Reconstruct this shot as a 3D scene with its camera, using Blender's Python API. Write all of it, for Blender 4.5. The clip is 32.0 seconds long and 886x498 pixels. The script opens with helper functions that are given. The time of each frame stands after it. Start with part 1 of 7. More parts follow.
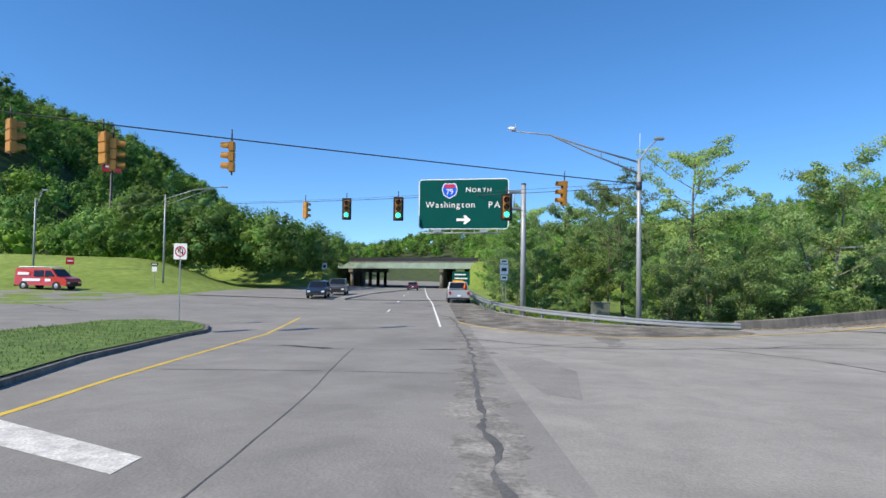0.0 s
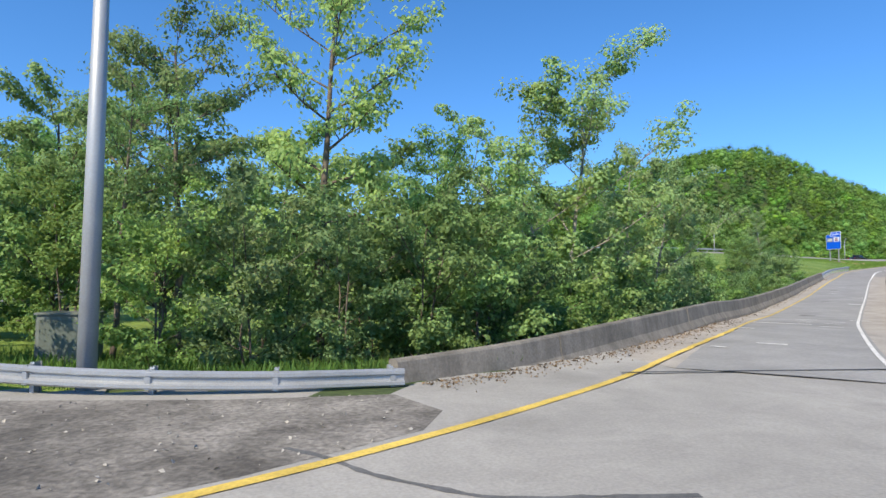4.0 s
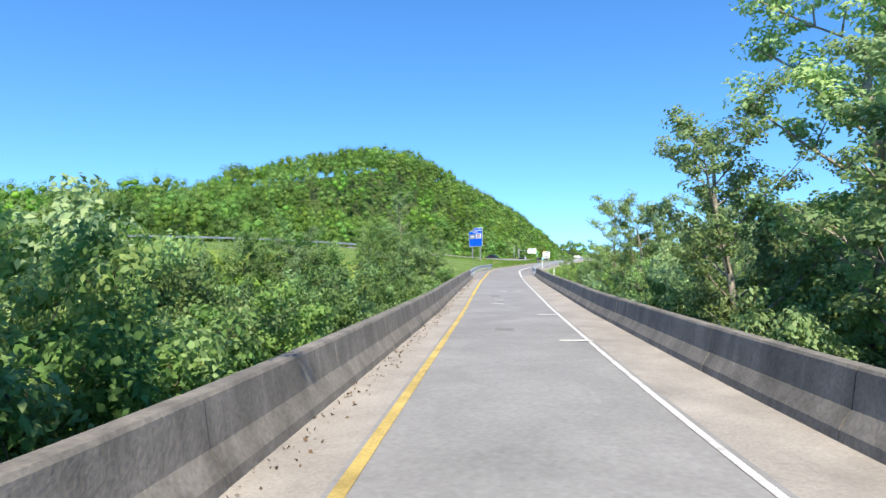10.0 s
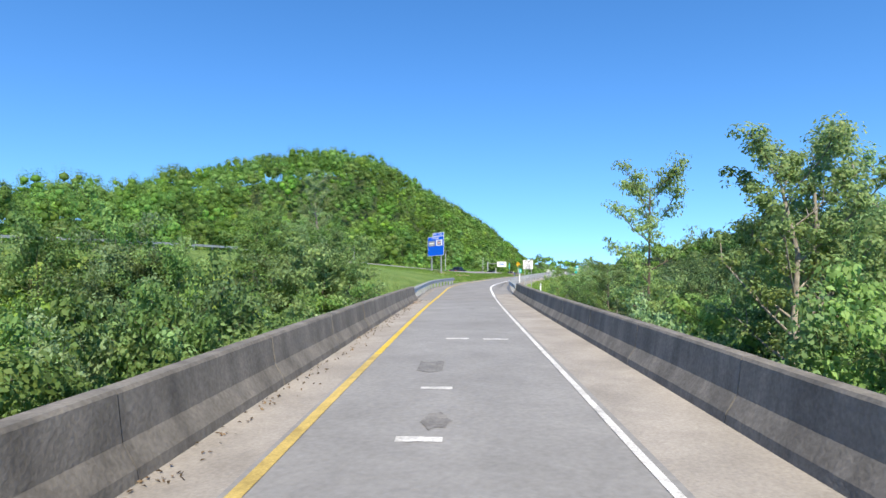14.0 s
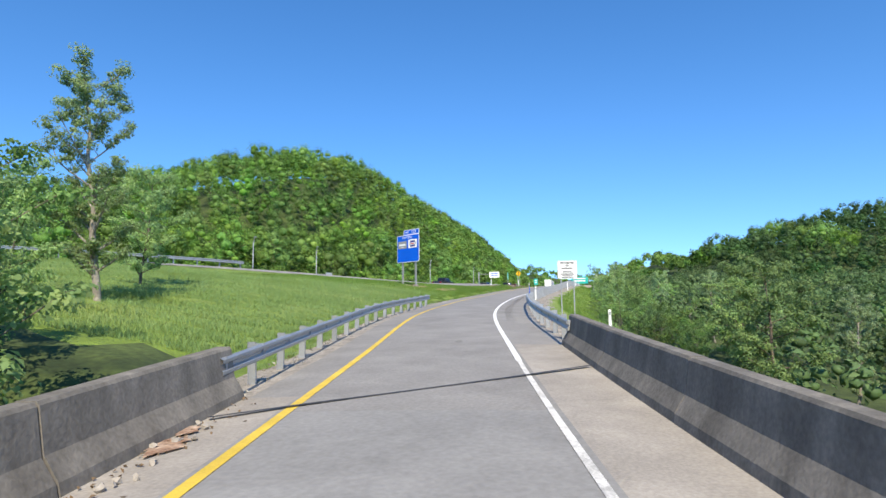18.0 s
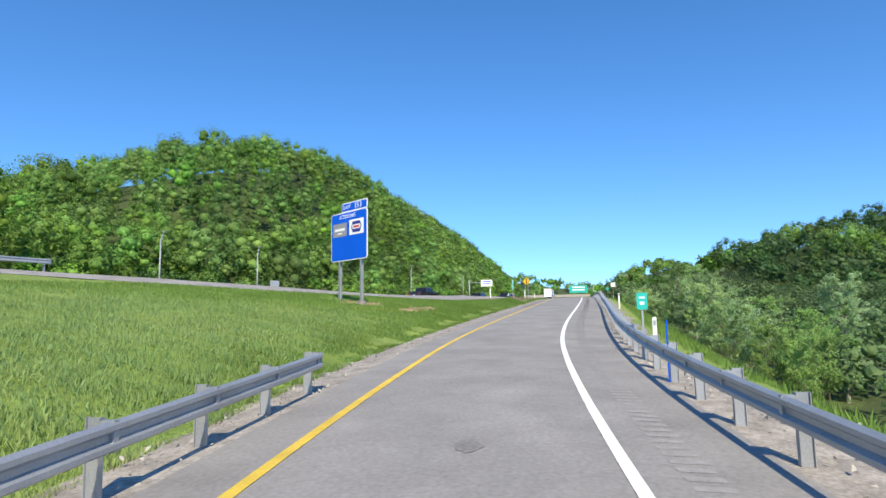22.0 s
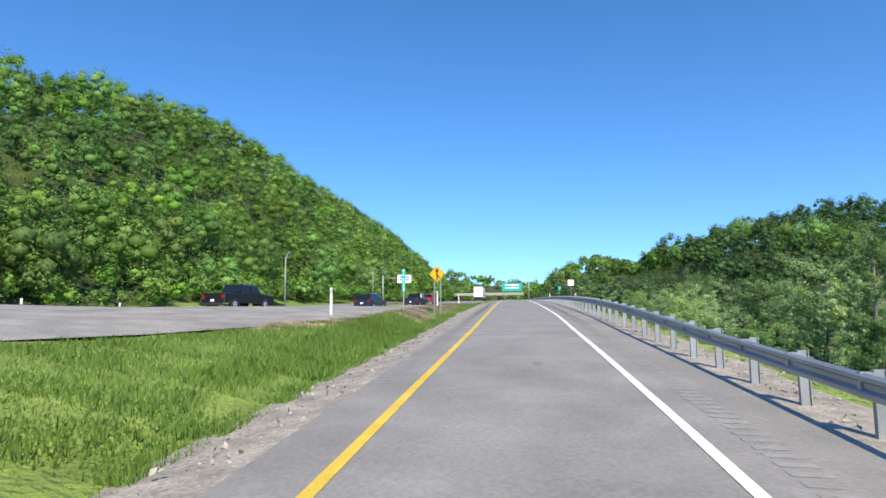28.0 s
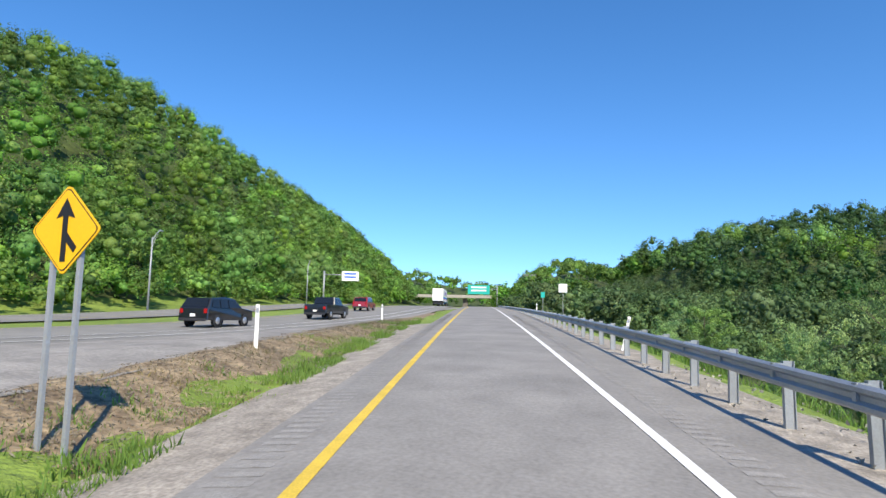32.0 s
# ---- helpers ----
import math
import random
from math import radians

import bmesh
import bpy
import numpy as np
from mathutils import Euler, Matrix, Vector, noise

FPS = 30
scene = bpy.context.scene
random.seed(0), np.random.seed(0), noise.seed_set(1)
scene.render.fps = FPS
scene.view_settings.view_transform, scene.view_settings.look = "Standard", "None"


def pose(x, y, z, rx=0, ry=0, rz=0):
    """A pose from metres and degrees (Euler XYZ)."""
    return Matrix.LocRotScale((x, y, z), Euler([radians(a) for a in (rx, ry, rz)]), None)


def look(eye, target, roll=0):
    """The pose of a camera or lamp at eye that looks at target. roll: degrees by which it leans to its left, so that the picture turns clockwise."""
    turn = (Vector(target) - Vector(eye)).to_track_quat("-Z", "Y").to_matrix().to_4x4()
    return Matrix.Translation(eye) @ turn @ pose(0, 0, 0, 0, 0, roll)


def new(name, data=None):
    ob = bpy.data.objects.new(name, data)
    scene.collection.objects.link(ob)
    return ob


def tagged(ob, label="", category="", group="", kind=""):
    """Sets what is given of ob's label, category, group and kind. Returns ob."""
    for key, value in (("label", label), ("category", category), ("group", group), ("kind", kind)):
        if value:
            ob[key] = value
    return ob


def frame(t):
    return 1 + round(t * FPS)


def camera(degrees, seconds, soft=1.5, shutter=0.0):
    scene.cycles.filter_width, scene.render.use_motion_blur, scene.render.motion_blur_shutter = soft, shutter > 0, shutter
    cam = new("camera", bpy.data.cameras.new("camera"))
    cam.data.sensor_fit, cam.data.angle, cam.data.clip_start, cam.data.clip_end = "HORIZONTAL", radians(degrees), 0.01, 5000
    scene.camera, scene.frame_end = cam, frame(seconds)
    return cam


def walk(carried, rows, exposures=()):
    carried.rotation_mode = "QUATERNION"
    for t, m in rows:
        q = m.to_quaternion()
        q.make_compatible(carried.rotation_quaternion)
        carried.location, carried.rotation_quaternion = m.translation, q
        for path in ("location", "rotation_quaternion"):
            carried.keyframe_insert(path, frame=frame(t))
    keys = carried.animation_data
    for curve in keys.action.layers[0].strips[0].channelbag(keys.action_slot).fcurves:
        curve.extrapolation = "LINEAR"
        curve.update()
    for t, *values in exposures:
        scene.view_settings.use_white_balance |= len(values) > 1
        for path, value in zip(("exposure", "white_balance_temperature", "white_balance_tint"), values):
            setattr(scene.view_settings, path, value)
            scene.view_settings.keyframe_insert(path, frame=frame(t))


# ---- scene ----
cam = camera(73.45, 32.0)
PATH = [  # seconds, x, y, z, yaw, pitch, roll
    (0, 0.000, 0.000, 1.900, 0.006, 1.970, 0.730),
    (0.5, 0.636, 3.518, 1.747, -1.564, 1.764, 0.660),
    (1, 1.481, 6.695, 1.575, -3.530, 1.626, 0.771),
    (1.5, 2.596, 9.822, 1.382, -6.168, 1.537, 1.105),
    (2, 4.051, 12.892, 1.185, -9.374, 1.628, 1.421),
    (2.5, 5.871, 15.718, 1.002, -12.990, 1.941, 1.450),
    (3, 7.895, 18.269, 0.859, -17.040, 2.360, 1.362),
    (3.5, 9.950, 20.458, 0.765, -21.315, 2.705, 1.057),
    (4, 12.153, 22.517, 0.710, -25.884, 3.050, 0.494),
    (4.5, 14.353, 24.366, 0.677, -30.355, 3.260, -0.022),
    (6.5, 24.082, 31.692, 0.787, -44.428, 3.325, -1.304),
    (7, 26.334, 33.314, 0.839, -46.275, 3.296, -1.091),
    (7.5, 28.559, 34.820, 0.879, -48.255, 3.215, -0.777),
    (8, 30.788, 36.154, 0.895, -50.303, 3.147, -0.316),
    (8.5, 32.958, 37.334, 0.884, -52.223, 3.156, -0.200),
    (9, 35.046, 38.419, 0.867, -54.020, 3.177, -0.099),
    (9.5, 37.140, 39.515, 0.875, -55.584, 3.212, -0.018),
    (10, 39.285, 40.621, 0.900, -56.940, 3.261, -0.130),
    (10.5, 41.494, 41.730, 0.933, -57.717, 3.408, -0.044),
    (11, 43.866, 42.881, 0.976, -58.135, 3.635, 0.015),
    (11.5, 46.362, 44.061, 1.036, -58.528, 3.844, 0.166),
    (12, 48.906, 45.294, 1.110, -58.884, 4.017, 0.206),
    (12.5, 51.512, 46.586, 1.193, -59.195, 4.187, 0.252),
    (13, 54.163, 47.930, 1.285, -59.518, 4.348, 0.261),
    (13.5, 56.834, 49.320, 1.390, -59.750, 4.488, 0.157),
    (14, 59.633, 50.730, 1.512, -59.965, 4.611, 0.070),
    (14.5, 62.564, 52.251, 1.648, -60.188, 4.801, 0.247),
    (16.5, 75.490, 58.844, 2.276, -60.812, 5.420, 0.168),
    (17, 78.461, 60.289, 2.442, -60.819, 5.549, -0.372),
    (17.5, 81.412, 61.706, 2.608, -60.907, 5.668, -0.478),
    (18, 84.432, 63.205, 2.770, -60.972, 5.745, -0.728),
    (18.5, 87.549, 64.807, 2.928, -61.055, 5.887, -0.707),
    (19, 90.748, 66.448, 3.092, -61.162, 5.979, -0.728),
    (19.5, 94.055, 68.170, 3.270, -61.269, 6.085, -0.826),
    (20, 97.458, 69.912, 3.469, -61.354, 6.197, -0.883),
    (20.5, 100.870, 71.655, 3.692, -61.434, 6.298, -1.057),
    (21, 104.269, 73.358, 3.937, -61.555, 6.447, -0.847),
    (21.5, 107.590, 74.966, 4.181, -61.767, 6.527, -0.865),
    (22, 110.903, 76.469, 4.407, -62.059, 6.560, -0.887),
    (22.5, 114.245, 77.888, 4.602, -62.397, 6.590, -0.906),
    (23, 117.495, 79.229, 4.768, -62.812, 6.619, -0.864),
    (23.5, 120.767, 80.373, 4.919, -63.250, 6.609, -0.871),
    (24, 124.015, 81.486, 5.064, -63.851, 6.517, -0.969),
    (24.5, 127.233, 82.588, 5.215, -64.319, 6.520, -0.939),
    (25, 130.416, 83.659, 5.375, -65.050, 6.416, -1.019),
    (25.5, 133.628, 84.664, 5.543, -65.778, 6.279, -1.043),
    (27.5, 146.895, 88.613, 6.316, -68.210, 6.068, -0.708),
    (28, 150.522, 89.620, 6.532, -68.712, 6.120, -0.582),
    (28.5, 154.214, 90.640, 6.743, -69.215, 6.160, -0.450),
    (29, 157.831, 91.548, 6.941, -69.631, 6.196, -0.247),
    (29.5, 161.394, 92.441, 7.125, -70.040, 6.179, -0.055),
    (30, 164.961, 93.350, 7.310, -70.428, 6.226, 0.160),
    (30.5, 168.551, 94.263, 7.497, -70.784, 6.230, 0.453),
    (31, 172.114, 95.152, 7.681, -71.119, 6.233, 0.655),
    (31.5, 175.580, 96.068, 7.857, -71.431, 6.206, 0.871),
    (32, 178.996, 96.951, 8.027, -71.740, 6.156, 1.193),
]
EXPOSURES = [(0.0, 0.02), (2.5, 0.12), (4.5, 0.35), (6.5, 0.68), (9.0, 0.62), (14.0, 0.36), (18.0, 0.26), (32.0, 0.24)]   # seconds, stops
walk(cam, [(t, pose(x, y, z, 0, 0, yaw) @ pose(0, 0, 0, 90 + pitch) @ pose(0, 0, 0, 0, 0, roll)) for t, x, y, z, yaw, pitch, roll in PATH], EXPOSURES)

# ---- light ----
SUN_WAY = Vector((0.815, 0.58, 0.0)).normalized()      # where the shadows point
SUN_UP = radians(43.0)
world = bpy.data.worlds.new("world")
scene.world = world
world.use_nodes = True
wn = world.node_tree.nodes
sky = wn.new("ShaderNodeTexSky")
sky.sky_type = "NISHITA"
sky.sun_disc = False
sky.sun_elevation = SUN_UP
sky.sun_rotation = math.atan2(-SUN_WAY.x, -SUN_WAY.y)
sky.air_density, sky.dust_density, sky.ozone_density = 0.8, 0.04, 3.6
wn["Background"].inputs[1].default_value = 0.205
# a dry clear day: the sky keeps its blue down to the hills
aim, lift = wn.new("ShaderNodeTexCoord"), wn.new("ShaderNodeMapping")
lift.inputs["Location"].default_value, lift.inputs["Scale"].default_value = (0.0, 0.0, 0.075), (1.0, 1.0, 0.925)
world.node_tree.links.new(aim.outputs["Generated"], lift.inputs["Vector"])
world.node_tree.links.new(lift.outputs[0], sky.inputs["Vector"])
rich = wn.new("ShaderNodeHueSaturation")
rich.inputs["Hue"].default_value = 0.501
rich.inputs["Saturation"].default_value = 1.22
world.node_tree.links.new(sky.outputs[0], rich.inputs["Color"])
world.node_tree.links.new(rich.outputs[0], wn["Background"].inputs[0])
sun = new("sun", bpy.data.lights.new("sun", "SUN"))
sun.data.energy, sun.data.angle, sun.data.color = 5.6, radians(0.6), (1.0, 0.885, 0.69)
sun.matrix_world = look((0, 0, 60), (SUN_WAY.x * 60, SUN_WAY.y * 60, 60 - 60 * math.tan(SUN_UP)))

# ---- materials ----


def material(name, rgb, rough=0.8, metal=0.0, vary=0.25, size=1.0, bump=0.3, fine=40.0, spread=0.0, second=None, mix_at=0.5, coat=0.0, streak=0.0, stain=0.0, sheen=0.5):
    """Principled surface with stains at one scale, grain at another, bump and a random shift per piece."""
    m = bpy.data.materials.new(name)
    m.use_nodes = True
    n, ln = m.node_tree.nodes, m.node_tree.links.new
    p = n["Principled BSDF"]
    p.inputs["Roughness"].default_value, p.inputs["Metallic"].default_value = rough, metal
    p.inputs["Coat Weight"].default_value, p.inputs["Specular IOR Level"].default_value = coat, sheen
    tc = n.new("ShaderNodeTexCoord")
    big, small = n.new("ShaderNodeTexNoise"), n.new("ShaderNodeTexNoise")
    big.inputs["Scale"].default_value, big.inputs["Detail"].default_value, big.inputs["Roughness"].default_value = 1.0 / size, 5, 0.6
    small.inputs["Scale"].default_value, small.inputs["Detail"].default_value = fine, 3
    geo = n.new("ShaderNodeNewGeometry")
    for t in (big, small):
        ln(geo.outputs["Position"], t.inputs["Vector"])
    ramp = n.new("ShaderNodeValToRGB")
    lo, hi = [c * (1 - vary) for c in rgb], [min(1, c * (1 + vary)) for c in (second or rgb)]
    ramp.color_ramp.elements[0].color, ramp.color_ramp.elements[1].color = (*lo, 1), (*hi, 1)
    ramp.color_ramp.elements[0].position, ramp.color_ramp.elements[1].position = mix_at - 0.2, mix_at + 0.2
    ln(big.outputs["Fac"], ramp.inputs["Fac"])
    hsv = n.new("ShaderNodeHueSaturation")
    grain = n.new("ShaderNodeMapRange")
    grain.inputs["To Min"].default_value, grain.inputs["To Max"].default_value = 1 - vary * 0.8, 1 + vary * 0.8
    grain.inputs["From Min"].default_value, grain.inputs["From Max"].default_value = 0.3, 0.7
    ln(small.outputs["Fac"], grain.inputs["Value"])
    val = grain.outputs[0]
    if spread:
        info = n.new("ShaderNodeObjectInfo")
        rnd = n.new("ShaderNodeMapRange")
        rnd.inputs["To Min"].default_value, rnd.inputs["To Max"].default_value = 1 - spread, 1 + spread
        ln(info.outputs["Random"], rnd.inputs["Value"])
        mul = n.new("ShaderNodeMath")
        mul.operation = "MULTIPLY"
        ln(val, mul.inputs[0]), ln(rnd.outputs[0], mul.inputs[1])
        val = mul.outputs[0]
    if stain:
        # patches of dirt and wear a few hands to a few metres wide
        spot, dirt, mul3 = n.new("ShaderNodeTexNoise"), n.new("ShaderNodeMapRange"), n.new("ShaderNodeMath")
        spot.inputs["Scale"].default_value, spot.inputs["Detail"].default_value, spot.inputs["Roughness"].default_value, spot.inputs["Distortion"].default_value = 0.55, 9, 0.72, 0.6
        dirt.inputs["From Min"].default_value, dirt.inputs["From Max"].default_value = 0.40, 0.66
        dirt.inputs["To Min"].default_value, dirt.inputs["To Max"].default_value = 1 + 0.45 * stain, 1 - stain
        mul3.operation = "MULTIPLY"
        ln(geo.outputs["Position"], spot.inputs["Vector"]), ln(spot.outputs["Fac"], dirt.inputs["Value"])
        ln(val, mul3.inputs[0]), ln(dirt.outputs[0], mul3.inputs[1])
        val = mul3.outputs[0]
    if streak:
        # dark runs of dirty water down the face
        flat_, run, dark, mul2 = n.new("ShaderNodeMapping"), n.new("ShaderNodeTexNoise"), n.new("ShaderNodeMapRange"), n.new("ShaderNodeMath")
        flat_.inputs["Scale"].default_value = (2.6, 2.6, 0.35)
        run.inputs["Scale"].default_value, run.inputs["Detail"].default_value = 1.0, 6
        dark.inputs["From Min"].default_value, dark.inputs["From Max"].default_value = 0.38, 0.62
        dark.inputs["To Min"].default_value, dark.inputs["To Max"].default_value = 1 - streak, 1 + 0.5 * streak
        mul2.operation = "MULTIPLY"
        ln(geo.outputs["Position"], flat_.inputs["Vector"]), ln(flat_.outputs[0], run.inputs["Vector"]), ln(run.outputs["Fac"], dark.inputs["Value"])
        ln(val, mul2.inputs[0]), ln(dark.outputs[0], mul2.inputs[1])
        val = mul2.outputs[0]
    ln(val, hsv.inputs["Value"]), ln(ramp.outputs[0], hsv.inputs["Color"]), ln(hsv.outputs[0], p.inputs["Base Color"])
    if bump:
        b = n.new("ShaderNodeBump")
        b.inputs["Strength"].default_value, b.inputs["Distance"].default_value = bump, 0.02
        ln(small.outputs["Fac"], b.inputs["Height"]), ln(b.outputs[0], p.inputs["Normal"])
    return m


def leaf_material(name, a, b, through_light=0.35, crowns=0.0, own=1.0):
    """Leaves: colour by leaf and by crown, some light passing through."""
    m = bpy.data.materials.new(name)
    m.use_nodes = True
    n, ln = m.node_tree.nodes, m.node_tree.links.new
    p = n["Principled BSDF"]
    p.inputs["Roughness"].default_value, p.inputs["Specular IOR Level"].default_value = 0.6, 0.25
    geo, info = n.new("ShaderNodeNewGeometry"), n.new("ShaderNodeObjectInfo")
    big = n.new("ShaderNodeTexNoise")
    big.inputs["Scale"].default_value, big.inputs["Detail"].default_value = 0.15, 4
    ln(geo.outputs["Position"], big.inputs["Vector"])
    add = n.new("ShaderNodeMath")
    add.operation = "MULTIPLY_ADD"
    ln(geo.outputs["Random Per Island"], add.inputs[0])
    add.inputs[1].default_value = 0.22
    ln(big.outputs["Fac"], add.inputs[2])
    ramp = n.new("ShaderNodeValToRGB")
    ramp.color_ramp.elements[0].color, ramp.color_ramp.elements[1].color = (*a, 1), (*b, 1)
    ramp.color_ramp.elements[0].position, ramp.color_ramp.elements[1].position = 0.38, 0.92
    mid = ramp.color_ramp.elements.new(0.62)
    mid.color = (0.42 * (a[0] + b[0]), 0.52 * (a[1] + b[1]), 0.62 * (a[2] + b[2]), 1)
    ln(add.outputs[0], ramp.inputs["Fac"])
    hsv = n.new("ShaderNodeHueSaturation")
    rnd = n.new("ShaderNodeMapRange")
    rnd.inputs["To Min"].default_value, rnd.inputs["To Max"].default_value = (0.95, 1.05) if crowns or not own else (0.78, 1.40)
    ln(info.outputs["Random"], rnd.inputs["Value"]), ln(rnd.outputs[0], hsv.inputs["Value"])
    ln(ramp.outputs[0], hsv.inputs["Color"])
    if not crowns and own:
        cols, split = n.new("ShaderNodeSeparateColor"), n.new("ShaderNodeTexWhiteNoise")
        split.noise_dimensions = "1D"
        ln(info.outputs["Random"], split.inputs["W"]), ln(split.outputs["Color"], cols.inputs["Color"])
        for out, sock, lo, hi in (("Red", "Hue", 0.484, 0.510), ("Green", "Saturation", 0.82, 1.06)):
            mr = n.new("ShaderNodeMapRange")
            mr.inputs["To Min"].default_value, mr.inputs["To Max"].default_value = lo, hi
            ln(cols.outputs[out], mr.inputs["Value"]), ln(mr.outputs[0], hsv.inputs[sock])
    if crowns:
        # kinds of tree: each crown a green of its own
        kinds, split = n.new("ShaderNodeAttribute"), n.new("ShaderNodeTexWhiteNoise")
        kinds.attribute_name = "tree"
        split.noise_dimensions = "1D"
        sep = n.new("ShaderNodeSeparateColor")
        ln(kinds.outputs["Fac"], split.inputs["W"]), ln(split.outputs["Color"], sep.inputs["Color"])
        for out, sock, lo, hi in (("Red", "Value", 1.0 - 0.42 * crowns, 1.0 + 0.5 * crowns), ("Green", "Hue", 0.5 - 0.018 * crowns, 0.5 + 0.016 * crowns), ("Blue", "Saturation", 0.86, 1.06)):
            mr = n.new("ShaderNodeMapRange")
            mr.inputs["To Min"].default_value, mr.inputs["To Max"].default_value = lo, hi
            ln(sep.outputs[out], mr.inputs["Value"])
            if sock == "Value":
                mul = n.new("ShaderNodeMath")
                mul.operation = "MULTIPLY"
                ln(mr.outputs[0], mul.inputs[0]), ln(rnd.outputs[0], mul.inputs[1]), ln(mul.outputs[0], hsv.inputs["Value"])
            else:
                ln(mr.outputs[0], hsv.inputs[sock])
    ln(hsv.outputs[0], p.inputs["Base Color"])
    tr, mix = n.new("ShaderNodeBsdfTranslucent"), n.new("ShaderNodeMixShader")
    ln(hsv.outputs[0], tr.inputs["Color"])
    mix.inputs[0].default_value = through_light
    ln(p.outputs[0], mix.inputs[1]), ln(tr.outputs[0], mix.inputs[2]), ln(mix.outputs[0], n["Material Output"].inputs["Surface"])
    return m


M_ROAD = material("worn_concrete_asphalt", (0.240, 0.232, 0.215), 0.85, vary=0.13, size=4.5, bump=0.4, fine=24, stain=0.16)
M_SLAB = material("worn_pale_concrete", (0.300, 0.288, 0.264), 0.88, vary=0.13, size=3.5, bump=0.4, fine=24, stain=0.18)
M_RAMP = material("pale_asphalt", (0.246, 0.235, 0.219), 0.85, vary=0.17, size=1.6, bump=0.25, fine=16, stain=0.05)
M_DECK = material("bridge_deck", (0.258, 0.252, 0.240), 0.85, vary=0.13, size=2.2, bump=0.35, fine=12, stain=0.13)
M_SHOULDER = material("dusty_shoulder", (0.335, 0.305, 0.265), 0.9, vary=0.16, size=1.2, bump=0.4, fine=22, stain=0.14)
M_PATCH = material("dark_patch", (0.11, 0.11, 0.11), 0.9, vary=0.25, size=0.6, bump=0.4, fine=20)
M_NEARBLACK = material("crack_seal", (0.045, 0.045, 0.045), 0.7, vary=0.3, size=0.3)
M_GRAVEL = material("roadside_gravel", (0.30, 0.27, 0.23), 0.95, vary=0.35, size=0.5, bump=0.8, fine=18)
M_DIRT = material("bare_dirt", (0.34, 0.23, 0.14), 0.95, vary=0.3, size=0.7, bump=0.8, fine=12)
M_YELLOW = material("yellow_paint", (0.66, 0.465, 0.055), 0.7, vary=0.14, size=0.5, bump=0.15, stain=0.12)
M_OLDYELLOW = material("faded_yellow_paint", (0.50, 0.37, 0.11), 0.8, vary=0.2, size=0.4, bump=0.2, fine=30, stain=0.25)
M_WHITE = material("white_paint", (0.78, 0.78, 0.76), 0.7, vary=0.10, size=0.5, bump=0.15)
M_CONC = material("weathered_concrete", (0.190, 0.173, 0.147), 0.9, vary=0.22, streak=0.22, stain=0.2, size=0.9, bump=0.4, fine=18)
M_WORN = material("worn_white_paint", (0.60, 0.59, 0.56), 0.8, vary=0.3, size=0.35, bump=0.25, fine=26)
M_CAP = material("lit_concrete", (0.36, 0.34, 0.30), 0.9, vary=0.2, size=0.9, bump=0.3, fine=18)
M_STEEL = material("galvanised_steel", (0.37, 0.385, 0.40), 0.42, 0.5, vary=0.12, size=0.7, bump=0.05)
M_POLE = material("grey_pole", (0.34, 0.36, 0.38), 0.5, 0.3, vary=0.08, size=0.9, bump=0.05)
M_DARKSTEEL = material("dark_steel", (0.05, 0.05, 0.055), 0.5, 0.4, vary=0.1)
M_GREENSTEEL = material("pale_green_girder", (0.32, 0.42, 0.34), 0.6, 0.0, vary=0.2, size=1.5)
M_GREEN = material("sign_green", (0.001, 0.074, 0.064), 0.8, vary=0.05, bump=0.0, sheen=0.1)
M_BLUE = material("sign_blue", (0.004, 0.105, 0.66), 0.5, vary=0.04, bump=0.0, sheen=0.15)
M_TEAL = material("sign_teal", (0.02, 0.42, 0.36), 0.4, vary=0.05, bump=0.0)
M_SIGNW = material("sign_white", (0.85, 0.85, 0.84), 0.45, vary=0.03, bump=0.0)
M_SIGNY = material("sign_yellow", (0.86, 0.47, 0.01), 0.4, vary=0.04, bump=0.0)
M_RED = material("sign_red", (0.55, 0.02, 0.02), 0.4, vary=0.05, bump=0.0)
M_BLACK = material("black", (0.015, 0.015, 0.015), 0.5, vary=0.1, bump=0.0)
M_SIGY = material("signal_yellow", (0.46, 0.215, 0.03), 0.45, vary=0.08, bump=0.0)
M_BARK = material("bark", (0.13, 0.105, 0.08), 0.95, vary=0.35, size=0.4, bump=0.9, fine=14)
M_PALEBARK = material("pale_bark", (0.27, 0.245, 0.205), 0.9, vary=0.35, size=0.35, bump=0.5, fine=10)
M_LEAF = leaf_material("leaf_green", (0.145, 0.220, 0.046), (0.430, 0.575, 0.160), 0.5)
M_LEAFP = leaf_material("leaf_pale", (0.21, 0.290, 0.080), (0.52, 0.63, 0.26), 0.5)
M_LEAFD = leaf_material("leaf_dark", (0.090, 0.150, 0.036), (0.320, 0.435, 0.118), 0.48)
M_FOREST = leaf_material("forest_leaf", (0.088, 0.165, 0.026), (0.283, 0.432, 0.071), 0.42, 1.1)
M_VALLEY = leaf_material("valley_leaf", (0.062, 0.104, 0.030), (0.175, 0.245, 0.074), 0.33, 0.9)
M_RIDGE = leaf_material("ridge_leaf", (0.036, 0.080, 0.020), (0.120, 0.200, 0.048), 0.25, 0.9)


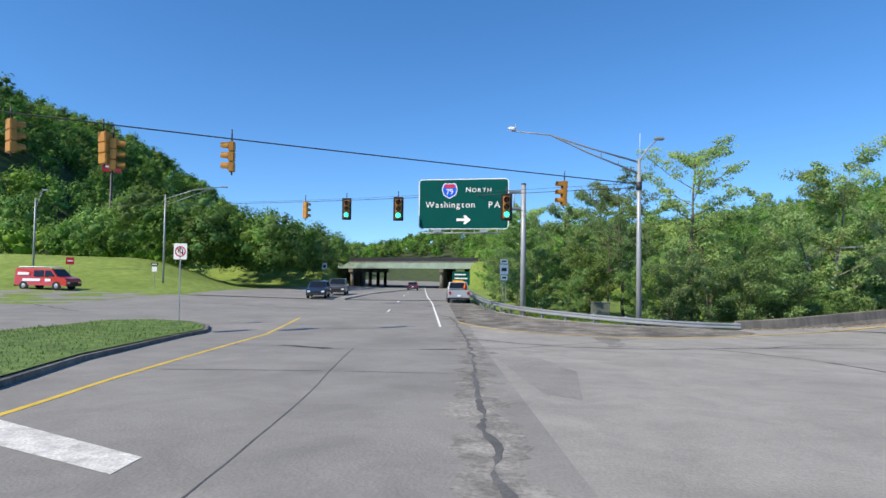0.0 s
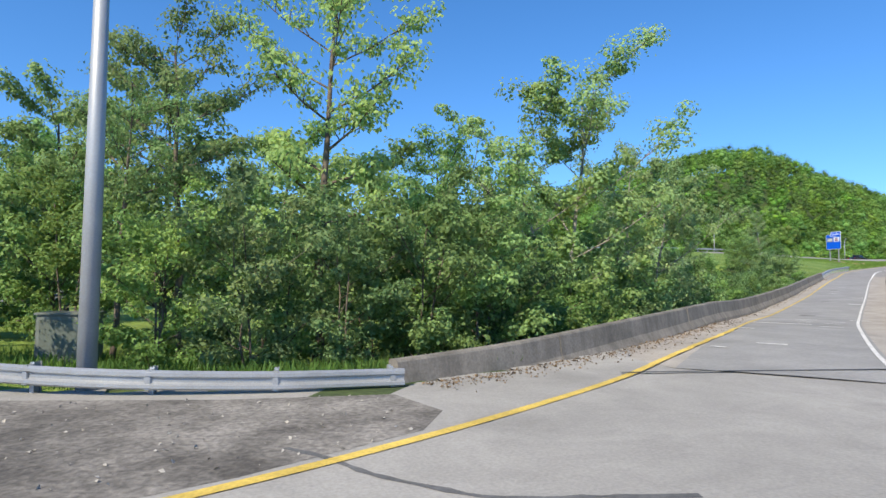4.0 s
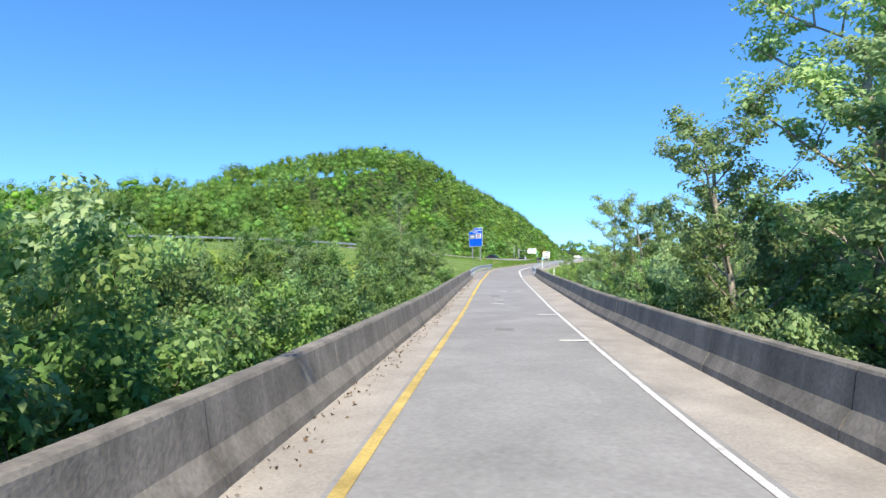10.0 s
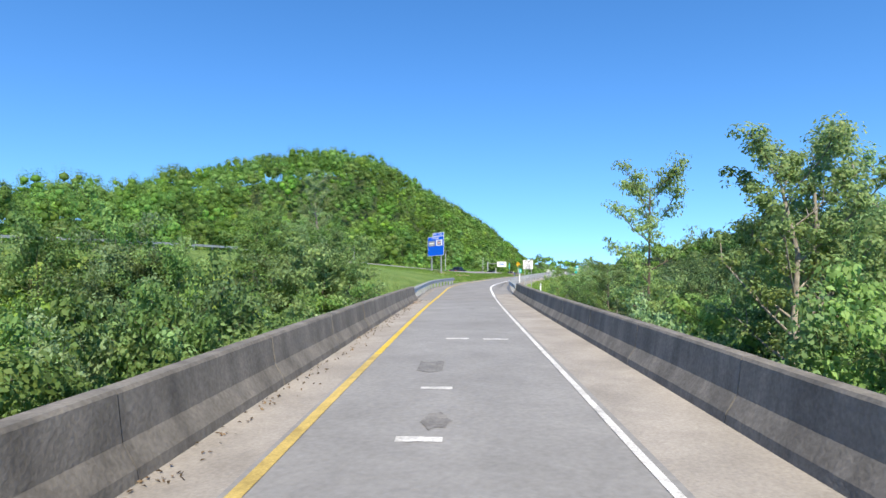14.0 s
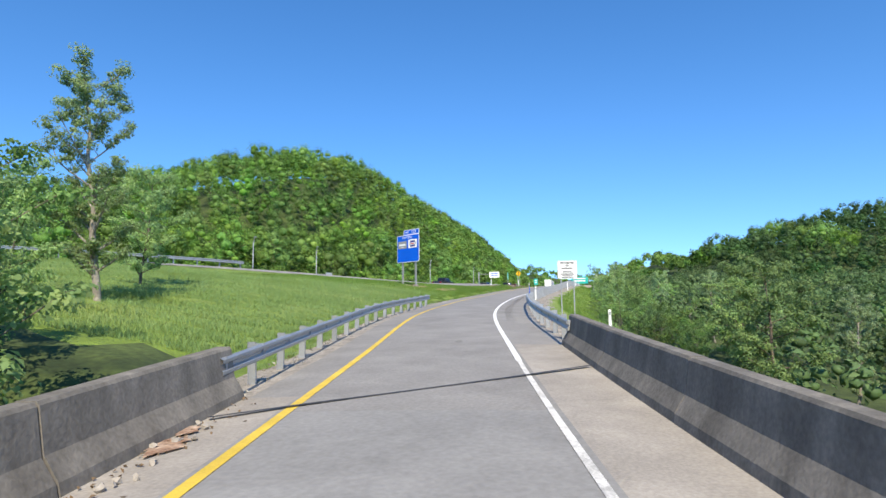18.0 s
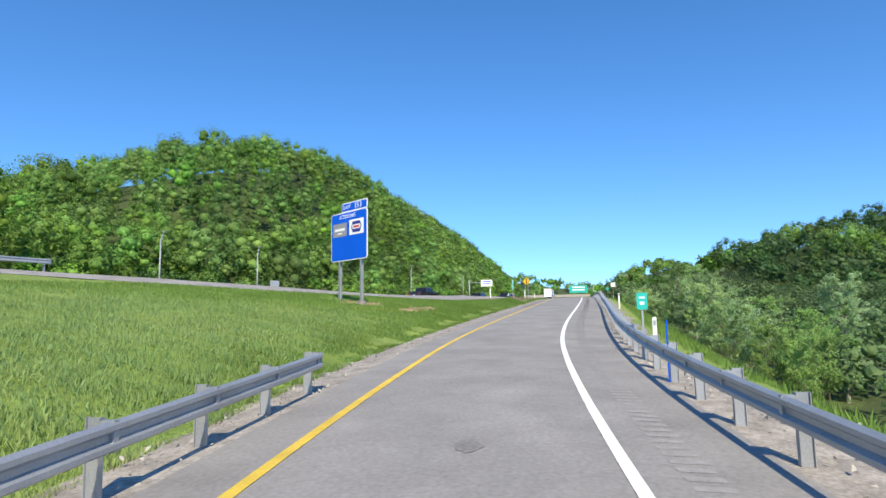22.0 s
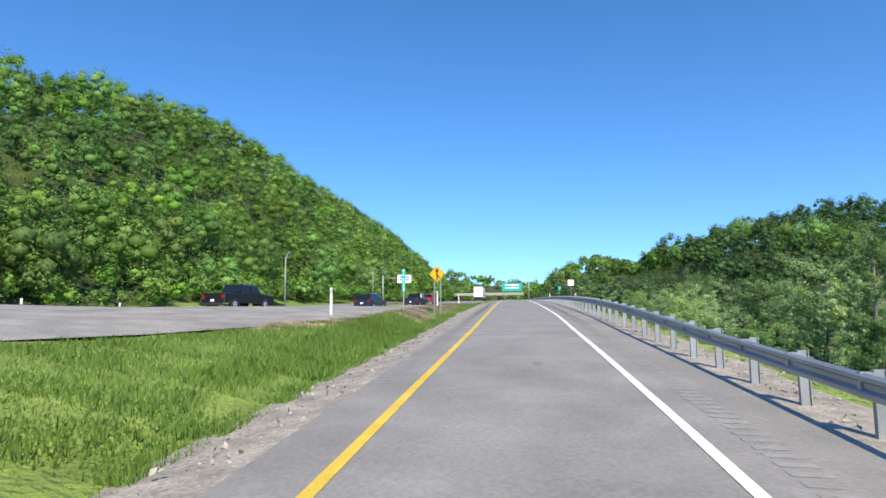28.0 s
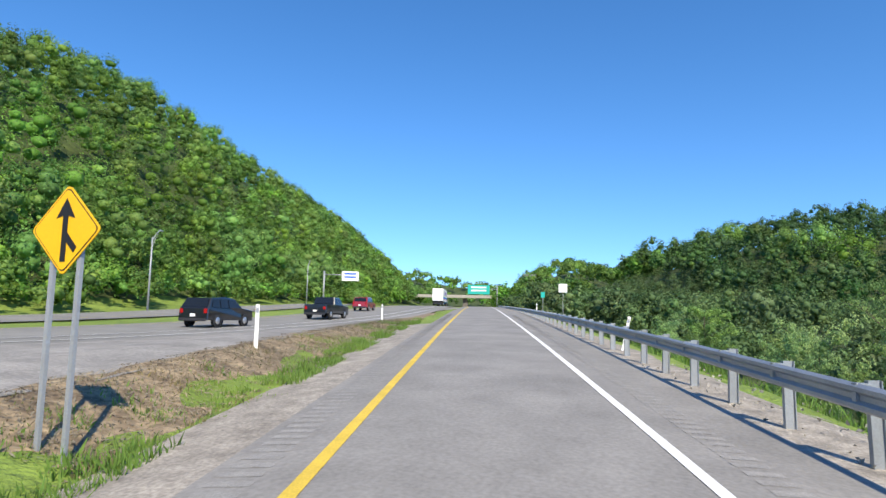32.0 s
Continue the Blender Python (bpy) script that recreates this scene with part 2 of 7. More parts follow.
def ground_material():
    """Meadow: green with yellower drifts and thin bare spots."""
    m = bpy.data.materials.new("meadow")
    m.use_nodes = True
    n, ln = m.node_tree.nodes, m.node_tree.links.new
    p = n["Principled BSDF"]
    p.inputs["Roughness"].default_value = 0.9
    geo = n.new("ShaderNodeNewGeometry")
    a, b, c = (n.new("ShaderNodeTexNoise") for _ in range(3))
    for t, sc, de in ((a, 0.09, 4), (b, 1.3, 5), (c, 9.0, 4)):
        t.inputs["Scale"].default_value, t.inputs["Detail"].default_value = sc, de
        ln(geo.outputs["Position"], t.inputs["Vector"])
    r1, r2 = n.new("ShaderNodeValToRGB"), n.new("ShaderNodeValToRGB")
    r1.color_ramp.elements[0].color, r1.color_ramp.elements[1].color = (0.160, 0.240, 0.034, 1), (0.225, 0.310, 0.060, 1)
    r1.color_ramp.elements[0].position, r1.color_ramp.elements[1].position = 0.35, 0.65
    ln(a.outputs["Fac"], r1.inputs["Fac"])
    r2.color_ramp.elements[0].color, r2.color_ramp.elements[1].color = (0.72, 0.74, 0.68, 1), (1.2, 1.17, 1.15, 1)
    r2.color_ramp.elements[0].position, r2.color_ramp.elements[1].position = 0.3, 0.7
    ln(b.outputs["Fac"], r2.inputs["Fac"])
    mul = n.new("ShaderNodeMixRGB")
    mul.blend_type, mul.inputs[0].default_value = "MULTIPLY", 1.0
    ln(r1.outputs[0], mul.inputs[1]), ln(r2.outputs[0], mul.inputs[2]), ln(mul.outputs[0], p.inputs["Base Color"])
    bu = n.new("ShaderNodeBump")
    bu.inputs["Strength"].default_value, bu.inputs["Distance"].default_value = 0.9, 0.12
    ln(c.outputs["Fac"], bu.inputs["Height"]), ln(bu.outputs[0], p.inputs["Normal"])
    return m


M_MEADOW = ground_material()
M_TURF = material("mown_turf", (0.085, 0.150, 0.026), 0.9, vary=0.3, size=0.8, bump=0.9, fine=9, second=(0.12, 0.185, 0.04))
M_LAWN = leaf_material("lawn_blade", (0.085, 0.155, 0.024), (0.20, 0.29, 0.06), 0.4, 0.0, 0.0)
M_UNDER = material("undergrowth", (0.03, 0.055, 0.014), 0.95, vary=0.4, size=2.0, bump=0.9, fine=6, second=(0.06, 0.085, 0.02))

# ---- mesh helpers ----


def mesh_of(name, verts, faces, mat=None, smooth=False):
    me = bpy.data.meshes.new(name)
    me.from_pydata([tuple(v) for v in verts], [], [tuple(f) for f in faces])
    if mat:
        me.materials.append(mat)
    if smooth:
        me.shade_smooth()
    me.update()
    return me


def part(name, data, mat=None, parent=None, label="", at=None):
    """Links a bmesh or mesh as ONE object under a thing or a part."""
    if isinstance(data, bmesh.types.BMesh):
        me = bpy.data.meshes.new(name)
        data.to_mesh(me)
        data.free()
        data = me
    if mat and not data.materials:
        data.materials.append(mat)
    ob = new(name, data)
    if at is not None:
        ob.matrix_world = at
    if parent:
        ob.parent = parent
    return tagged(ob, label)


def thing(name, label, category, at=None, group="", kind=""):
    e = new(name)
    e.empty_display_size = 0.2
    if at is not None:
        e.matrix_world = at
    return tagged(e, label, category, group, kind)


def box(bm, x0, x1, y0, y1, z0, z1, bevel=0.0):
    r = bmesh.ops.create_cube(bm, size=1.0, matrix=Matrix.LocRotScale(((x0 + x1) / 2, (y0 + y1) / 2, (z0 + z1) / 2), None, (x1 - x0, y1 - y0, z1 - z0)))
    if bevel:
        edges = {e for v in r["verts"] for e in v.link_edges}
        bmesh.ops.bevel(bm, geom=list(edges), offset=bevel, segments=2, affect="EDGES")
    return bm


def boxed(*a, **k):
    return box(bmesh.new(), *a, **k)


def tube(points, radii, sides=8, caps=True):
    """A round tube through the points."""
    vs, fs = [], []
    pts = [Vector(p) for p in points]
    if not hasattr(radii, "__len__"):
        radii = [radii] * len(pts)
    for i, p in enumerate(pts):
        d = (pts[min(i + 1, len(pts) - 1)] - pts[max(i - 1, 0)]).normalized()
        a = d.orthogonal().normalized() if abs(d.z) > 0.9 else d.cross(Vector((0, 0, 1))).normalized()
        b = d.cross(a)
        for k in range(sides):
            w = 2 * math.pi * k / sides
            vs.append(p + radii[i] * (math.cos(w) * a + math.sin(w) * b))
    for i in range(len(pts) - 1):
        for k in range(sides):
            k2 = (k + 1) % sides
            fs.append((i * sides + k, i * sides + k2, (i + 1) * sides + k2, (i + 1) * sides + k))
    if caps:
        fs += [tuple(range(sides))[::-1], tuple((len(pts) - 1) * sides + k for k in range(sides))]
    return vs, fs


def tube_mesh(name, points, radii, mat, sides=8):
    v, f = tube(points, radii, sides)
    return mesh_of(name, v, f, mat, True)


class Curve:
    """A smooth line through plan points, measured along its length; u is to its right."""

    def __init__(self, ctrl, step=0.5):
        c = np.array(ctrl, float)
        c = np.vstack([2 * c[0] - c[1], c, 2 * c[-1] - c[-2]])
        pts = []
        for i in range(1, len(c) - 2):
            n = max(2, int(np.linalg.norm(c[i + 1] - c[i]) / step))
            t = np.linspace(0, 1, n, endpoint=False)[:, None]
            pts.append(0.5 * (2 * c[i] + (c[i + 1] - c[i - 1]) * t + (2 * c[i - 1] - 5 * c[i] + 4 * c[i + 1] - c[i + 2]) * t**2 + (3 * c[i] - c[i - 1] - 3 * c[i + 1] + c[i + 2]) * t**3))
        self.p = np.vstack(pts + [c[-2:-1]])
        d = np.gradient(self.p[:, :2], axis=0)
        d /= np.linalg.norm(d, axis=1)[:, None]
        self.d, self.r = d, np.stack([d[:, 1], -d[:, 0]], 1)
        self.s = np.r_[0, np.cumsum(np.linalg.norm(np.diff(self.p[:, :2], axis=0), axis=1))]
        self.length = self.s[-1]

    def at(self, s, u=0.0, h=0.0):
        p = [np.interp(s, self.s, self.p[:, k]) for k in range(3)]
        r = [np.interp(s, self.s, self.r[:, k]) for k in range(2)]
        return Vector((p[0] + u * r[0], p[1] + u * r[1], p[2] + h))

    def yaw(self, s):
        return math.degrees(math.atan2(-np.interp(s, self.s, self.d[:, 0]), np.interp(s, self.s, self.d[:, 1])))

    def near(self, x, y):
        """Length along, offset to the right and height for many places."""
        s, u, z = (np.empty(x.shape) for _ in range(3))
        for i in range(0, x.size, 20000):
            q = np.stack([x.flat[i:i + 20000], y.flat[i:i + 20000]], 1)
            step = self.p[::4]
            k = ((q[:, None] - step[None, :, :2]) ** 2).sum(2).argmin(1) * 4
            k = np.minimum(k, len(self.p) - 1)
            off = q - self.p[k, :2]
            s.flat[i:i + 20000] = self.s[k] + (off * self.d[k]).sum(1)
            u.flat[i:i + 20000] = (off * self.r[k]).sum(1)
            z.flat[i:i + 20000] = self.p[k, 2]
        return s, u, z


def loft(curve, s0, s1, profile, step=1.0, closed=False, caps=False):
    """Sweeps a profile of (u, h) along a curve."""
    n = max(2, int((s1 - s0) / step) + 1)
    ss = np.linspace(s0, s1, n)
    m = len(profile)
    vs, fs = [], []
    for s in ss:
        vs += [curve.at(s, u, h) for u, h in profile]
    for i in range(n - 1):
        for k in range(m if closed else m - 1):
            k2 = (k + 1) % m
            fs.append((i * m + k, i * m + k2, (i + 1) * m + k2, (i + 1) * m + k))
    if caps:
        fs += [tuple(range(m)), tuple((n - 1) * m + k for k in range(m))[::-1]]
    return vs, fs


def strip(name, curve, s0, s1, profile, mat, parent=None, label="", step=1.0, closed=False, caps=False, smooth=False):
    v, f = loft(curve, s0, s1, profile, step, closed, caps)
    return part(name, mesh_of(name, v, f, mat, smooth), None, parent, label)


def smooth01(x):
    x = np.clip(x, 0, 1)
    return x * x * (3 - 2 * x)


# ---- plan ----
RAMP = Curve([(13, 22, -1.02), (23.5, 30.2, -1.12), (34.5, 37.2, -0.98), (44.7, 42.9, -0.98), (61.3, 51.7, -0.38), (69.4, 56.0, 0.05), (85.5, 64.5, 0.93), (97.8, 70.8, 1.6),
              (111.1, 77.3, 2.48), (125.5, 82.8, 3.24), (138.2, 86.6, 3.93), (158.3, 91.5, 5.08), (172.8, 95.1, 5.82), (186.9, 98.7, 6.52),
              (216, 106.4, 7.6), (260, 118, 8.8), (330, 136.4, 9.8), (600, 207, 12)])
MAIN = Curve([(-240, 162, 3.0), (-60, 149, 3.4), (-10, 143, 3.75), (20, 139.5, 4.2), (75, 132, 6.6), (110, 126, 7.7), (140, 122.3, 7.6), (170, 121, 7.0), (200, 122, 6.8), (230, 125.3, 7.4),
              (270, 133.4, 8.7), (330, 148.4, 9.8), (600, 219, 12)])
WING = Curve([(15.9, 32.2, -1.57), (19.9, 33.5, -1.45), (27.0, 36.7, -1.16), tuple(RAMP.at(RAMP.near(np.array([35.0]), np.array([40.5]))[0][0], -3.03))])
CORNER = Curve([(2.6, 96, -1.6), (2.8, 70, -1.15), (3.2, 52, -1.15), (4.2, 43, -1.18), (6.3, 37.8, -1.24), (10.2, 34.0, -1.38), (13.4, 32.6, -1.48), (16.1, 32.15, -1.52)])
S_DECK = RAMP.near(np.array([20.0]), np.array([28.5]))[0][0]      # the bridge begins
S_LEFT = RAMP.near(np.array([91.8]), np.array([71.0]))[0][0]      # left parapet ends
S_RIGHT = RAMP.near(np.array([101.5]), np.array([68.2]))[0][0]    # right parapet ends


def street_z(x, y):
    return -0.042 * np.clip(y, -40, 27) + 0.022 * np.clip(-12 - x, 0, 45) - 0.02 * np.clip(y - 70, 0, 90) + 0.034 * np.clip(y - 172, 0, 240)


def kerb_y(x):
    """The far edge of the junction's pavement."""
    return np.interp(x, [1.4, 1.5, 2.8, 4.2, 6.3, 10.2, 13.4, 16.1, 19.9, 25.0], [400, 75, 70, 43.4, 38.2, 34.4, 33.0, 32.4, 33.6, 35.9])


def ground_z(x, y):
    """Height of the open ground."""
    x, y = np.asarray(x, float), np.asarray(y, float)
    s, u, zr = RAMP.near(x, y)
    sm, um, zm = MAIN.near(x, y)
    street = street_z(x, y)
    # valley floor beside and below the bridge
    into = smooth01((x - 7 - 0.25 * np.clip(y - 40, 0, 60)) / 24) * smooth01((y - 33.5) / 9)
    into = np.maximum(into, smooth01((x - 30) / 18) * smooth01((30 - (y - 34)) / 20) * smooth01((x - 24 + 0 * y) / 10))
    floor = -6.2 + 0.028 * np.clip(x - 60, 0, 400)
    z = street * (1 - into) + floor * into
    # motorway embankment
    gap = smooth01((16.5 - np.abs(x + 9.5)) / 2.5)
    bank = zm - 0.12 - 0.42 * np.clip(np.abs(um + 9) - 17, 0, 80)
    z = np.where(gap > 0.02, z * gap + np.maximum(z, bank) * (1 - gap), np.maximum(z, bank))
    # grass mound on the far corner
    z = z + 3.6 * smooth01((-21 - 0.25 * (y - 60) - x) / 16) * smooth01((y - 58.5) / 22) * smooth01((x + 95) / 15) * smooth01((110 - y) / 25)
    # ramp embankment past the bridge
    past = smooth01((s - (S_LEFT - 9)) / 11)
    lu = np.clip(-u - 4.6, 0, 200)
    lm = np.clip(um - 7.0, 0, 200)
    between = zr - 0.12 + (zm - zr) * np.clip(lu / np.maximum(lu + lm, 0.1), 0, 1) ** 0.78
    between = between + 0.36 * smooth01((lu - 0.2) / 1.7) * smooth01(lm / 7) * smooth01((x - 160) / 14) * smooth01((300 - x) / 60)
    left = np.where(um > 0, between, zm - 0.12)
    right = np.maximum(zr - 0.1 - 0.5 * np.clip(u - 5.6, 0, 40), zr - 4.2 + 0.012 * np.clip(u - 20, 0, 200))
    z = np.where(u < 0, z * (1 - past) + left * past, z * (1 - smooth01((s - S_RIGHT + 9) / 9)) + right * smooth01((s - S_RIGHT + 9) / 9))
    onramp = smooth01((5.4 - np.abs(u)) / 0.8) * (s > np.where(u < 0, S_LEFT + 0.5, S_RIGHT))
    z = z * (1 - onramp) + (zr - 0.21) * onramp
    # wooded hill beyond the motorway
    far = -um - 27
    crest = np.interp(x, [60, 100, 140, 180, 220, 260, 310, 370, 450, 560, 700, 900], [1, 6, 13.5, 17.5, 37, 46, 55, 48, 45, 44, 30, 10])
    z = np.where(far > 0, z + crest * smooth01(far / np.interp(x, [60, 200, 300, 400], [80, 56, 66, 56])) * (1 - 0.6 * smooth01((far - 120) / 120)), z)
    # wooded hills on the other sides
    z = z + 55 * smooth01((-x - 70) / 90) * smooth01((y - 60) / 110) * smooth01((460 - y) / 200)
    z = z + (8 + 18 * smooth01((x + 70) / 90)) * smooth01((y - 330) / 200) * smooth01((x + 160) / 60) * smooth01((130 - x) / 80)
    side = smooth01((u - 14) / 45) * (s > 0)
    z = z + side * (33 * np.exp(-((x - 455) / 72.0) ** 2 - ((y - 18) / 92.0) ** 2) + 34 * np.exp(-((x - 760) / 170.0) ** 2 - ((y - 110) / 110.0) ** 2))
    z = z + smooth01((u - 12) / 14) * (s > 0) * 19 * np.exp(-((x - 545) / 60.0) ** 2 - ((y - 140) / 34.0) ** 2)
    z = z + (30 + 6 * np.sin(y * 0.021)) * smooth01((x - 760) / 240)
    return z


def gz(x, y):
    return float(ground_z(np.array([x]), np.array([y]))[0])


# ---- ground: one sheet to the horizon ----
def axis_steps(a, b, fine, far):
    mid = np.arange(a, b + fine / 2, fine)
    out = fine * 1.6 * (1.11 ** np.arange(1, 90)).cumsum()
    out = out[out < far]
    return np.r_[(a - out)[::-1], mid, b + out]


gx, gy = axis_steps(-70, 230, 1.5, 3500), axis_steps(-30, 190, 1.5, 3500)
GX, GY = np.meshgrid(gx, gy)
GZ = ground_z(GX, GY)
GS, GU, GR = RAMP.near(GX, GY)
bumps = np.array([noise.noise((x * 0.4, y * 0.4, 0)) for x, y in zip(GX.flat, GY.flat)]).reshape(GX.shape)
GZ = GZ + 0.1 * bumps * smooth01((np.abs(GU) - 6) / 5) * smooth01((np.abs(MAIN.near(GX, GY)[1] + 9) - 17) / 4)
paved = ((GX < 25) & (GX > -75) & (GY < kerb_y(GX) - 1.5) & (GY > -80) & (GY < 60 - 22 * smooth01((-GX - 22) / 6))) | ((GX < 1) & (GX > -26) & (GY > -200) & (GY < 420))
paved |= (np.abs(GU) < 5) & (GS > 8) & (GS < 45)
GZ = np.where(paved, GZ - 0.25, GZ)
nx, ny = len(gx), len(gy)
ids = np.arange(nx * ny).reshape(ny, nx)
gf = np.stack([ids[:-1, :-1], ids[:-1, 1:], ids[1:, 1:], ids[1:, :-1]], -1).reshape(-1, 4)
gme = bpy.data.meshes.new("ground")
gme.from_pydata(np.stack([GX, GY, GZ], -1).reshape(-1, 3).tolist(), [], gf.tolist())
gme.materials.append(M_MEADOW)
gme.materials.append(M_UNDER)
GM = MAIN.near(GX, GY)[1]
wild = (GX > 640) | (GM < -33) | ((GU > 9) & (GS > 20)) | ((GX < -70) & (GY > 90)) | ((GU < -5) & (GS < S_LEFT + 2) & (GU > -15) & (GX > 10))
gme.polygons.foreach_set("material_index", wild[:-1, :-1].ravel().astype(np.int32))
gme.shade_smooth()
ground = tagged(new("ground", gme), "rolling green meadow and wooded hill ground", "ground", kind="structure")


bm = bmesh.new()
bmesh.ops.create_icosphere(bm, subdivisions=1, radius=1.0)
CORE_V, CORE_F = np.array([v.co[:] for v in bm.verts]), np.array([[v.index for v in f.verts] for f in bm.faces])
bm.free()


def quads_mesh(name, v, mat, cores=None):
    """A mesh of loose four-cornered leaves from an (n, 4, 3) array, with (m, 12, 3) twenty-sided leafy cores."""
    n = len(v)
    m = 0 if cores is None else len(cores)
    me = bpy.data.meshes.new(name)
    me.vertices.add(4 * n + 12 * m)
    co = np.asarray(v, np.float32).ravel()
    ids = np.arange(4 * n, dtype=np.int32)
    start, total = np.arange(0, 4 * n, 4, dtype=np.int32), np.full(n, 4, np.int32)
    if m:
        co = np.r_[co, np.asarray(cores, np.float32).ravel()]
        ids = np.r_[ids, (4 * n + 12 * np.arange(m)[:, None, None] + CORE_F[None]).ravel()].astype(np.int32)
        start = np.r_[start, 4 * n + 3 * np.arange(20 * m)].astype(np.int32)
        total = np.r_[total, np.full(20 * m, 3)].astype(np.int32)
    me.vertices.foreach_set("co", co)
    me.loops.add(len(ids))
    me.loops.foreach_set("vertex_index", ids)
    me.polygons.add(len(start))
    me.polygons.foreach_set("loop_start", start)
    me.polygons.foreach_set("loop_total", total)
    me.materials.append(mat)
    me.update()
    return me


def leaves(centres, normals, sizes, rng, loose=0.55):
    """Leaf corners round the centres, facing roughly along the normals."""
    n = len(centres)
    nv = normals + rng.normal(0, loose, (n, 3))
    nv /= np.linalg.norm(nv, axis=1)[:, None] + 1e-9
    t = np.cross(nv, rng.normal(0, 1, (n, 3)))
    t /= np.linalg.norm(t, axis=1)[:, None] + 1e-9
    b = np.cross(nv, t)
    s = sizes[:, None]
    fold = nv * s * 0.22
    return np.stack([centres - t * s * 0.62, centres + b * s * 0.36 + fold, centres + t * s * 0.62, centres - b * s * 0.36 + fold], 1)


def tree_proto(name, seed, height, spread, lobes, count, leaf, bark, leaf_size, base=0.25, lean=0.08, upright=0.5, trunk_r=None, stems=1, clump=0.14, twigs=8, layer=0.72):
    """A tree at the origin: trunk with limbs as one mesh, leaves in clumps at the limb ends as another."""
    rng = np.random.default_rng(seed)
    wood_v, wood_f, ends = [], [], []
    trunk_r = trunk_r or height * 0.016

    def add(pts, radii, sides):
        v, f = tube(pts, radii, sides, False)
        o = len(wood_v)
        wood_v.extend(v)
        wood_f.extend([tuple(i + o for i in q) for q in f])

    for st in range(stems):
        ang = rng.uniform(0, 6.28)
        off = 0.0 if stems == 1 else 0.25 * st
        top = Vector((math.cos(ang) * height * lean * (1 + st), math.sin(ang) * height * lean * (1 + st), height * (0.92 - 0.12 * st)))
        foot = Vector((off * math.cos(ang), off * math.sin(ang), -0.6))
        pts = [foot.lerp(top, k / 6) + Vector((*rng.normal(0, height * 0.008, 2), 0)) for k in range(7)]
        add(pts, [trunk_r * (1 - 0.13 * k) for k in range(7)], 7)
        ends.append((pts[-1], 0.8))
        for i in range(lobes // stems):
            h = base + (0.95 - base) * (i + rng.uniform(0, 0.9)) / (lobes / stems)
            k = h / 0.92 * 6
            a = pts[min(int(k), 5)].lerp(pts[min(int(k), 5) + 1], k - int(k)) if k < 6 else pts[-1]
            w = i * 2.4 + rng.uniform(-0.5, 0.5)
            reach = spread * (1.0 - 0.55 * abs(h - 0.5 * (1 + base)) / (1 - base) * 1.2) * rng.uniform(0.6, 1.1)
            out = Vector((math.cos(w), math.sin(w), upright + rng.uniform(-0.15, 0.25))) * reach
            mid = a + out * 0.5 + Vector((0, 0, -0.04 * reach))
            end = a + out
            add([a, mid, end], [trunk_r * 0.42 * (1.15 - h), trunk_r * 0.28 * (1.15 - h), 0.012], 5)
            ends.append((end, 1.15))
            for j in range(twigs):
                f = 0.22 + 0.78 * (j + rng.uniform(0.1, 0.9)) / twigs
                root = a.lerp(mid, 2 * f) if f < 0.5 else mid.lerp(end, 2 * f - 1)
                way = Vector(rng.normal(0, 1, 3))
                way.z = 0.45 * abs(way.z) + 0.35 * upright
                tip = root + (way.normalized() * 0.75 + out.normalized() * 0.45) * reach * rng.uniform(0.2, 0.42)
                add([root, root.lerp(tip, 0.55) + Vector((0, 0, 0.03 * reach)), tip], [trunk_r * 0.12, trunk_r * 0.08, 0.006], 3)
                ends.append((tip, rng.uniform(0.6, 1.25)))
                if j % 2:
                    ends.append((root.lerp(tip, 0.5), 0.7))
    cs, ns, ss = [], [], []
    each = max(6, count // len(ends))
    for e, w in ends:
        r = spread * clump * w * rng.uniform(0.7, 1.25)
        d = rng.normal(0, 1, (each, 3))
        d /= np.linalg.norm(d, axis=1)[:, None]
        rad = rng.uniform(0.25, 1, (each, 1)) ** 0.6
        c = np.array(e) + d * rad * r * np.array([1.15, 1.15, layer])
        cs.append(c), ns.append(d * 0.9 + np.array([0, 0, 0.45])), ss.append(rng.uniform(0.7, 1.3, each) * leaf_size)
    cs, ns, ss = np.vstack(cs), np.vstack(ns), np.hstack(ss)
    keep = cs[:, 2] > 0.05
    return mesh_of(name + "_wood", wood_v, wood_f, bark, True), quads_mesh(name + "_leaves", leaves(cs[keep], ns[keep], ss[keep], rng, 0.36), leaf)


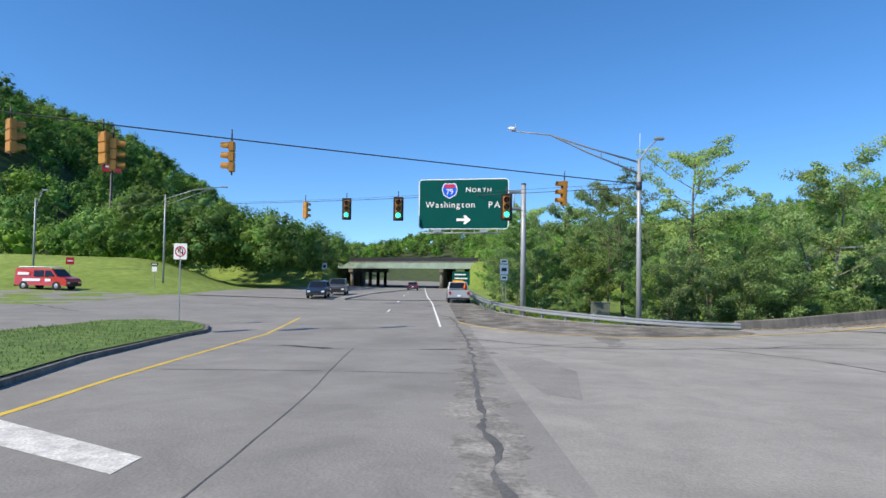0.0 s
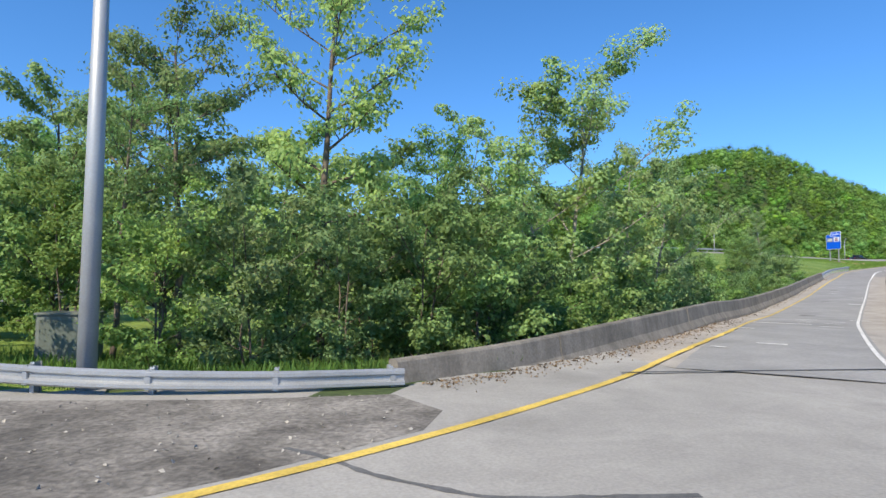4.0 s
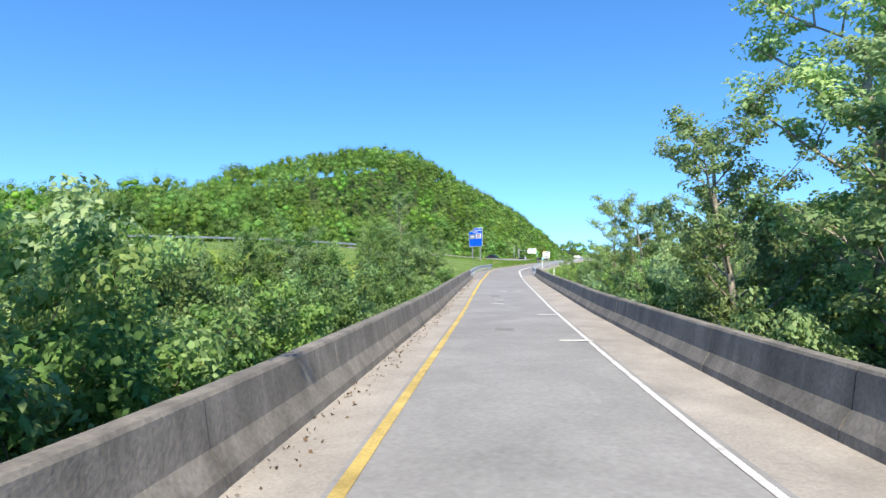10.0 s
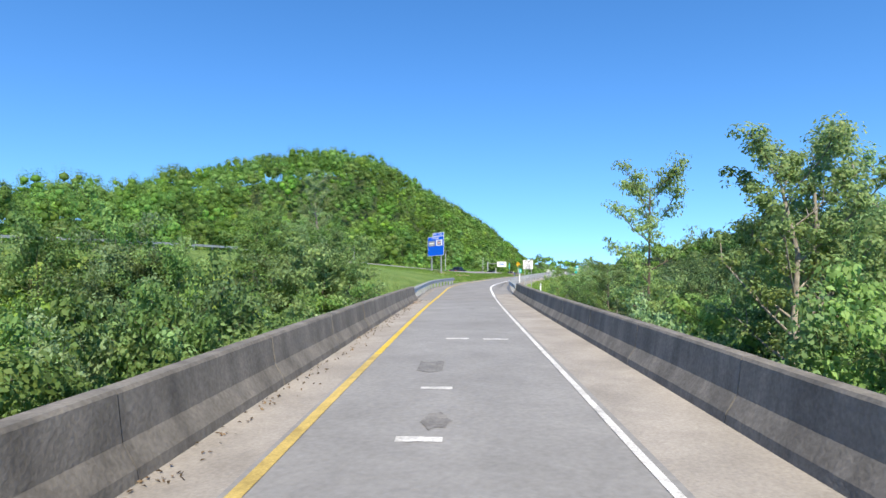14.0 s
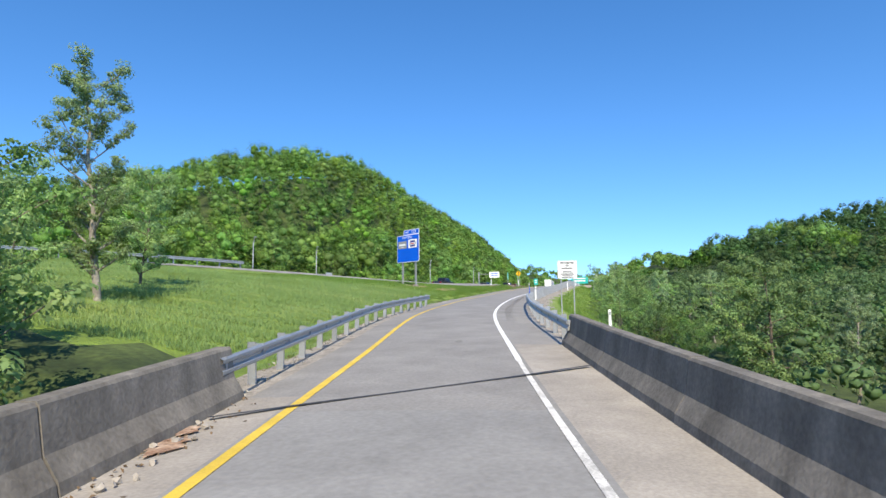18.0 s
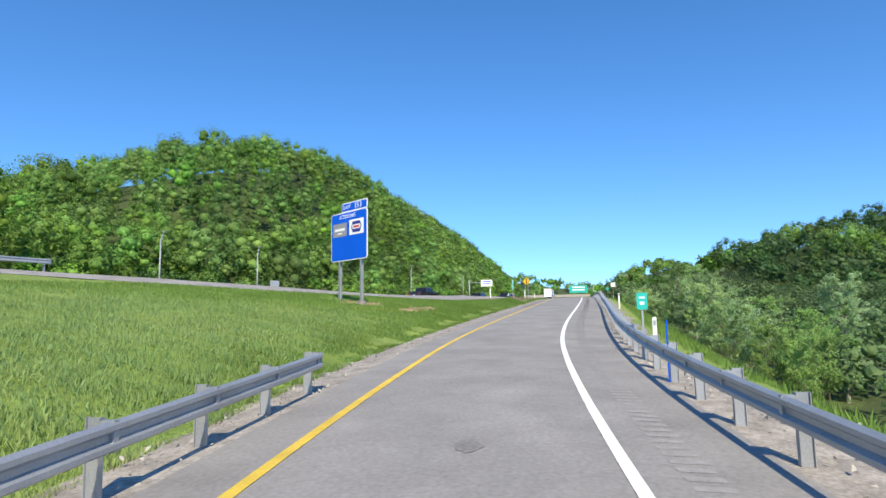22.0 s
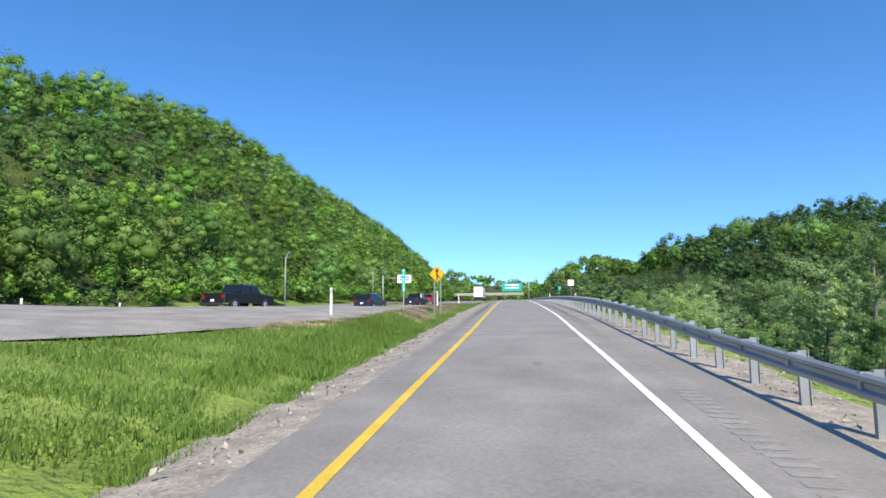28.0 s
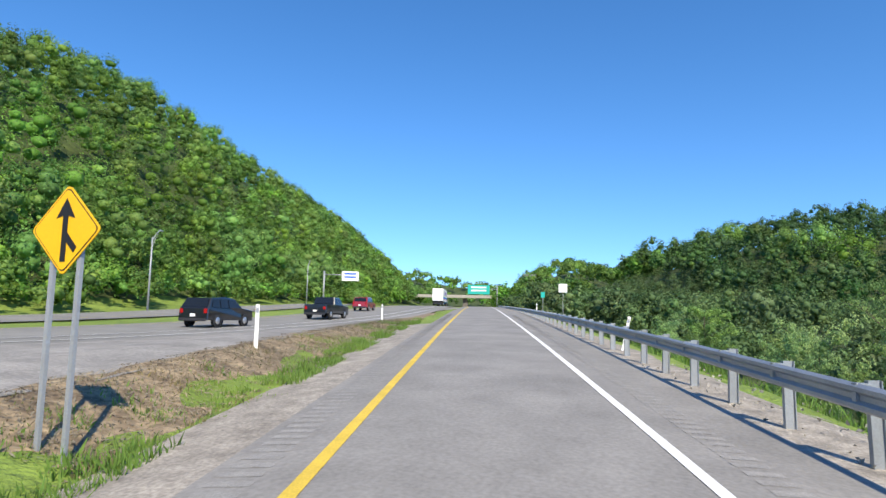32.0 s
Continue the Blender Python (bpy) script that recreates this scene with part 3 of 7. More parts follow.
PROTOS = {
    "locust": [tree_proto("locust", k, 11.0, 3.2, 18, 8500, M_LEAF, M_BARK, 0.13, base=0.35, upright=0.45, lean=0.05, clump=0.19, layer=0.38) for k in (1, 2)],
    "sycamore": [tree_proto("sycamore", k, 12.0, 3.6, 28, 26000, m, M_PALEBARK, 0.115, base=0.2, upright=0.6, stems=2, trunk_r=0.13, clump=0.125) for k, m in ((3, M_LEAF), (4, M_LEAFP))],
    "poplar": [tree_proto("poplar", k, 12.0, 2.0, 30, 20000, M_LEAFP, M_PALEBARK, 0.10, base=0.12, upright=0.9, clump=0.17, twigs=7) for k in (5, 6)],
    "maple": [tree_proto("maple", k, 9.0, 3.2, 24, 14000, M_LEAF, M_BARK, 0.14, base=0.12, upright=0.4) for k in (7, 8)],
    "bush": [tree_proto("bush", k, 5.0, 2.3, 24, 9000, m, M_BARK, 0.115, base=0.05, upright=0.6, stems=2, trunk_r=0.05, clump=0.17, twigs=6) for k, m in ((9, M_LEAF), (10, M_LEAFD), (11, M_LEAFP), (12, M_LEAFD))],
    "scrub": [tree_proto("scrub", k, 5.0, 2.3, 20, 6200, m, M_BARK, 0.125, base=0.05, upright=0.6, stems=2, trunk_r=0.05, clump=0.19, twigs=5) for k, m in ((21, M_LEAF), (22, M_LEAFD), (23, M_LEAFP), (24, M_LEAF))],
}
LABELS = {
    "locust": ("tree", "tall airy locust tree with feathery green leaves"),
    "sycamore": ("tree", "sycamore tree with pale bark and light green leaves"),
    "poplar": ("tree", "slender upright tree with pale silvery green leaves"),
    "maple": ("tree", "broad leafy green tree in full spring leaf"),
    "scrub": ("shrub", "dense wild green shrub growing below the road"),
    "bush": ("shrub", "dense wild green shrub growing beside the road"),
}


def plant(kind, which, x, y, height, turn, z=None, wide=1.0):
    protos = PROTOS[kind]
    wood, crown = protos[which % len(protos)]
    full = {"locust": 11.0, "sycamore": 12.0, "poplar": 12.0, "maple": 9.0, "bush": 5.0, "scrub": 5.0}[kind]
    k = height / full
    z = gz(x, y) if z is None else z
    cat, label = LABELS[kind]
    t = thing("tree" if cat == "tree" else "shrub", label, cat)
    t.matrix_world = Matrix.LocRotScale((x, y, z), Euler((0, 0, turn)), (k * wide, k * wide, k))
    for name, me in (("trunk", wood), ("crown", crown)):
        part(name, me, None, t)
    return t


def forest(name, label, places, rng, clump=0.62, count=260, low=0.30, mat=None, core=0.54):
    """Many far trees joined into one sheet: each a domed crown of rounded boughs covered in leaf clumps."""
    cs, ns, ss, ts, cores, tc = [], [], [], [], [], []
    for i, (x, y, z, h, r) in enumerate(places):
        boughs = int(rng.integers(7, 11))
        n = count // boughs
        half = h * (1 - low) / 2
        mid = np.array([x, y, z + h * low + half * 0.92])
        squash = np.array([r, r, half])
        for k in range(boughs):
            up = 0.95 - 1.5 * (k + rng.uniform(0, 0.7)) / boughs
            w = k * 2.4 + rng.uniform(-0.5, 0.5)
            flat_ = math.sqrt(max(0.0, 1 - up * up))
            out = np.array([flat_ * math.cos(w), flat_ * math.sin(w), up])
            c0 = mid + out * squash * rng.uniform(0.5, 0.68)
            rr = r * rng.uniform(0.28, 0.60)
            cores.append(c0 + CORE_V * rr * core * rng.uniform(0.8, 1.1, (12, 1)) * np.array([1, 1, 0.85]))
            tc.append(i)
            d = rng.normal(0, 1, (n, 3)) + 0.75 * out + np.array([0, 0, 0.3])
            d /= np.linalg.norm(d, axis=1)[:, None]
            cs.append(c0 + d * rr * np.array([0.9, 0.9, 1.0]) * rng.uniform(0.62, 1.3, (n, 1)))
            ns.append(d + np.array([0, 0, 0.15])), ss.append(rng.uniform(0.6, 1.35, n) * clump), ts.append(np.full(n, i))
    cs, ns, ss, ts = np.vstack(cs), np.vstack(ns), np.hstack(ss), np.hstack(ts)
    me = quads_mesh(name, leaves(cs, ns, ss, rng, 0.38), mat or M_FOREST, cores)
    tree = me.attributes.new("tree", "FLOAT", "POINT")
    tree.data.foreach_set("value", np.r_[np.repeat(ts, 4), np.repeat(tc, 12)].astype(np.float32))
    return tagged(new(name, me), label, "forest", kind="stuff")


# ---- streets ----
def sheet(name, x0, x1, y0, y1, step, mat, lift, label, category, keep=None):
    xs, ys = np.arange(x0, x1 + 0.01, step), np.arange(y0, y1 + 0.01, step)
    X, Y = np.meshgrid(xs, ys)
    Z = street_z(X, Y) + lift
    i = np.arange(X.size).reshape(X.shape)
    f = np.stack([i[:-1, :-1], i[:-1, 1:], i[1:, 1:], i[1:, :-1]], -1).reshape(-1, 4)
    if keep is not None:
        mid = np.stack([X, Y], -1).reshape(-1, 2)[f].mean(1)
        f = f[keep(mid[:, 0], mid[:, 1])]
    return tagged(new(name, mesh_of(name, np.stack([X, Y, Z], -1).reshape(-1, 3), f, mat, True)), label, category, kind="structure")


sheet("road_crossing", -74.5, 1.5, -60, 58, 1.0, M_ROAD, 0.0, "worn pale grey pavement of a wide junction", "road", lambda x, y: (y < 57) & ((x > -25) | (y < 57)))
sheet("road_street", -25.5, 1.5, 58, 420, 1.0, M_ROAD, 0.0, "pale grey street running on below the overpass", "road")
sheet("road_corner", 1.5, 24.5, -60, 46, 0.5, M_SLAB, 0.0, "worn concrete pavement of the turning corner", "road", lambda x, y: (y < kerb_y(x)))


def flat(name, outline, mat, lift, label, category, kind="structure"):
    """A thin flat shape lying on the street."""
    v = [(x, y, float(street_z(x, y)) + lift) for x, y in outline]
    return tagged(new(name, mesh_of(name, v, [tuple(range(len(v)))], mat)), label, category, kind=kind)


def ribbon(name, pts, width, mat, lift, label, category, on=None, rough=0.0, seed=0):
    """A painted or sealed line over the street along plan points."""
    c = Curve([(x, y, 0) for x, y in pts], 0.3)
    rr = random.Random(seed)
    vs, fs = [], []
    n = max(3, int(c.length / 0.16))
    for i, s in enumerate(np.linspace(0, c.length, n)):
        w = width * (1 + 1.3 * rough * noise.noise((s * 1.1, seed, 0)) + 0.5 * rough * rr.uniform(-1, 1)) / 2
        o = rough * width * 1.2 * noise.noise((s * 0.9, seed, 5.0))
        for u in (o - w, o + w):
            p = c.at(s, u)
            z = float(street_z(p.x, p.y)) if on is None else on(p.x, p.y)
            vs.append((p.x, p.y, z + lift))
        if i:
            fs.append((2 * i - 2, 2 * i - 1, 2 * i + 1, 2 * i))
    return tagged(new(name, mesh_of(name, vs, fs, mat)), label, category, kind="structure")


def ramp_z(x, y):
    return float(RAMP.near(np.array([x]), np.array([y]))[2][0])


ribbon("line_median", [(-5.2, -20), (-6.0, 0), (-6.65, 9), (-7.2, 14.4), (-8.1, 29.2), (-8.6, 36)], 0.14, M_YELLOW, 0.006, "yellow line beside the median", "road marking")
ribbon("slab_joint", [(-2.23, -6), (-2.43, 9.0), (-2.76, 15.0), (-3.09, 20.8)], 0.022, M_PATCH, 0.006, "dark joint along the lanes", "joint", rough=0.4, seed=31)
for y in np.arange(41.5, 150, 12.2):
    ribbon("lane_dash", [(-3.0 - 0.02 * y, y), (-3.0 - 0.02 * (y + 1.5), y + 1.5), (-3.0 - 0.02 * (y + 3), y + 3)], 0.12, M_WHITE, 0.006, "white lane dash on the street", "road marking")
ribbon("line_edge", [(-0.1, 31.5), (-0.2, 34.5), (-0.6, 45), (-1.0, 55), (-2.0, 74), (-4.5, 150)], 0.13, M_WHITE, 0.006, "white edge line of the street", "road marking")
flat("stop_line", [(-6.4, 8.7), (-3.4, 6.85), (-3.4, 6.2), (-5.4, 7.3), (-6.4, 7.9)], M_WORN, 0.006, "worn white stop line", "road marking")


M_TURN = material("worn_yellow_paint", (0.60, 0.43, 0.09), 0.75, vary=0.2, size=0.6, bump=0.2, fine=30, stain=0.22)


def turn_z(x, y):
    """The pavement's height where the street runs over into the ramp."""
    k = float(smooth01((x - 18.5) / 4))
    return float(street_z(x, y)) * (1 - k) + (ramp_z(x, y) + 0.012) * k


ribbon("line_turn", [(0.9, 34.5), (1.7, 32.4), (3.4, 30.1), (5.4, 28.6), (8.2, 27.7), (10.5, 27.6), (12.9, 28.2), (15.6, 29.2), (18.4, 30.45)] + [tuple(RAMP.at(q, u))[:2] for q, u in ((12.0, -2.75), (15.0, -2.5), (18.5, -2.25), (22.0, -2.02), (24.5, -1.95))], 0.17, M_TURN, 0.012, "yellow line sweeping round the corner", "road marking", turn_z)
SEAM = [(0.5, 38), (0.75, 34.5), (1.05, 25.9), (1.0, 22.4), (0.95, 18.5), (0.75, 13), (0.65, 8), (0.7, -10)]
M_BROKEN = material("broken_concrete", (0.235, 0.225, 0.205), 0.95, vary=0.3, size=0.4, bump=0.9, fine=14, stain=0.42)
ribbon("broken_edge", SEAM, 0.75, M_BROKEN, 0.003, "crumbling gravelly concrete along the seam", "patch", rough=0.75, seed=11)
ribbon("joint_seam", SEAM, 0.10, M_PATCH, 0.007, "ragged dark seam between two pavements", "seam", rough=1.1, seed=1)
ribbon("crack_seal", [(1.05, 25.9), (3.4, 23.3), (4.6, 22.4), (5.8, 22.0), (8.2, 21.8), (10.1, 22.3), (12.3, 22.8), (16.5, 23.2), (22, 22.0)], 0.16, M_PATCH, 0.005, "dark sealed crack in the concrete", "crack", rough=0.8, seed=2)
ribbon("crack_seal", [(-18, 47), (-9.5, 43.95), (-6.5, 42.65), (-1, 39.9), (0.5, 38.2), (2.0, 37.2)], 0.16, M_PATCH, 0.005, "dark sealed crack across the street", "crack", rough=0.8, seed=3)
# a thin dark line over both pavements, widened to dark smears in two places
ribbon("crack_seal", [(-8.5, 21.6), (-5.2, 21.2), (-3.8, 20.35), (-1.95, 20.2), (-0.1, 20.65), (1.8, 21.1), (3.6, 22.2), (5.8, 24.1), (8.8, 26.8)], 0.045, M_PATCH, 0.006, "long thin dark line across both pavements", "crack", rough=0.5, seed=4)
ribbon("crack_seal", [(-5.8, 21.5), (-5.3, 21.25), (-4.6, 20.85), (-3.9, 20.4)], 0.36, M_NEARBLACK, 0.005, "wide dark smear on a thin dark line", "crack", rough=0.7, seed=41)
ribbon("crack_seal", [(-0.75, 20.55), (-0.4, 20.62), (0.1, 20.7), (0.5, 20.75)], 0.24, M_NEARBLACK, 0.005, "wide dark smear on a thin dark line", "crack", rough=0.7, seed=42)
ribbon("crack_seal", [(-40, 50), (-30, 42), (-22, 36)], 0.18, M_PATCH, 0.005, "dark sealed crack in the side street", "crack", rough=0.8, seed=5)
ribbon("crack_seal", [(9.8, 22.3), (11.5, 18.5), (12.0, 13), (14, 6)], 0.10, M_PATCH, 0.005, "thin crack in the concrete slab", "crack", rough=0.9, seed=6)
ribbon("crack_seal", [(13.5, 29.2), (14.6, 27.2), (16.4, 26.2)], 0.10, M_PATCH, 0.005, "thin crack in the concrete slab", "crack", rough=0.9, seed=7)
ribbon("crack_seal", [(12.3, 22.8), (15.2, 24.6), (18.5, 25.2)], 0.08, M_NEARBLACK, 0.005, "thin crack in the concrete slab", "crack", rough=0.9, seed=8)
for k, (yy, x0, x1) in enumerate(((14.5, -6.8, 0.2), (52.0, -8.8, -1), (62, -22, -1.4), (30, -8, -0.1))):
    ribbon("slab_joint", [(x0, yy), ((x0 + x1) / 2, yy + 0.1), (x1, yy - 0.1)], 0.05, M_PATCH, 0.005, "dark joint across the slabs", "joint", rough=0.7, seed=20 + k)
flat("road_patch", [(6.9, 27.5), (7.7, 27.4), (8.0, 26.6), (7.6, 25.6), (7.5, 24.6), (7.2, 23.2), (6.6, 22.4), (6.3, 22.6), (6.7, 24.0), (6.6, 25.2), (6.8, 26.3)], M_BROKEN, 0.004, "grey asphalt patch across the turning lane", "patch")
flat("road_patch", [(1.6, 18.4), (3.0, 18.0), (3.4, 15), (2.6, 11), (2.0, 11.5)], M_RAMP, 0.004, "broken gravelly patch beside the seam", "patch")
gravel_pts = [(0.9, 36.5), (1.05, 34.7), (1.85, 32.6), (3.5, 30.35), (5.5, 28.85), (8.2, 27.9), (10.5, 27.8), (12.9, 28.4), (15.2, 29.3), (15.9, 30.2), (15.7, 31.6), (13.2, 32.2), (10, 33.5), (6.0, 37.2), (3.9, 42.5), (2.9, 52), (2.5, 70), (1.5, 70), (0.6, 50)]
bm = bmesh.new()
f = bm.faces.new([bm.verts.new((x, y, float(street_z(x, y)) + 0.003)) for x, y in gravel_pts])
bmesh.ops.triangulate(bm, faces=[f])
tagged(part("shoulder_corner", bm, material("dark_gravel", (0.165, 0.150, 0.132), 0.95, vary=0.45, size=1.4, bump=1.0, fine=13, second=(0.215, 0.20, 0.178), mix_at=0.55, stain=0.3)), "dark broken gravel between the yellow line and the guard rail", "shoulder", kind="structure")


def island():
    t = thing("median_island", "kerbed grass median with a pale concrete kerb", "median", kind="structure")
    out = [(-5.6, -12), (-7.6, 6), (-8.4, 11.3), (-9.6, 16), (-10.7, 24.5), (-10.8, 27.5), (-11.6, 29.8), (-13.2, 31.4), (-15.3, 31.6), (-17.0, 30.4), (-17.6, 27), (-17.0, 20), (-16, 8), (-15, -12)]
    n = len(out)
    cx, cy = np.mean(out, 0)
    rows = []
    for scale, h in ((1.0, -0.05), (0.995, 0.14), (0.955, 0.16)):
        rows.append([(cx + (x - cx) * scale, cy + (y - cy) * scale, float(street_z(x, y)) + h) for x, y in out])
    vs = sum(rows, [])
    fs = [(r * n + k, r * n + (k + 1) % n, (r + 1) * n + (k + 1) % n, (r + 1) * n + k) for r in range(2) for k in range(n)]
    part("kerb", mesh_of("kerb", vs, fs, M_CONC), None, t, "dark worn concrete kerb")
    bm = bmesh.new()
    f = bm.faces.new([bm.verts.new((x, y, z + 0.03)) for x, y, z in rows[2]])
    bmesh.ops.triangulate(bm, faces=[f])
    part("turf", bm, M_TURF, t, "mown green turf")
    return out


ISLAND = island()
strip_way = Curve([(x, y, float(street_z(x, y))) for x, y in ((-9.9, 57.5), (-9.5, 62), (-8.6, 76), (-7.3, 95), (-6.2, 118), (-5.6, 160))])
tagged(strip("median_strip", strip_way, 0, strip_way.length, [(-0.5, -0.1), (-0.48, 0.12), (-0.4, 0.15), (0.4, 0.15), (0.48, 0.12), (0.5, -0.1)], M_SLAB, None, "", 2.0, False, True), "low raised concrete strip between the lanes", "median", kind="structure")
S_24 = RAMP.near(np.array([23.5]), np.array([30.2]))[0][0]


# ---- ramp ----
def ramp_parts():
    end = RAMP.length - 2
    tagged(strip("road_ramp", RAMP, S_LEFT - 1.2, end, [(-2.1, 0.0), (-1.0, 0.015), (0, 0.02), (1.0, 0.015), (2.1, 0.0)], M_RAMP, smooth=True), "smooth pale grey asphalt lane of the ramp", "road", kind="structure")
    tagged(strip("road_deck", RAMP, S_24, S_LEFT - 1.2, [(-2.1, 0.0), (-1.0, 0.015), (0, 0.02), (1.0, 0.015), (2.1, 0.0)], M_DECK, smooth=True), "rough grey concrete lane across the bridge", "road", kind="structure")
    tagged(strip("shoulder_left", RAMP, S_L0, S_LEFT, [(-3.3, -0.03), (-2.1, -0.002)], M_SHOULDER), "dusty tan shoulder along the parapet", "shoulder", kind="structure")
    tagged(strip("shoulder_right", RAMP, S_24 - 3, S_RIGHT, [(2.1, -0.002), (3.8, -0.03)], M_SHOULDER), "dusty tan shoulder along the parapet", "shoulder", kind="structure")
    tagged(strip("shoulder_right", RAMP, S_RIGHT, end, [(2.1, -0.002), (3.7, -0.05)], M_RAMP), "grey paved shoulder inside the guard rail", "shoulder", kind="structure")
    tagged(strip("verge_right", RAMP, S_RIGHT, S_RIGHT + 240, [(3.7, -0.055), (5.0, -0.12), (5.7, -0.3)], M_GRAVEL), "gravel verge under the guard rail", "verge", kind="structure")
    tagged(strip("shoulder_left", RAMP, S_LEFT, end, [(-3.0, -0.05), (-2.1, -0.002)], M_RAMP), "grey paved shoulder beside the grass", "shoulder", kind="structure")
    tagged(strip("verge_left", RAMP, S_LEFT, S_LEFT + 125, [(-4.3, -0.16), (-3.4, -0.08), (-3.0, -0.055)], M_GRAVEL), "gravel verge between shoulder and grass", "verge", kind="structure")
    tagged(strip("line_yellow", RAMP, 24.3, S_LEFT - 24, [(-2.03, 0.008), (-1.87, 0.012)], M_OLDYELLOW), "faded yellow edge line painted on the bridge deck", "road marking", kind="structure")
    tagged(strip("line_yellow", RAMP, S_LEFT - 24, 330, [(-2.03, 0.008), (-1.87, 0.012)], M_YELLOW), "yellow edge line painted on the ramp", "road marking", kind="structure")
    tagged(strip("line_white", RAMP, S_24 + 2, S_LEFT + 4, [(1.90, 0.012), (2.01, 0.008)], M_WORN), "worn white edge line painted on the bridge deck", "road marking", kind="structure")
    tagged(strip("line_white", RAMP, S_LEFT + 4, 330, [(1.88, 0.012), (2.03, 0.008)], M_WHITE), "white edge line painted on the ramp", "road marking", kind="structure")
    # apron between the lane and the curved wing wall
    vs, fs = [], []
    n = 30
    for i in range(n + 1):
        a = RAMP.at(S_24 + (S_L0 - S_24) * i / n, -2.1, -0.002)
        b = WING.at(WING.length * (0.36 + 0.64 * i / n), -0.1, 0.0)
        b.z = a.z - 0.02
        vs += [a, b]
        if i:
            fs.append((2 * i - 2, 2 * i, 2 * i + 1, 2 * i - 1))
    tagged(new("shoulder_wing", mesh_of("shoulder_wing", vs, fs, M_SHOULDER)), "dusty tan shoulder below the wing wall", "shoulder", kind="structure")
    # transverse joints
    for k, (x, y) in enumerate(((20.7, 31.7), (90.3, 70.4))):
        s = RAMP.near(np.array([x]), np.array([y]))[0][0]
        c = Curve([tuple(RAMP.at(s, -2.95)), tuple(RAMP.at(s + 1.0, -1.6)), tuple(RAMP.at(s + 2.1, 0)), tuple(RAMP.at(s + 3.5, 1.9)), tuple(RAMP.at(s + 4.7, 3.4))])
        tagged(strip("deck_joint", c, 0, c.length, [(-0.06, 0.024), (0.06, 0.024)], M_NEARBLACK, None, "", 0.4), "dark expansion joint across the bridge end", "joint", kind="structure")


S_L0 = RAMP.near(np.array([35.0]), np.array([40.5]))[0][0]
S_R0 = RAMP.near(np.array([36.0]), np.array([33.4]))[0][0]
ramp_parts()

M_RUST = material("rusty_concrete", (0.30, 0.14, 0.07), 0.9, vary=0.4, size=0.25, bump=0.8, fine=18, second=(0.36, 0.27, 0.2))
M_STAIN = material("oil_stain", (0.20, 0.19, 0.175), 0.8, vary=0.25, size=0.3, bump=0.2, fine=18)
PARAPET_L = [(-3.02, -0.05), (-3.05, 0.10), (-3.20, 0.34), (-3.27, 0.80), (-3.30, 0.84), (-3.50, 0.84), (-3.54, 0.80), (-3.54, -0.9)]
PARAPET_R = [(-u + 0.43, h) for u, h in PARAPET_L]


def parapet(name, curve, s0, s1, prof, label, long=4.6):
    """A bridge wall of separate cast panels with open joints."""
    t = thing(name, label, "parapet", kind="structure")
    n = max(1, round((s1 - s0) / long))
    for i in range(n):
        a, b = s0 + (s1 - s0) * i / n, s0 + (s1 - s0) * (i + 1) / n
        d = random.uniform(-0.008, 0.008)
        strip("panel", curve, a + 0.012, b - 0.012, [(u + d, h + d) for u, h in prof], M_CONC, t, "", 1.2, True, True)
    return t


parapet("parapet_left", RAMP, S_L0, S_LEFT, PARAPET_L, "weathered grey concrete bridge parapet with a sloped foot")
parapet("parapet_right", RAMP, S_R0, S_RIGHT, PARAPET_R, "weathered grey concrete bridge parapet with a sloped foot")
parapet("parapet_wing", WING, 0.3, WING.length, [(u + 3.03, h) for u, h in PARAPET_L], "curved weathered concrete wing wall at the bridge start", 5.0)
tagged(strip("bridge_deck", RAMP, S_24 + 6, S_LEFT + 4, [(-3.6, -0.1), (4.1, -0.1), (4.1, -0.9), (-3.6, -0.9)], M_CONC, None, "", 1.0, True, True), "concrete deck of the ramp bridge", "bridge", kind="structure")


# broken concrete and rust where the left parapet ends
for ds, u0, r0 in ((-3.0, -2.85, 0.3), (-2.3, -2.92, 0.2)):
    c0 = RAMP.at(S_LEFT + ds, u0, 0.012)
    vs = [c0] + [RAMP.at(S_LEFT + ds + 1.7 * r0 * math.cos(a) * (0.7 + 0.5 * noise.noise((a * 2, ds, 1))), min(-2.35, max(-3.0, u0 + r0 * math.sin(a) * (0.7 + 0.5 * noise.noise((a * 2, ds, 5))))), 0.012) for a in np.linspace(0, 6.1, 22)]
    tagged(new("spall_patch", mesh_of("spall_patch", vs, [(0, 1 + k, 1 + (k + 1) % 22) for k in range(22)], M_RUST)), "rusty broken concrete beside the parapet end", "patch", kind="structure")
for k in range(11):
    p = RAMP.at(S_LEFT - 3.0 + random.uniform(-1.6, 1.2), -2.85 + random.uniform(-0.12, 0.3), 0.02)
    bm = bmesh.new()
    bmesh.ops.create_icosphere(bm, subdivisions=1, radius=random.uniform(0.02, 0.055), matrix=Matrix.Translation(p))
    for v in bm.verts:
        v.co += Vector((random.uniform(-0.02, 0.02), random.uniform(-0.02, 0.02), random.uniform(-0.02, 0.02)))
    tagged(part("concrete_chunk", bm, M_SHOULDER), "small broken lump of concrete on the shoulder", "rubble", group="concrete rubble")


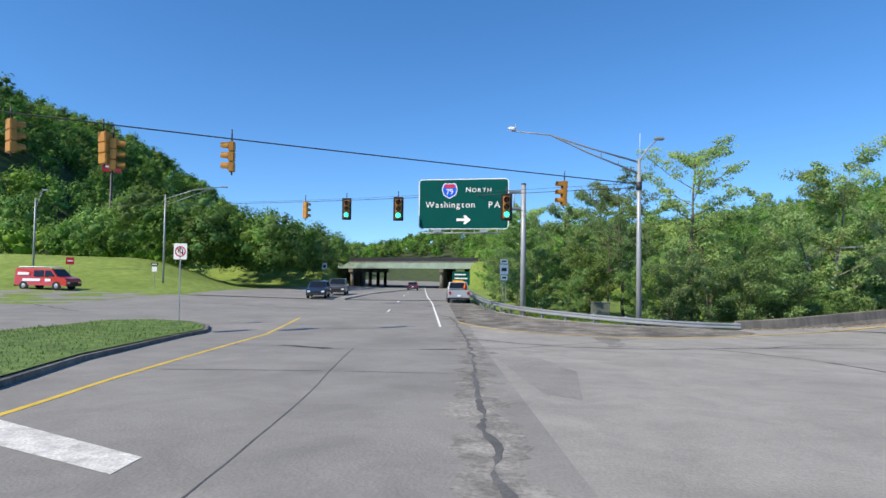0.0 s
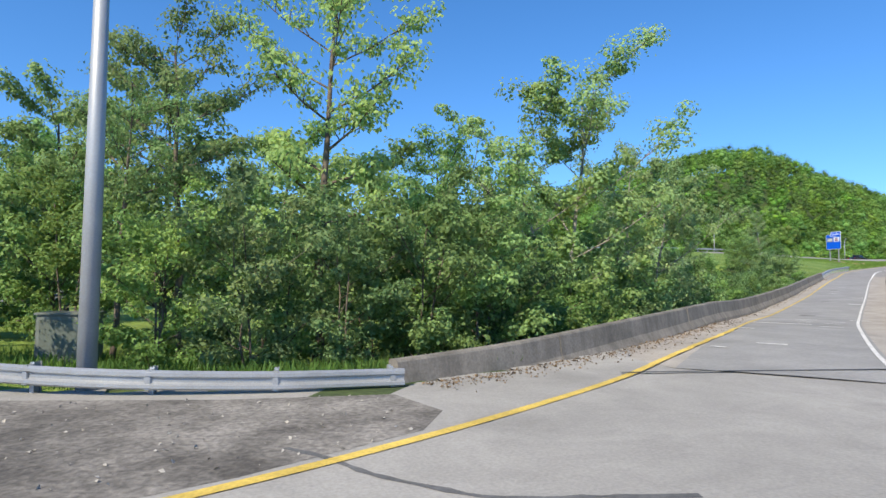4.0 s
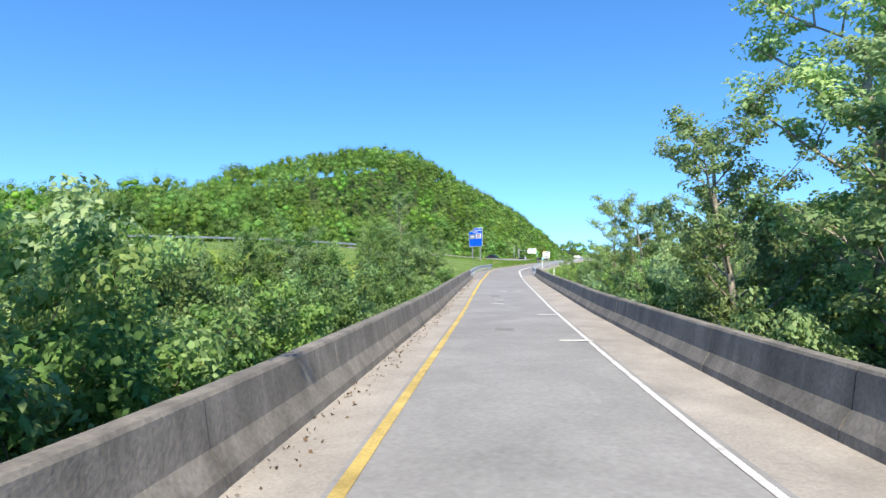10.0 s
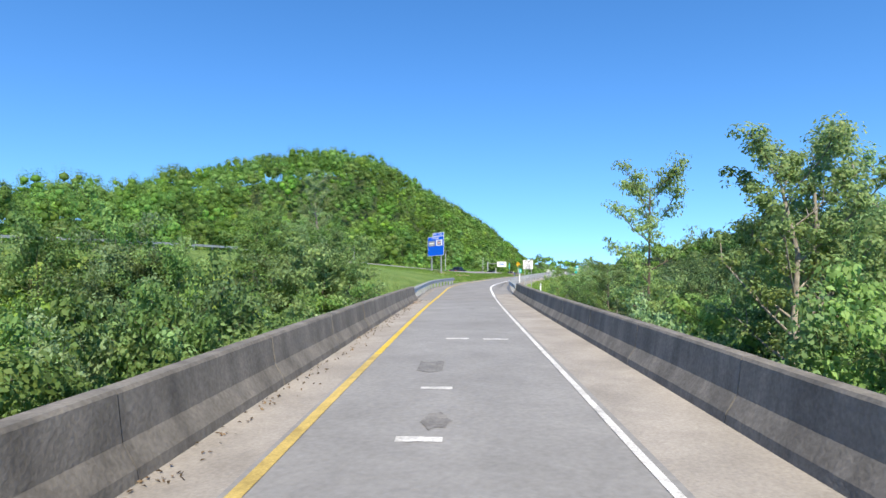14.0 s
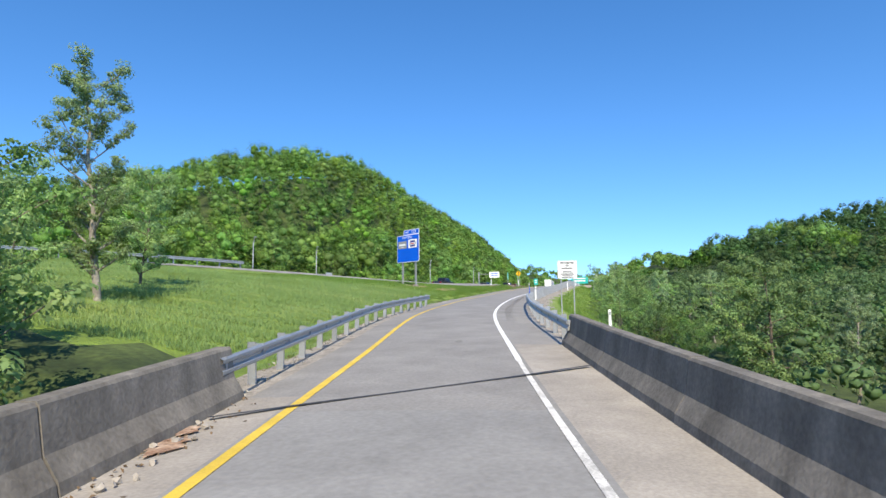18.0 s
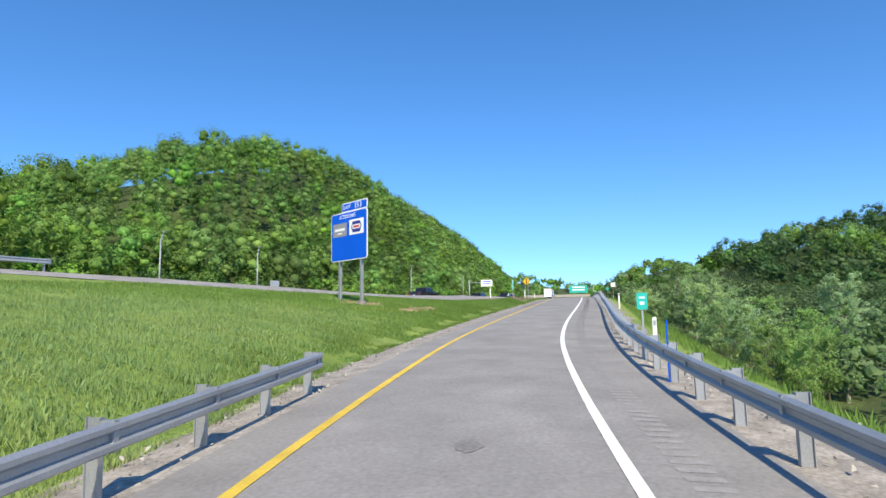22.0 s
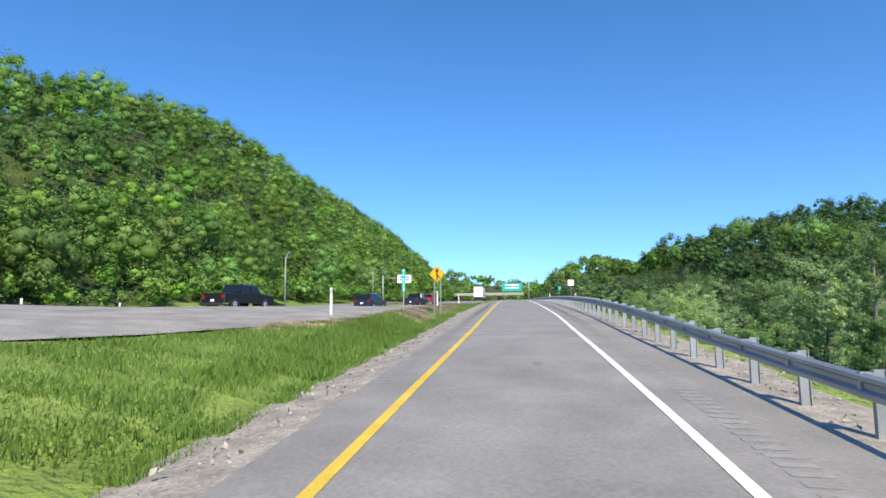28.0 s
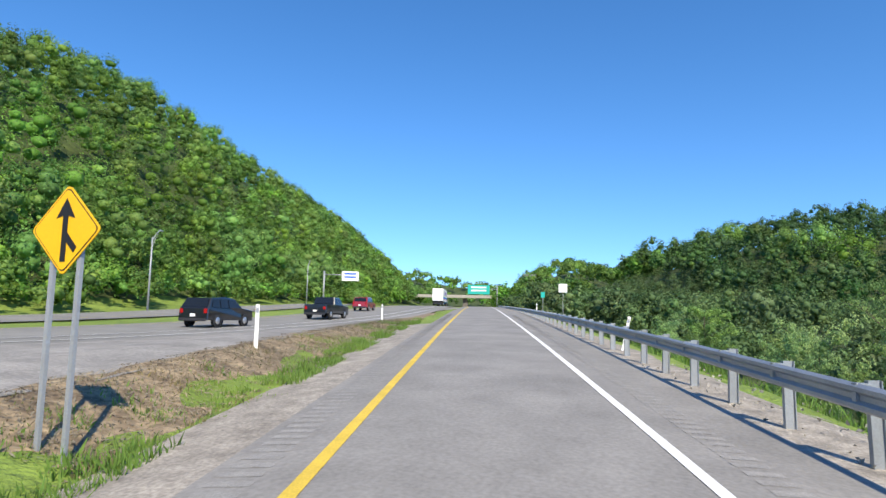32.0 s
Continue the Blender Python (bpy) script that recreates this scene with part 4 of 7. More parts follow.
# scraped white marks and patches on the deck
def deck_mark(x, y, along, across, mat=None, label="short white mark on the bridge deck"):
    s, u, _ = (a[0] for a in RAMP.near(np.array([x]), np.array([y])))
    rr = random.Random(int(x * 10))
    n = 7
    vs = []
    for k in range(n):
        vs.append(RAMP.at(s - along * 0.28 * rr.uniform(0.75, 1.1), u - across / 2 + across * k / (n - 1), 0.024))
    for k in range(n):
        vs.append(RAMP.at(s + along * 0.28 * rr.uniform(0.75, 1.1), u - across / 2 + across * k / (n - 1), 0.024))
    fs = [(k, k + 1, n + k + 1, n + k) for k in range(n - 1)]
    tagged(new("deck_mark", mesh_of("deck_mark", vs, fs, mat or M_WORN)), label, "road marking", group="marks on the deck", kind="structure")


for x, y, al, ac in ((36.0, 38.9, 0.5, 2.2), (40.1, 40.5, 0.35, 0.95), (39.2, 40.0, 0.3, 0.62), (38.0, 39.2, 0.3, 0.56), (39.4, 38.6, 0.35, 0.5), (38.0, 38.0, 0.35, 0.66), (41.8, 39.0, 0.4, 0.85), (28.4, 34.0, 0.35, 0.8),
                     (32.3, 37.8, 0.3, 0.6), (26.4, 34.2, 0.3, 0.4), (35.9, 36.8, 0.35, 0.8), (54.7, 46.4, 0.5, 0.9), (61.6, 50.2, 0.45, 0.75), (65.6, 54.5, 0.4, 0.55), (74.4, 58.8, 0.5, 0.64), (74.8, 57.8, 0.5, 0.7), (68.2, 55.8, 0.35, 0.52), (86.4, 63.3, 0.3, 0.3)):
    deck_mark(x, y, al, ac)
M_SCUFF = material("deck_scuff", (0.185, 0.18, 0.17), 0.9, vary=0.3, size=0.4, bump=0.5, fine=25)
for x, y, al, ac in ((43.5, 42.6, 2.4, 0.7), (56, 49.2, 1.6, 0.6), (70, 57, 2.4, 0.5)):
    deck_mark(x, y, al, ac, M_SCUFF, "dark worn patch on the bridge deck")


# rumble strip in the right shoulder and longitudinal seams in the lane
rv, rf = [], []
for i in range(420):
    s = S_RIGHT + 8 + i * 0.30
    o = len(rv)
    rv += [RAMP.at(s, 2.45, -0.008), RAMP.at(s, 2.85, -0.021), RAMP.at(s + 0.16, 2.85, -0.021), RAMP.at(s + 0.16, 2.45, -0.008)]
    rf.append((o, o + 1, o + 2, o + 3))
    if i > 190:
        rv += [RAMP.at(s, -2.85, -0.038), RAMP.at(s, -2.4, -0.014), RAMP.at(s + 0.16, -2.4, -0.014), RAMP.at(s + 0.16, -2.85, -0.038)]
        rf.append((o + 4, o + 5, o + 6, o + 7))
tagged(new("rumble_strip", mesh_of("rumble_strip", rv, rf, material("milled_asphalt", (0.275, 0.265, 0.25), 0.9, vary=0.15, size=0.2))), "milled rumble strip in the paved shoulder", "rumble strip", kind="stuff")
# dark drips along the lane
for k, (ds, u0, r0) in enumerate(((8, 0.5, 0.16), (17, -0.4, 0.12), (27, 0.2, 0.2), (41, 0.1, 0.14), (58, -0.2, 0.18), (75, 0.3, 0.13), (-9, 0.4, 0.2), (-30, -0.3, 0.22))):
    vs = [RAMP.at(S_LEFT + ds, u0, 0.026)] + [RAMP.at(S_LEFT + ds + 2.2 * r0 * math.cos(a) * (0.8 + 0.5 * noise.noise((a * 1.5, k, 1))), u0 + r0 * math.sin(a) * (0.8 + 0.5 * noise.noise((a * 1.5, k, 5))), 0.026) for a in np.linspace(0, 6.0, 16)]
    tagged(new("oil_stain", mesh_of("oil_stain", vs, [(0, 1 + i, 1 + (i + 1) % 16) for i in range(16)], M_STAIN)), "small dark oil stain on the lane", "stain", kind="structure")

# ---- guard rails ----
BEAM = [(0.0, 0.40), (0.055, 0.435), (0.055, 0.485), (0.0, 0.525), (0.0, 0.585), (0.055, 0.625), (0.055, 0.675), (0.0, 0.71)]
POST = bpy.data.meshes.new("post")
bm = bmesh.new()
box(bm, -0.008, 0.008, -0.075, 0.075, -0.5, 0.74)
box(bm, -0.038, 0.038, -0.079, -0.068, -0.5, 0.74)
box(bm, -0.038, 0.038, 0.068, 0.079, -0.5, 0.74)
bm.to_mesh(POST)
bm.free()
POST.materials.append(M_STEEL)
BLOCK = bpy.data.meshes.new("block")
bm = box(bmesh.new(), -0.05, 0.05, -0.09, 0.09, 0.40, 0.71, 0.01)
bm.to_mesh(BLOCK)
bm.free()
BLOCK.materials.append(M_STEEL)


def rail(curve, s0, s1, u, side, label, spacing=1.905, ends=()):
    """A W-beam rail on steel posts; side -1: its face looks to the curve's left."""
    t = thing("guard_rail", label, "guard rail")
    prof = [(u + side * d, h) for d, h in BEAM] + [(u + side * (d - 0.006), h) for d, h in BEAM[::-1]]
    n = max(1, int((s1 - s0) / 3.81))
    for i in range(n):
        a, b = s0 + (s1 - s0) * i / n, s0 + (s1 - s0) * (i + 1) / n
        strip("beam", curve, a, b + 0.12 if i < n - 1 else b, [(q + side * 0.003 * (i % 2), h) for q, h in prof], M_STEEL, t, "", 0.65, True, True)
    n = int((s1 - s0) / spacing)
    for i in range(n + 1):
        s = s0 + 0.2 + i * (s1 - s0 - 0.4) / n
        yaw = curve.yaw(s)
        p = part("post", POST, None, t)
        p.matrix_world = Matrix.Translation(curve.at(s, u - side * 0.20)) @ pose(0, 0, 0, random.uniform(-1, 1), random.uniform(-1.5, 1.5), yaw + 90)
        p2 = part("block", BLOCK, None, t)
        p2.matrix_world = Matrix.Translation(curve.at(s, u - side * 0.055)) @ pose(0, 0, 0, 0, 0, yaw + 90)
    for s, way in ends:
        # rounded end shoe
        vs, fs = [], []
        for k in range(9):
            w = math.pi * k / 8
            q = curve.at(s + way * 0.16 * math.sin(w), u - side * 0.13 + side * 0.16 * math.cos(w))
            vs += [(q.x, q.y, q.z + 0.40), (q.x, q.y, q.z + 0.71)]
            if k:
                fs.append((2 * k - 2, 2 * k - 1, 2 * k + 1, 2 * k))
        part("end_shoe", mesh_of("end_shoe", vs, fs, M_STEEL, True), None, t, "rounded steel end shoe")
    return t


S_LEND = RAMP.near(np.array([120.7]), np.array([83.7]))[0][0]
LRAIL = Curve([tuple(RAMP.at(S_LEFT - 0.5, -3.25)), tuple(RAMP.at(S_LEFT + 8, -3.45)), tuple(RAMP.at(S_LEFT + 18, -3.35)), tuple(RAMP.at(S_LEND, -3.15))])
rail(LRAIL, 0, LRAIL.length, 0, 1, "galvanised steel guard rail on the grassy side of the ramp", ends=((LRAIL.length, 1),))
RRAIL = Curve([tuple(RAMP.at(S_RIGHT - 0.5, 3.6)), tuple(RAMP.at(S_RIGHT + 12, 3.7)), tuple(RAMP.at(S_RIGHT + 30, 3.85)), tuple(RAMP.at(S_RIGHT + 60, 4.0)), tuple(RAMP.at(S_RIGHT + 110, 4.05)), tuple(RAMP.at(S_RIGHT + 260, 4.05))])
rail(RRAIL, 0, 215, 0, -1, "long galvanised steel guard rail along the valley side")
rail(CORNER, 0, CORNER.length, 0, 1, "galvanised steel guard rail curving round the junction corner")
S_M1 = MAIN.near(np.array([132.0]), np.array([116.0]))[0][0]
S_M0 = MAIN.near(np.array([40.0]), np.array([137.0]))[0][0]
rail(MAIN, S_M0, S_M1, 7.6, 1, "galvanised steel guard rail along the motorway edge", 2.54, ends=((S_M1, 1),))

# ---- motorway ----
for name, u0, u1, lab in (("road_motorway_near", -5.6, 6.2, "grey motorway carriageway with shoulders"), ("road_motorway_far", -24, -13, "far motorway carriageway below the hill")):
    tagged(strip(name, MAIN, 0, MAIN.length - 2, [(u0, 0.0), ((u0 + u1) / 2, 0.05), (u1, 0.0)], M_ROAD, None, "", 2.0), lab, "road", kind="structure")
for k, u in enumerate((-3.8, 3.4, -14.8, -22)):
    tagged(strip("line_motorway", MAIN, 10, MAIN.length - 10, [(u - 0.08, 0.05), (u + 0.08, 0.055)], M_WHITE if k in (1, 3) else M_YELLOW, None, "", 2.0), "painted motorway edge line", "road marking", kind="structure")
M_GORE = material("gravelly_gore", (0.27, 0.255, 0.235), 0.9, vary=0.3, size=1.3, bump=0.6, fine=15)
S_MERGE = RAMP.near(np.array([178.0]), np.array([97.0]))[0][0]


def gore_edge(s):
    """Where the verge ends and the paved gore begins, to the left of the ramp."""
    return np.interp(s - S_MERGE, [-60, -50, -34, -18, -4, 25, 60, 90], [-38, -31, -18, -11, -6.4, -6.2, -5.2, -3.4])


vs, fs = [], []
for i in range(75):       # paved gore where ramp and motorway join
    s = S_MERGE - 50 + i * 2.0
    a = RAMP.at(s, float(gore_edge(s)) + 0.25 * noise.noise((s * 0.35, 0, 7)) + 0.12 * noise.noise((s * 1.7, 0, 3)))
    sm, um, zm = (q[0] for q in MAIN.near(np.array([a.x]), np.array([a.y])))
    b = MAIN.at(sm, min(6.0, um), -0.004)
    for k in range(6):
        p = a.lerp(b, k / 5)
        vs.append((p.x, p.y, gz(p.x, p.y) + (0.10 if k else 0.04) if k < 5 else p.z))
        if i and k:
            m = 6 * i + k
            fs.append((m - 7, m - 6, m, m - 1))
tagged(new("road_gore", mesh_of("road_gore", vs, fs, M_GORE, True)), "worn grey paved gore between ramp and motorway", "road", kind="structure")
tagged(strip("line_motorway", MAIN, MAIN.near(np.array([165.0]), np.array([121.0]))[0][0], MAIN.near(np.array([262.0]), np.array([131.0]))[0][0], [(5.2, 0.03), (5.38, 0.035)], M_WHITE, None, "", 2.0), "painted motorway edge line", "road marking", kind="structure")


M_STRAW = material("dry_straw_verge", (0.19, 0.13, 0.08), 0.95, vary=0.45, size=0.5, bump=0.9, fine=9, second=(0.27, 0.21, 0.13))
vs, fs = [], []
for i in range(60):
    s = S_MERGE - 12 + 1.2 * i
    e = float(gore_edge(s)) - 0.4
    w = min(1.0, 0.15 + 0.07 * i)
    for j in range(9):
        u = -4.3 + (e + 4.3) * (1 - w * (1 - j / 8)) + 0.22 * noise.noise((i * 0.5, j * 0.6, 2.0))
        p = RAMP.at(s, u)
        vs.append((p.x, p.y, gz(p.x, p.y) + (0.05 + 0.05 * noise.noise((i * 0.9, j * 1.3, 8.0)) if 0 < j else -0.05)))
        if i and j:
            k = 9 * i + j
            fs.append((k - 10, k - 9, k, k - 1))
tagged(new("verge_gore", mesh_of("verge_gore", vs, fs, M_STRAW, True)), "dry straw and bare earth in the gore", "verge", kind="structure")


def overpass():
    t = thing("overpass", "motorway overpass with pale green girders on concrete piers", "bridge", kind="structure")
    s0 = MAIN.near(np.array([-27.0]), np.array([145.0]))[0][0]
    s1 = MAIN.near(np.array([9.0]), np.array([141.0]))[0][0]
    strip("deck", MAIN, s0, s1, [(7.4, 0.05), (7.4, -0.35), (-25.5, -0.35), (-25.5, 0.05)], M_CONC, t, "", 3.0, True, True)
    for u in (7.2, 3.0, -1.5, -6, -11, -16, -21, -25.3):
        strip("girder", MAIN, s0, s1, [(u - 0.15, -0.35), (u + 0.15, -0.35), (u + 0.15, -1.75), (u - 0.15, -1.75)], M_GREENSTEEL, t, "pale green steel girder", 3.0, True, True)
    for u in (7.35, -25.4):
        strip("parapet", MAIN, s0, s1, [(u - 0.15, 0.05), (u + 0.15, 0.05), (u + 0.15, 0.75), (u - 0.15, 0.75)], M_DARKSTEEL, t, "dark weathered parapet", 3.0, True, True)
    for px in (-20.5, 0.4):
        for k in range(5):
            sp, up, _ = (q[0] for q in MAIN.near(np.array([px]), np.array([142.0])))
            a = MAIN.at(sp, 6.0 - 7.3 * k)
            g = float(street_z(a.x, a.y))
            part("pier", tube_mesh("pier", [(a.x, a.y, g - 0.4), (a.x, a.y, a.z - 2.3)], 0.45, M_CONC, 12), None, t, "round concrete pier")
        c = MAIN.at(sp, 0)
        strip("pier_cap", Curve([tuple(MAIN.at(sp, 7.3)), tuple(MAIN.at(sp, -9)), tuple(MAIN.at(sp, -25))]), 0, 32, [(-0.5, -1.76), (0.5, -1.76), (0.5, -2.6), (-0.5, -2.6)], M_CONC, t, "concrete pier cap", 4, True, True)
    for sx, lab in ((s0 + 0.5, "abutment"), (s1 - 0.5, "abutment")):
        c = Curve([tuple(MAIN.at(sx, 7.4)), tuple(MAIN.at(sx, -9)), tuple(MAIN.at(sx, -25.4))])
        strip("abutment", c, 0, c.length, [(-0.6, -0.36), (0.6, -0.36), (0.6, -6.5), (-0.6, -6.5)], M_CONC, t, "concrete abutment wall", 4, True, True)


overpass()


# ---- lettering and signs ----
def lettering(text, size, mat, parent, x, y, z, wide=1.0, align="CENTER"):
    """Letters standing on a sign's face, which looks to -y."""
    cu = bpy.data.curves.new("lettering", "FONT")
    cu.body, cu.size, cu.align_x, cu.align_y, cu.extrude = text, size, align, "CENTER", 0.004
    cu.resolution_u = 3
    cu.offset = 0.035 * size if mat == M_BLACK else 0.0
    ob = bpy.data.objects.new("lettering", cu)
    scene.collection.objects.link(ob)
    me = bpy.data.meshes.new_from_object(ob)
    bpy.data.objects.remove(ob)
    me.materials.clear()
    me.materials.append(mat)
    o = part("lettering", me, None, parent)
    o.matrix_basis = pose(x, y, z, 90) @ Matrix.Diagonal((wide, 1, 1, 1))
    return o


def spelled(text, size, mat, parent, x, y, z, wide=1.0, gap=0.10):
    """A word set letter by letter from its left end at x; gap is the space between letters."""
    for ch in text:
        o = lettering(ch, size, mat, parent, 0, y, z, wide, "LEFT")
        xs = [v.co.x * wide for v in o.data.vertices]
        o.name = "letter"
        o.matrix_basis = pose(x - min(xs), y, z, 90) @ Matrix.Diagonal((wide, 1, 1, 1))
        x += max(xs) - min(xs) + gap
    return x


def plate(w, h, r=0.08, thick=0.012, grow=0.0, y=0.0):
    """A rounded upright plate facing -y, its front at y."""
    bm = bmesh.new()
    pts = []
    w, h = w / 2 + grow, h / 2 + grow
    r = min(r + grow, w, h)
    for cx, cz, a0 in ((w - r, h - r, 0), (-w + r, h - r, 90), (-w + r, -h + r, 180), (w - r, -h + r, 270)):
        for k in range(5):
            a = radians(a0 + 22.5 * k)
            pts.append((cx + r * math.cos(a), cz + r * math.sin(a)))
    n = len(pts)
    a = [bm.verts.new((x, y, z)) for x, z in pts]
    b = [bm.verts.new((x, y + thick, z)) for x, z in pts]
    bm.faces.new(a)
    bm.faces.new(b[::-1])
    for k in range(n):
        bm.faces.new((a[k], b[k], b[(k + 1) % n], a[(k + 1) % n]))
    bmesh.ops.recalc_face_normals(bm, faces=bm.faces)
    return bm


def shape(points, y, thick=0.006):
    """A flat upright outline facing -y."""
    bm = bmesh.new()
    a = [bm.verts.new((px, y, pz)) for px, pz in points]
    b = [bm.verts.new((px, y + thick, pz)) for px, pz in points]
    bm.faces.new(a)
    bm.faces.new(b[::-1])
    n = len(points)
    for k in range(n):
        bm.faces.new((a[k], b[k], b[(k + 1) % n], a[(k + 1) % n]))
    bmesh.ops.recalc_face_normals(bm, faces=bm.faces)
    return bm


def upright(name, x, y, z0, z1, parent, w=0.06, mat=None, label=""):
    return part(name, boxed(x - w / 2, x + w / 2, y - w / 2, y + w / 2, z0, z1, 0.006), mat or M_POLE, parent, label)


def bar(w, h, x, z, mat, parent, y=-0.02):
    return part("text_bar", boxed(x - w / 2, x + w / 2, y, y + 0.006, z - h / 2, z + h / 2), mat, parent)


def guide_sign():
    t = thing("guide_sign", "large green overhead guide sign with white lettering on a pole", "road sign", pose(1.35, 41.0, 0, 0, 0, -11))
    face = part("panel", plate(6.3, 3.5, 0.25, 0.05), M_SIGNW, t)
    face.location = (0, 0, 6.45)
    inner = part("face", plate(6.3, 3.5, 0.25, 0.01, -0.06, -0.012), M_GREEN, t, "dark green reflective face")
    inner.location = (0, 0, 6.45)
    spelled("ORTH", 0.40, M_SIGNW, t, spelled("N", 0.50, M_SIGNW, t, 0.2, -0.02, 7.42), -0.02, 7.38, 1.1, 0.09)
    spelled("Washington", 0.60, M_SIGNW, t, -2.66, -0.02, 6.38, 1.0, 0.105)
    spelled("PA", 0.62, M_SIGNW, t, 1.78, -0.02, 6.36, 1.0, 0.12)
    arrow = [(-0.45, 0.09), (0.12, 0.09), (0.02, 0.3), (0.2, 0.3), (0.55, 0), (0.2, -0.3), (0.02, -0.3), (0.12, -0.09), (-0.45, -0.09)]
    part("arrow", shape([(x, z + 5.35) for x, z in arrow], -0.02), M_SIGNW, t, "white arrow pointing right")
    sh = [(-0.42, 0.36), (-0.28, 0.46), (-0.1, 0.42), (0, 0.46), (0.1, 0.42), (0.28, 0.46), (0.42, 0.36), (0.5, 0.05), (0.4, -0.28), (0, -0.52), (-0.4, -0.28), (-0.5, 0.05)]
    part("route_shield", shape([(x * 1.12 - 0.95, z * 1.12 + 7.4) for x, z in sh], -0.02), M_SIGNW, t, "white edged route shield")
    part("shield_face", shape([(x * 1.0 - 0.95, z * 1.0 + 7.4) for x, z in sh], -0.026), M_BLUE, t, "blue route shield")
    part("shield_band", shape([(-1.34, 7.58), (-1.23, 7.83), (-0.95, 7.8), (-0.67, 7.83), (-0.56, 7.58)], -0.032), M_RED, t, "red band of the shield")
    lettering("79", 0.56, M_SIGNW, t, -0.95, -0.034, 7.28, 0.95)
    pole = part("pole", tube_mesh("pole", [(4.15, 0.1, -1.6), (4.15, 0.1, 3), (4.15, 0.1, 7.75)], [0.20, 0.18, 0.16], M_POLE, 14), None, t, "tall round grey steel pole")
    part("cap", tube_mesh("cap", [(4.15, 0.1, 7.75), (4.15, 0.1, 7.83)], [0.19, 0.16], M_DARKSTEEL, 14), None, t)
    for z in (6.1, 7.25):
        part("arm", tube_mesh("arm", [(4.15, 0.15, z), (-2.9, 0.15, z)], 0.11, M_POLE, 10), None, t, "horizontal steel arm")
    part("arm_strut", tube_mesh("arm_strut", [(3.5, 0.15, 6.1), (3.5, 0.15, 7.25)], 0.05, M_POLE, 8), None, t)
    for x in (-2.4, -0.8, 0.8, 2.4):
        part("bracket", tube_mesh("bracket", [(x, 0.1, 4.75), (x, 0.0, 4.45), (x, -0.9, 4.38)], 0.04, M_POLE, 6), None, t)
    part("light_rail", tube_mesh("light_rail", [(-2.7, -0.9, 4.38), (2.7, -0.9, 4.38)], 0.04, M_POLE, 6), None, t)
    for x in (-1.6, 1.6):
        part("sign_light", boxed(x - 0.28, x + 0.28, -1.1, -0.75, 4.4, 4.55, 0.03), M_STEEL, t)


guide_sign()


def lodging_sign():
    g = gz(140.6, 98.9)
    t = thing("lodging_sign", "blue lodging sign with exit tab and two logo boards", "road sign", pose(140.7, 98.95, 0, 0, 0, -108.5))
    zc, w, h = 9.57, 3.9, 3.1
    for nm, gr, yy, mat, lab in (("panel", 0.0, 0.0, M_SIGNW, ""), ("face", -0.06, -0.012, M_BLUE, "bright blue reflective face")):
        o = part(nm, plate(w, h, 0.2, 0.04 if gr == 0 else 0.01, gr, yy), mat, t, lab)
        o.location.z = zc
        o = part("exit_tab" if gr == 0 else "exit_tab_face", plate(2.7, 0.58, 0.08, 0.04 if gr == 0 else 0.01, gr, yy), mat, t, lab)
        o.location = (0.6, 0, zc + h / 2 + 0.28)
    spelled("EXIT", 0.34, M_SIGNW, t, -0.55, -0.02, zc + h / 2 + 0.27, 1.0, 0.06)
    spelled("153", 0.5, M_SIGNW, t, 0.72, -0.02, zc + h / 2 + 0.28, 1.1, 0.10)
    spelled("LODGING", 0.36, M_SIGNW, t, -0.95, -0.02, zc + 1.25, 1.0, 0.06)
    o = part("logo_board", plate(1.5, 0.85, 0.04, 0.01, 0, -0.02), material("logo_grey", (0.28, 0.28, 0.29), 0.5, vary=0.05, bump=0), t, "grey logo board")
    o.location = (-0.95, 0, zc + 0.45)
    bar(1.1, 0.16, -0.95, zc + 0.47, M_SIGNW, t, -0.03)
    bar(0.5, 0.08, -0.95, zc + 0.22, M_SIGNW, t, -0.03)
    o = part("logo_board", plate(1.5, 0.95, 0.04, 0.01, 0, -0.02), M_SIGNW, t, "white logo board")
    o.location = (0.85, 0, zc + 0.5)
    hexa = [(-0.55, 0.0), (-0.38, 0.34), (0.38, 0.34), (0.55, 0), (0.38, -0.34), (-0.38, -0.34)]
    part("logo", shape([(x + 0.85, z + zc + 0.5) for x, z in hexa], -0.028), material("logo_navy", (0.03, 0.04, 0.25), 0.5, vary=0.05, bump=0), t, "dark blue six-sided logo")
    part("logo_band", shape([(x * 0.9 + 0.85, z * 0.4 + zc + 0.5) for x, z in hexa], -0.034), M_SIGNW, t, "white logo band")
    bar(0.7, 0.12, 0.85, zc + 0.5, M_RED, t, -0.042)
    for x in (-1.1, 1.2):
        bm = bmesh.new()
        box(bm, x - 0.09, x + 0.09, 0.05, 0.065, g - 1.2, zc + 1.5)
        box(bm, x - 0.09, x + 0.09, 0.2, 0.215, g - 1.2, zc + 1.5)
        box(bm, x - 0.01, x + 0.01, 0.06, 0.205, g - 1.2, zc + 1.5)
        part("post", bm, M_STEEL, t, "galvanised steel beam post")
        part("footing", tube_mesh("footing", [(x, 0.13, g - 1.2), (x, 0.13, g + 0.12)], 0.28, M_CONC, 12), None, t, "concrete footing")


lodging_sign()


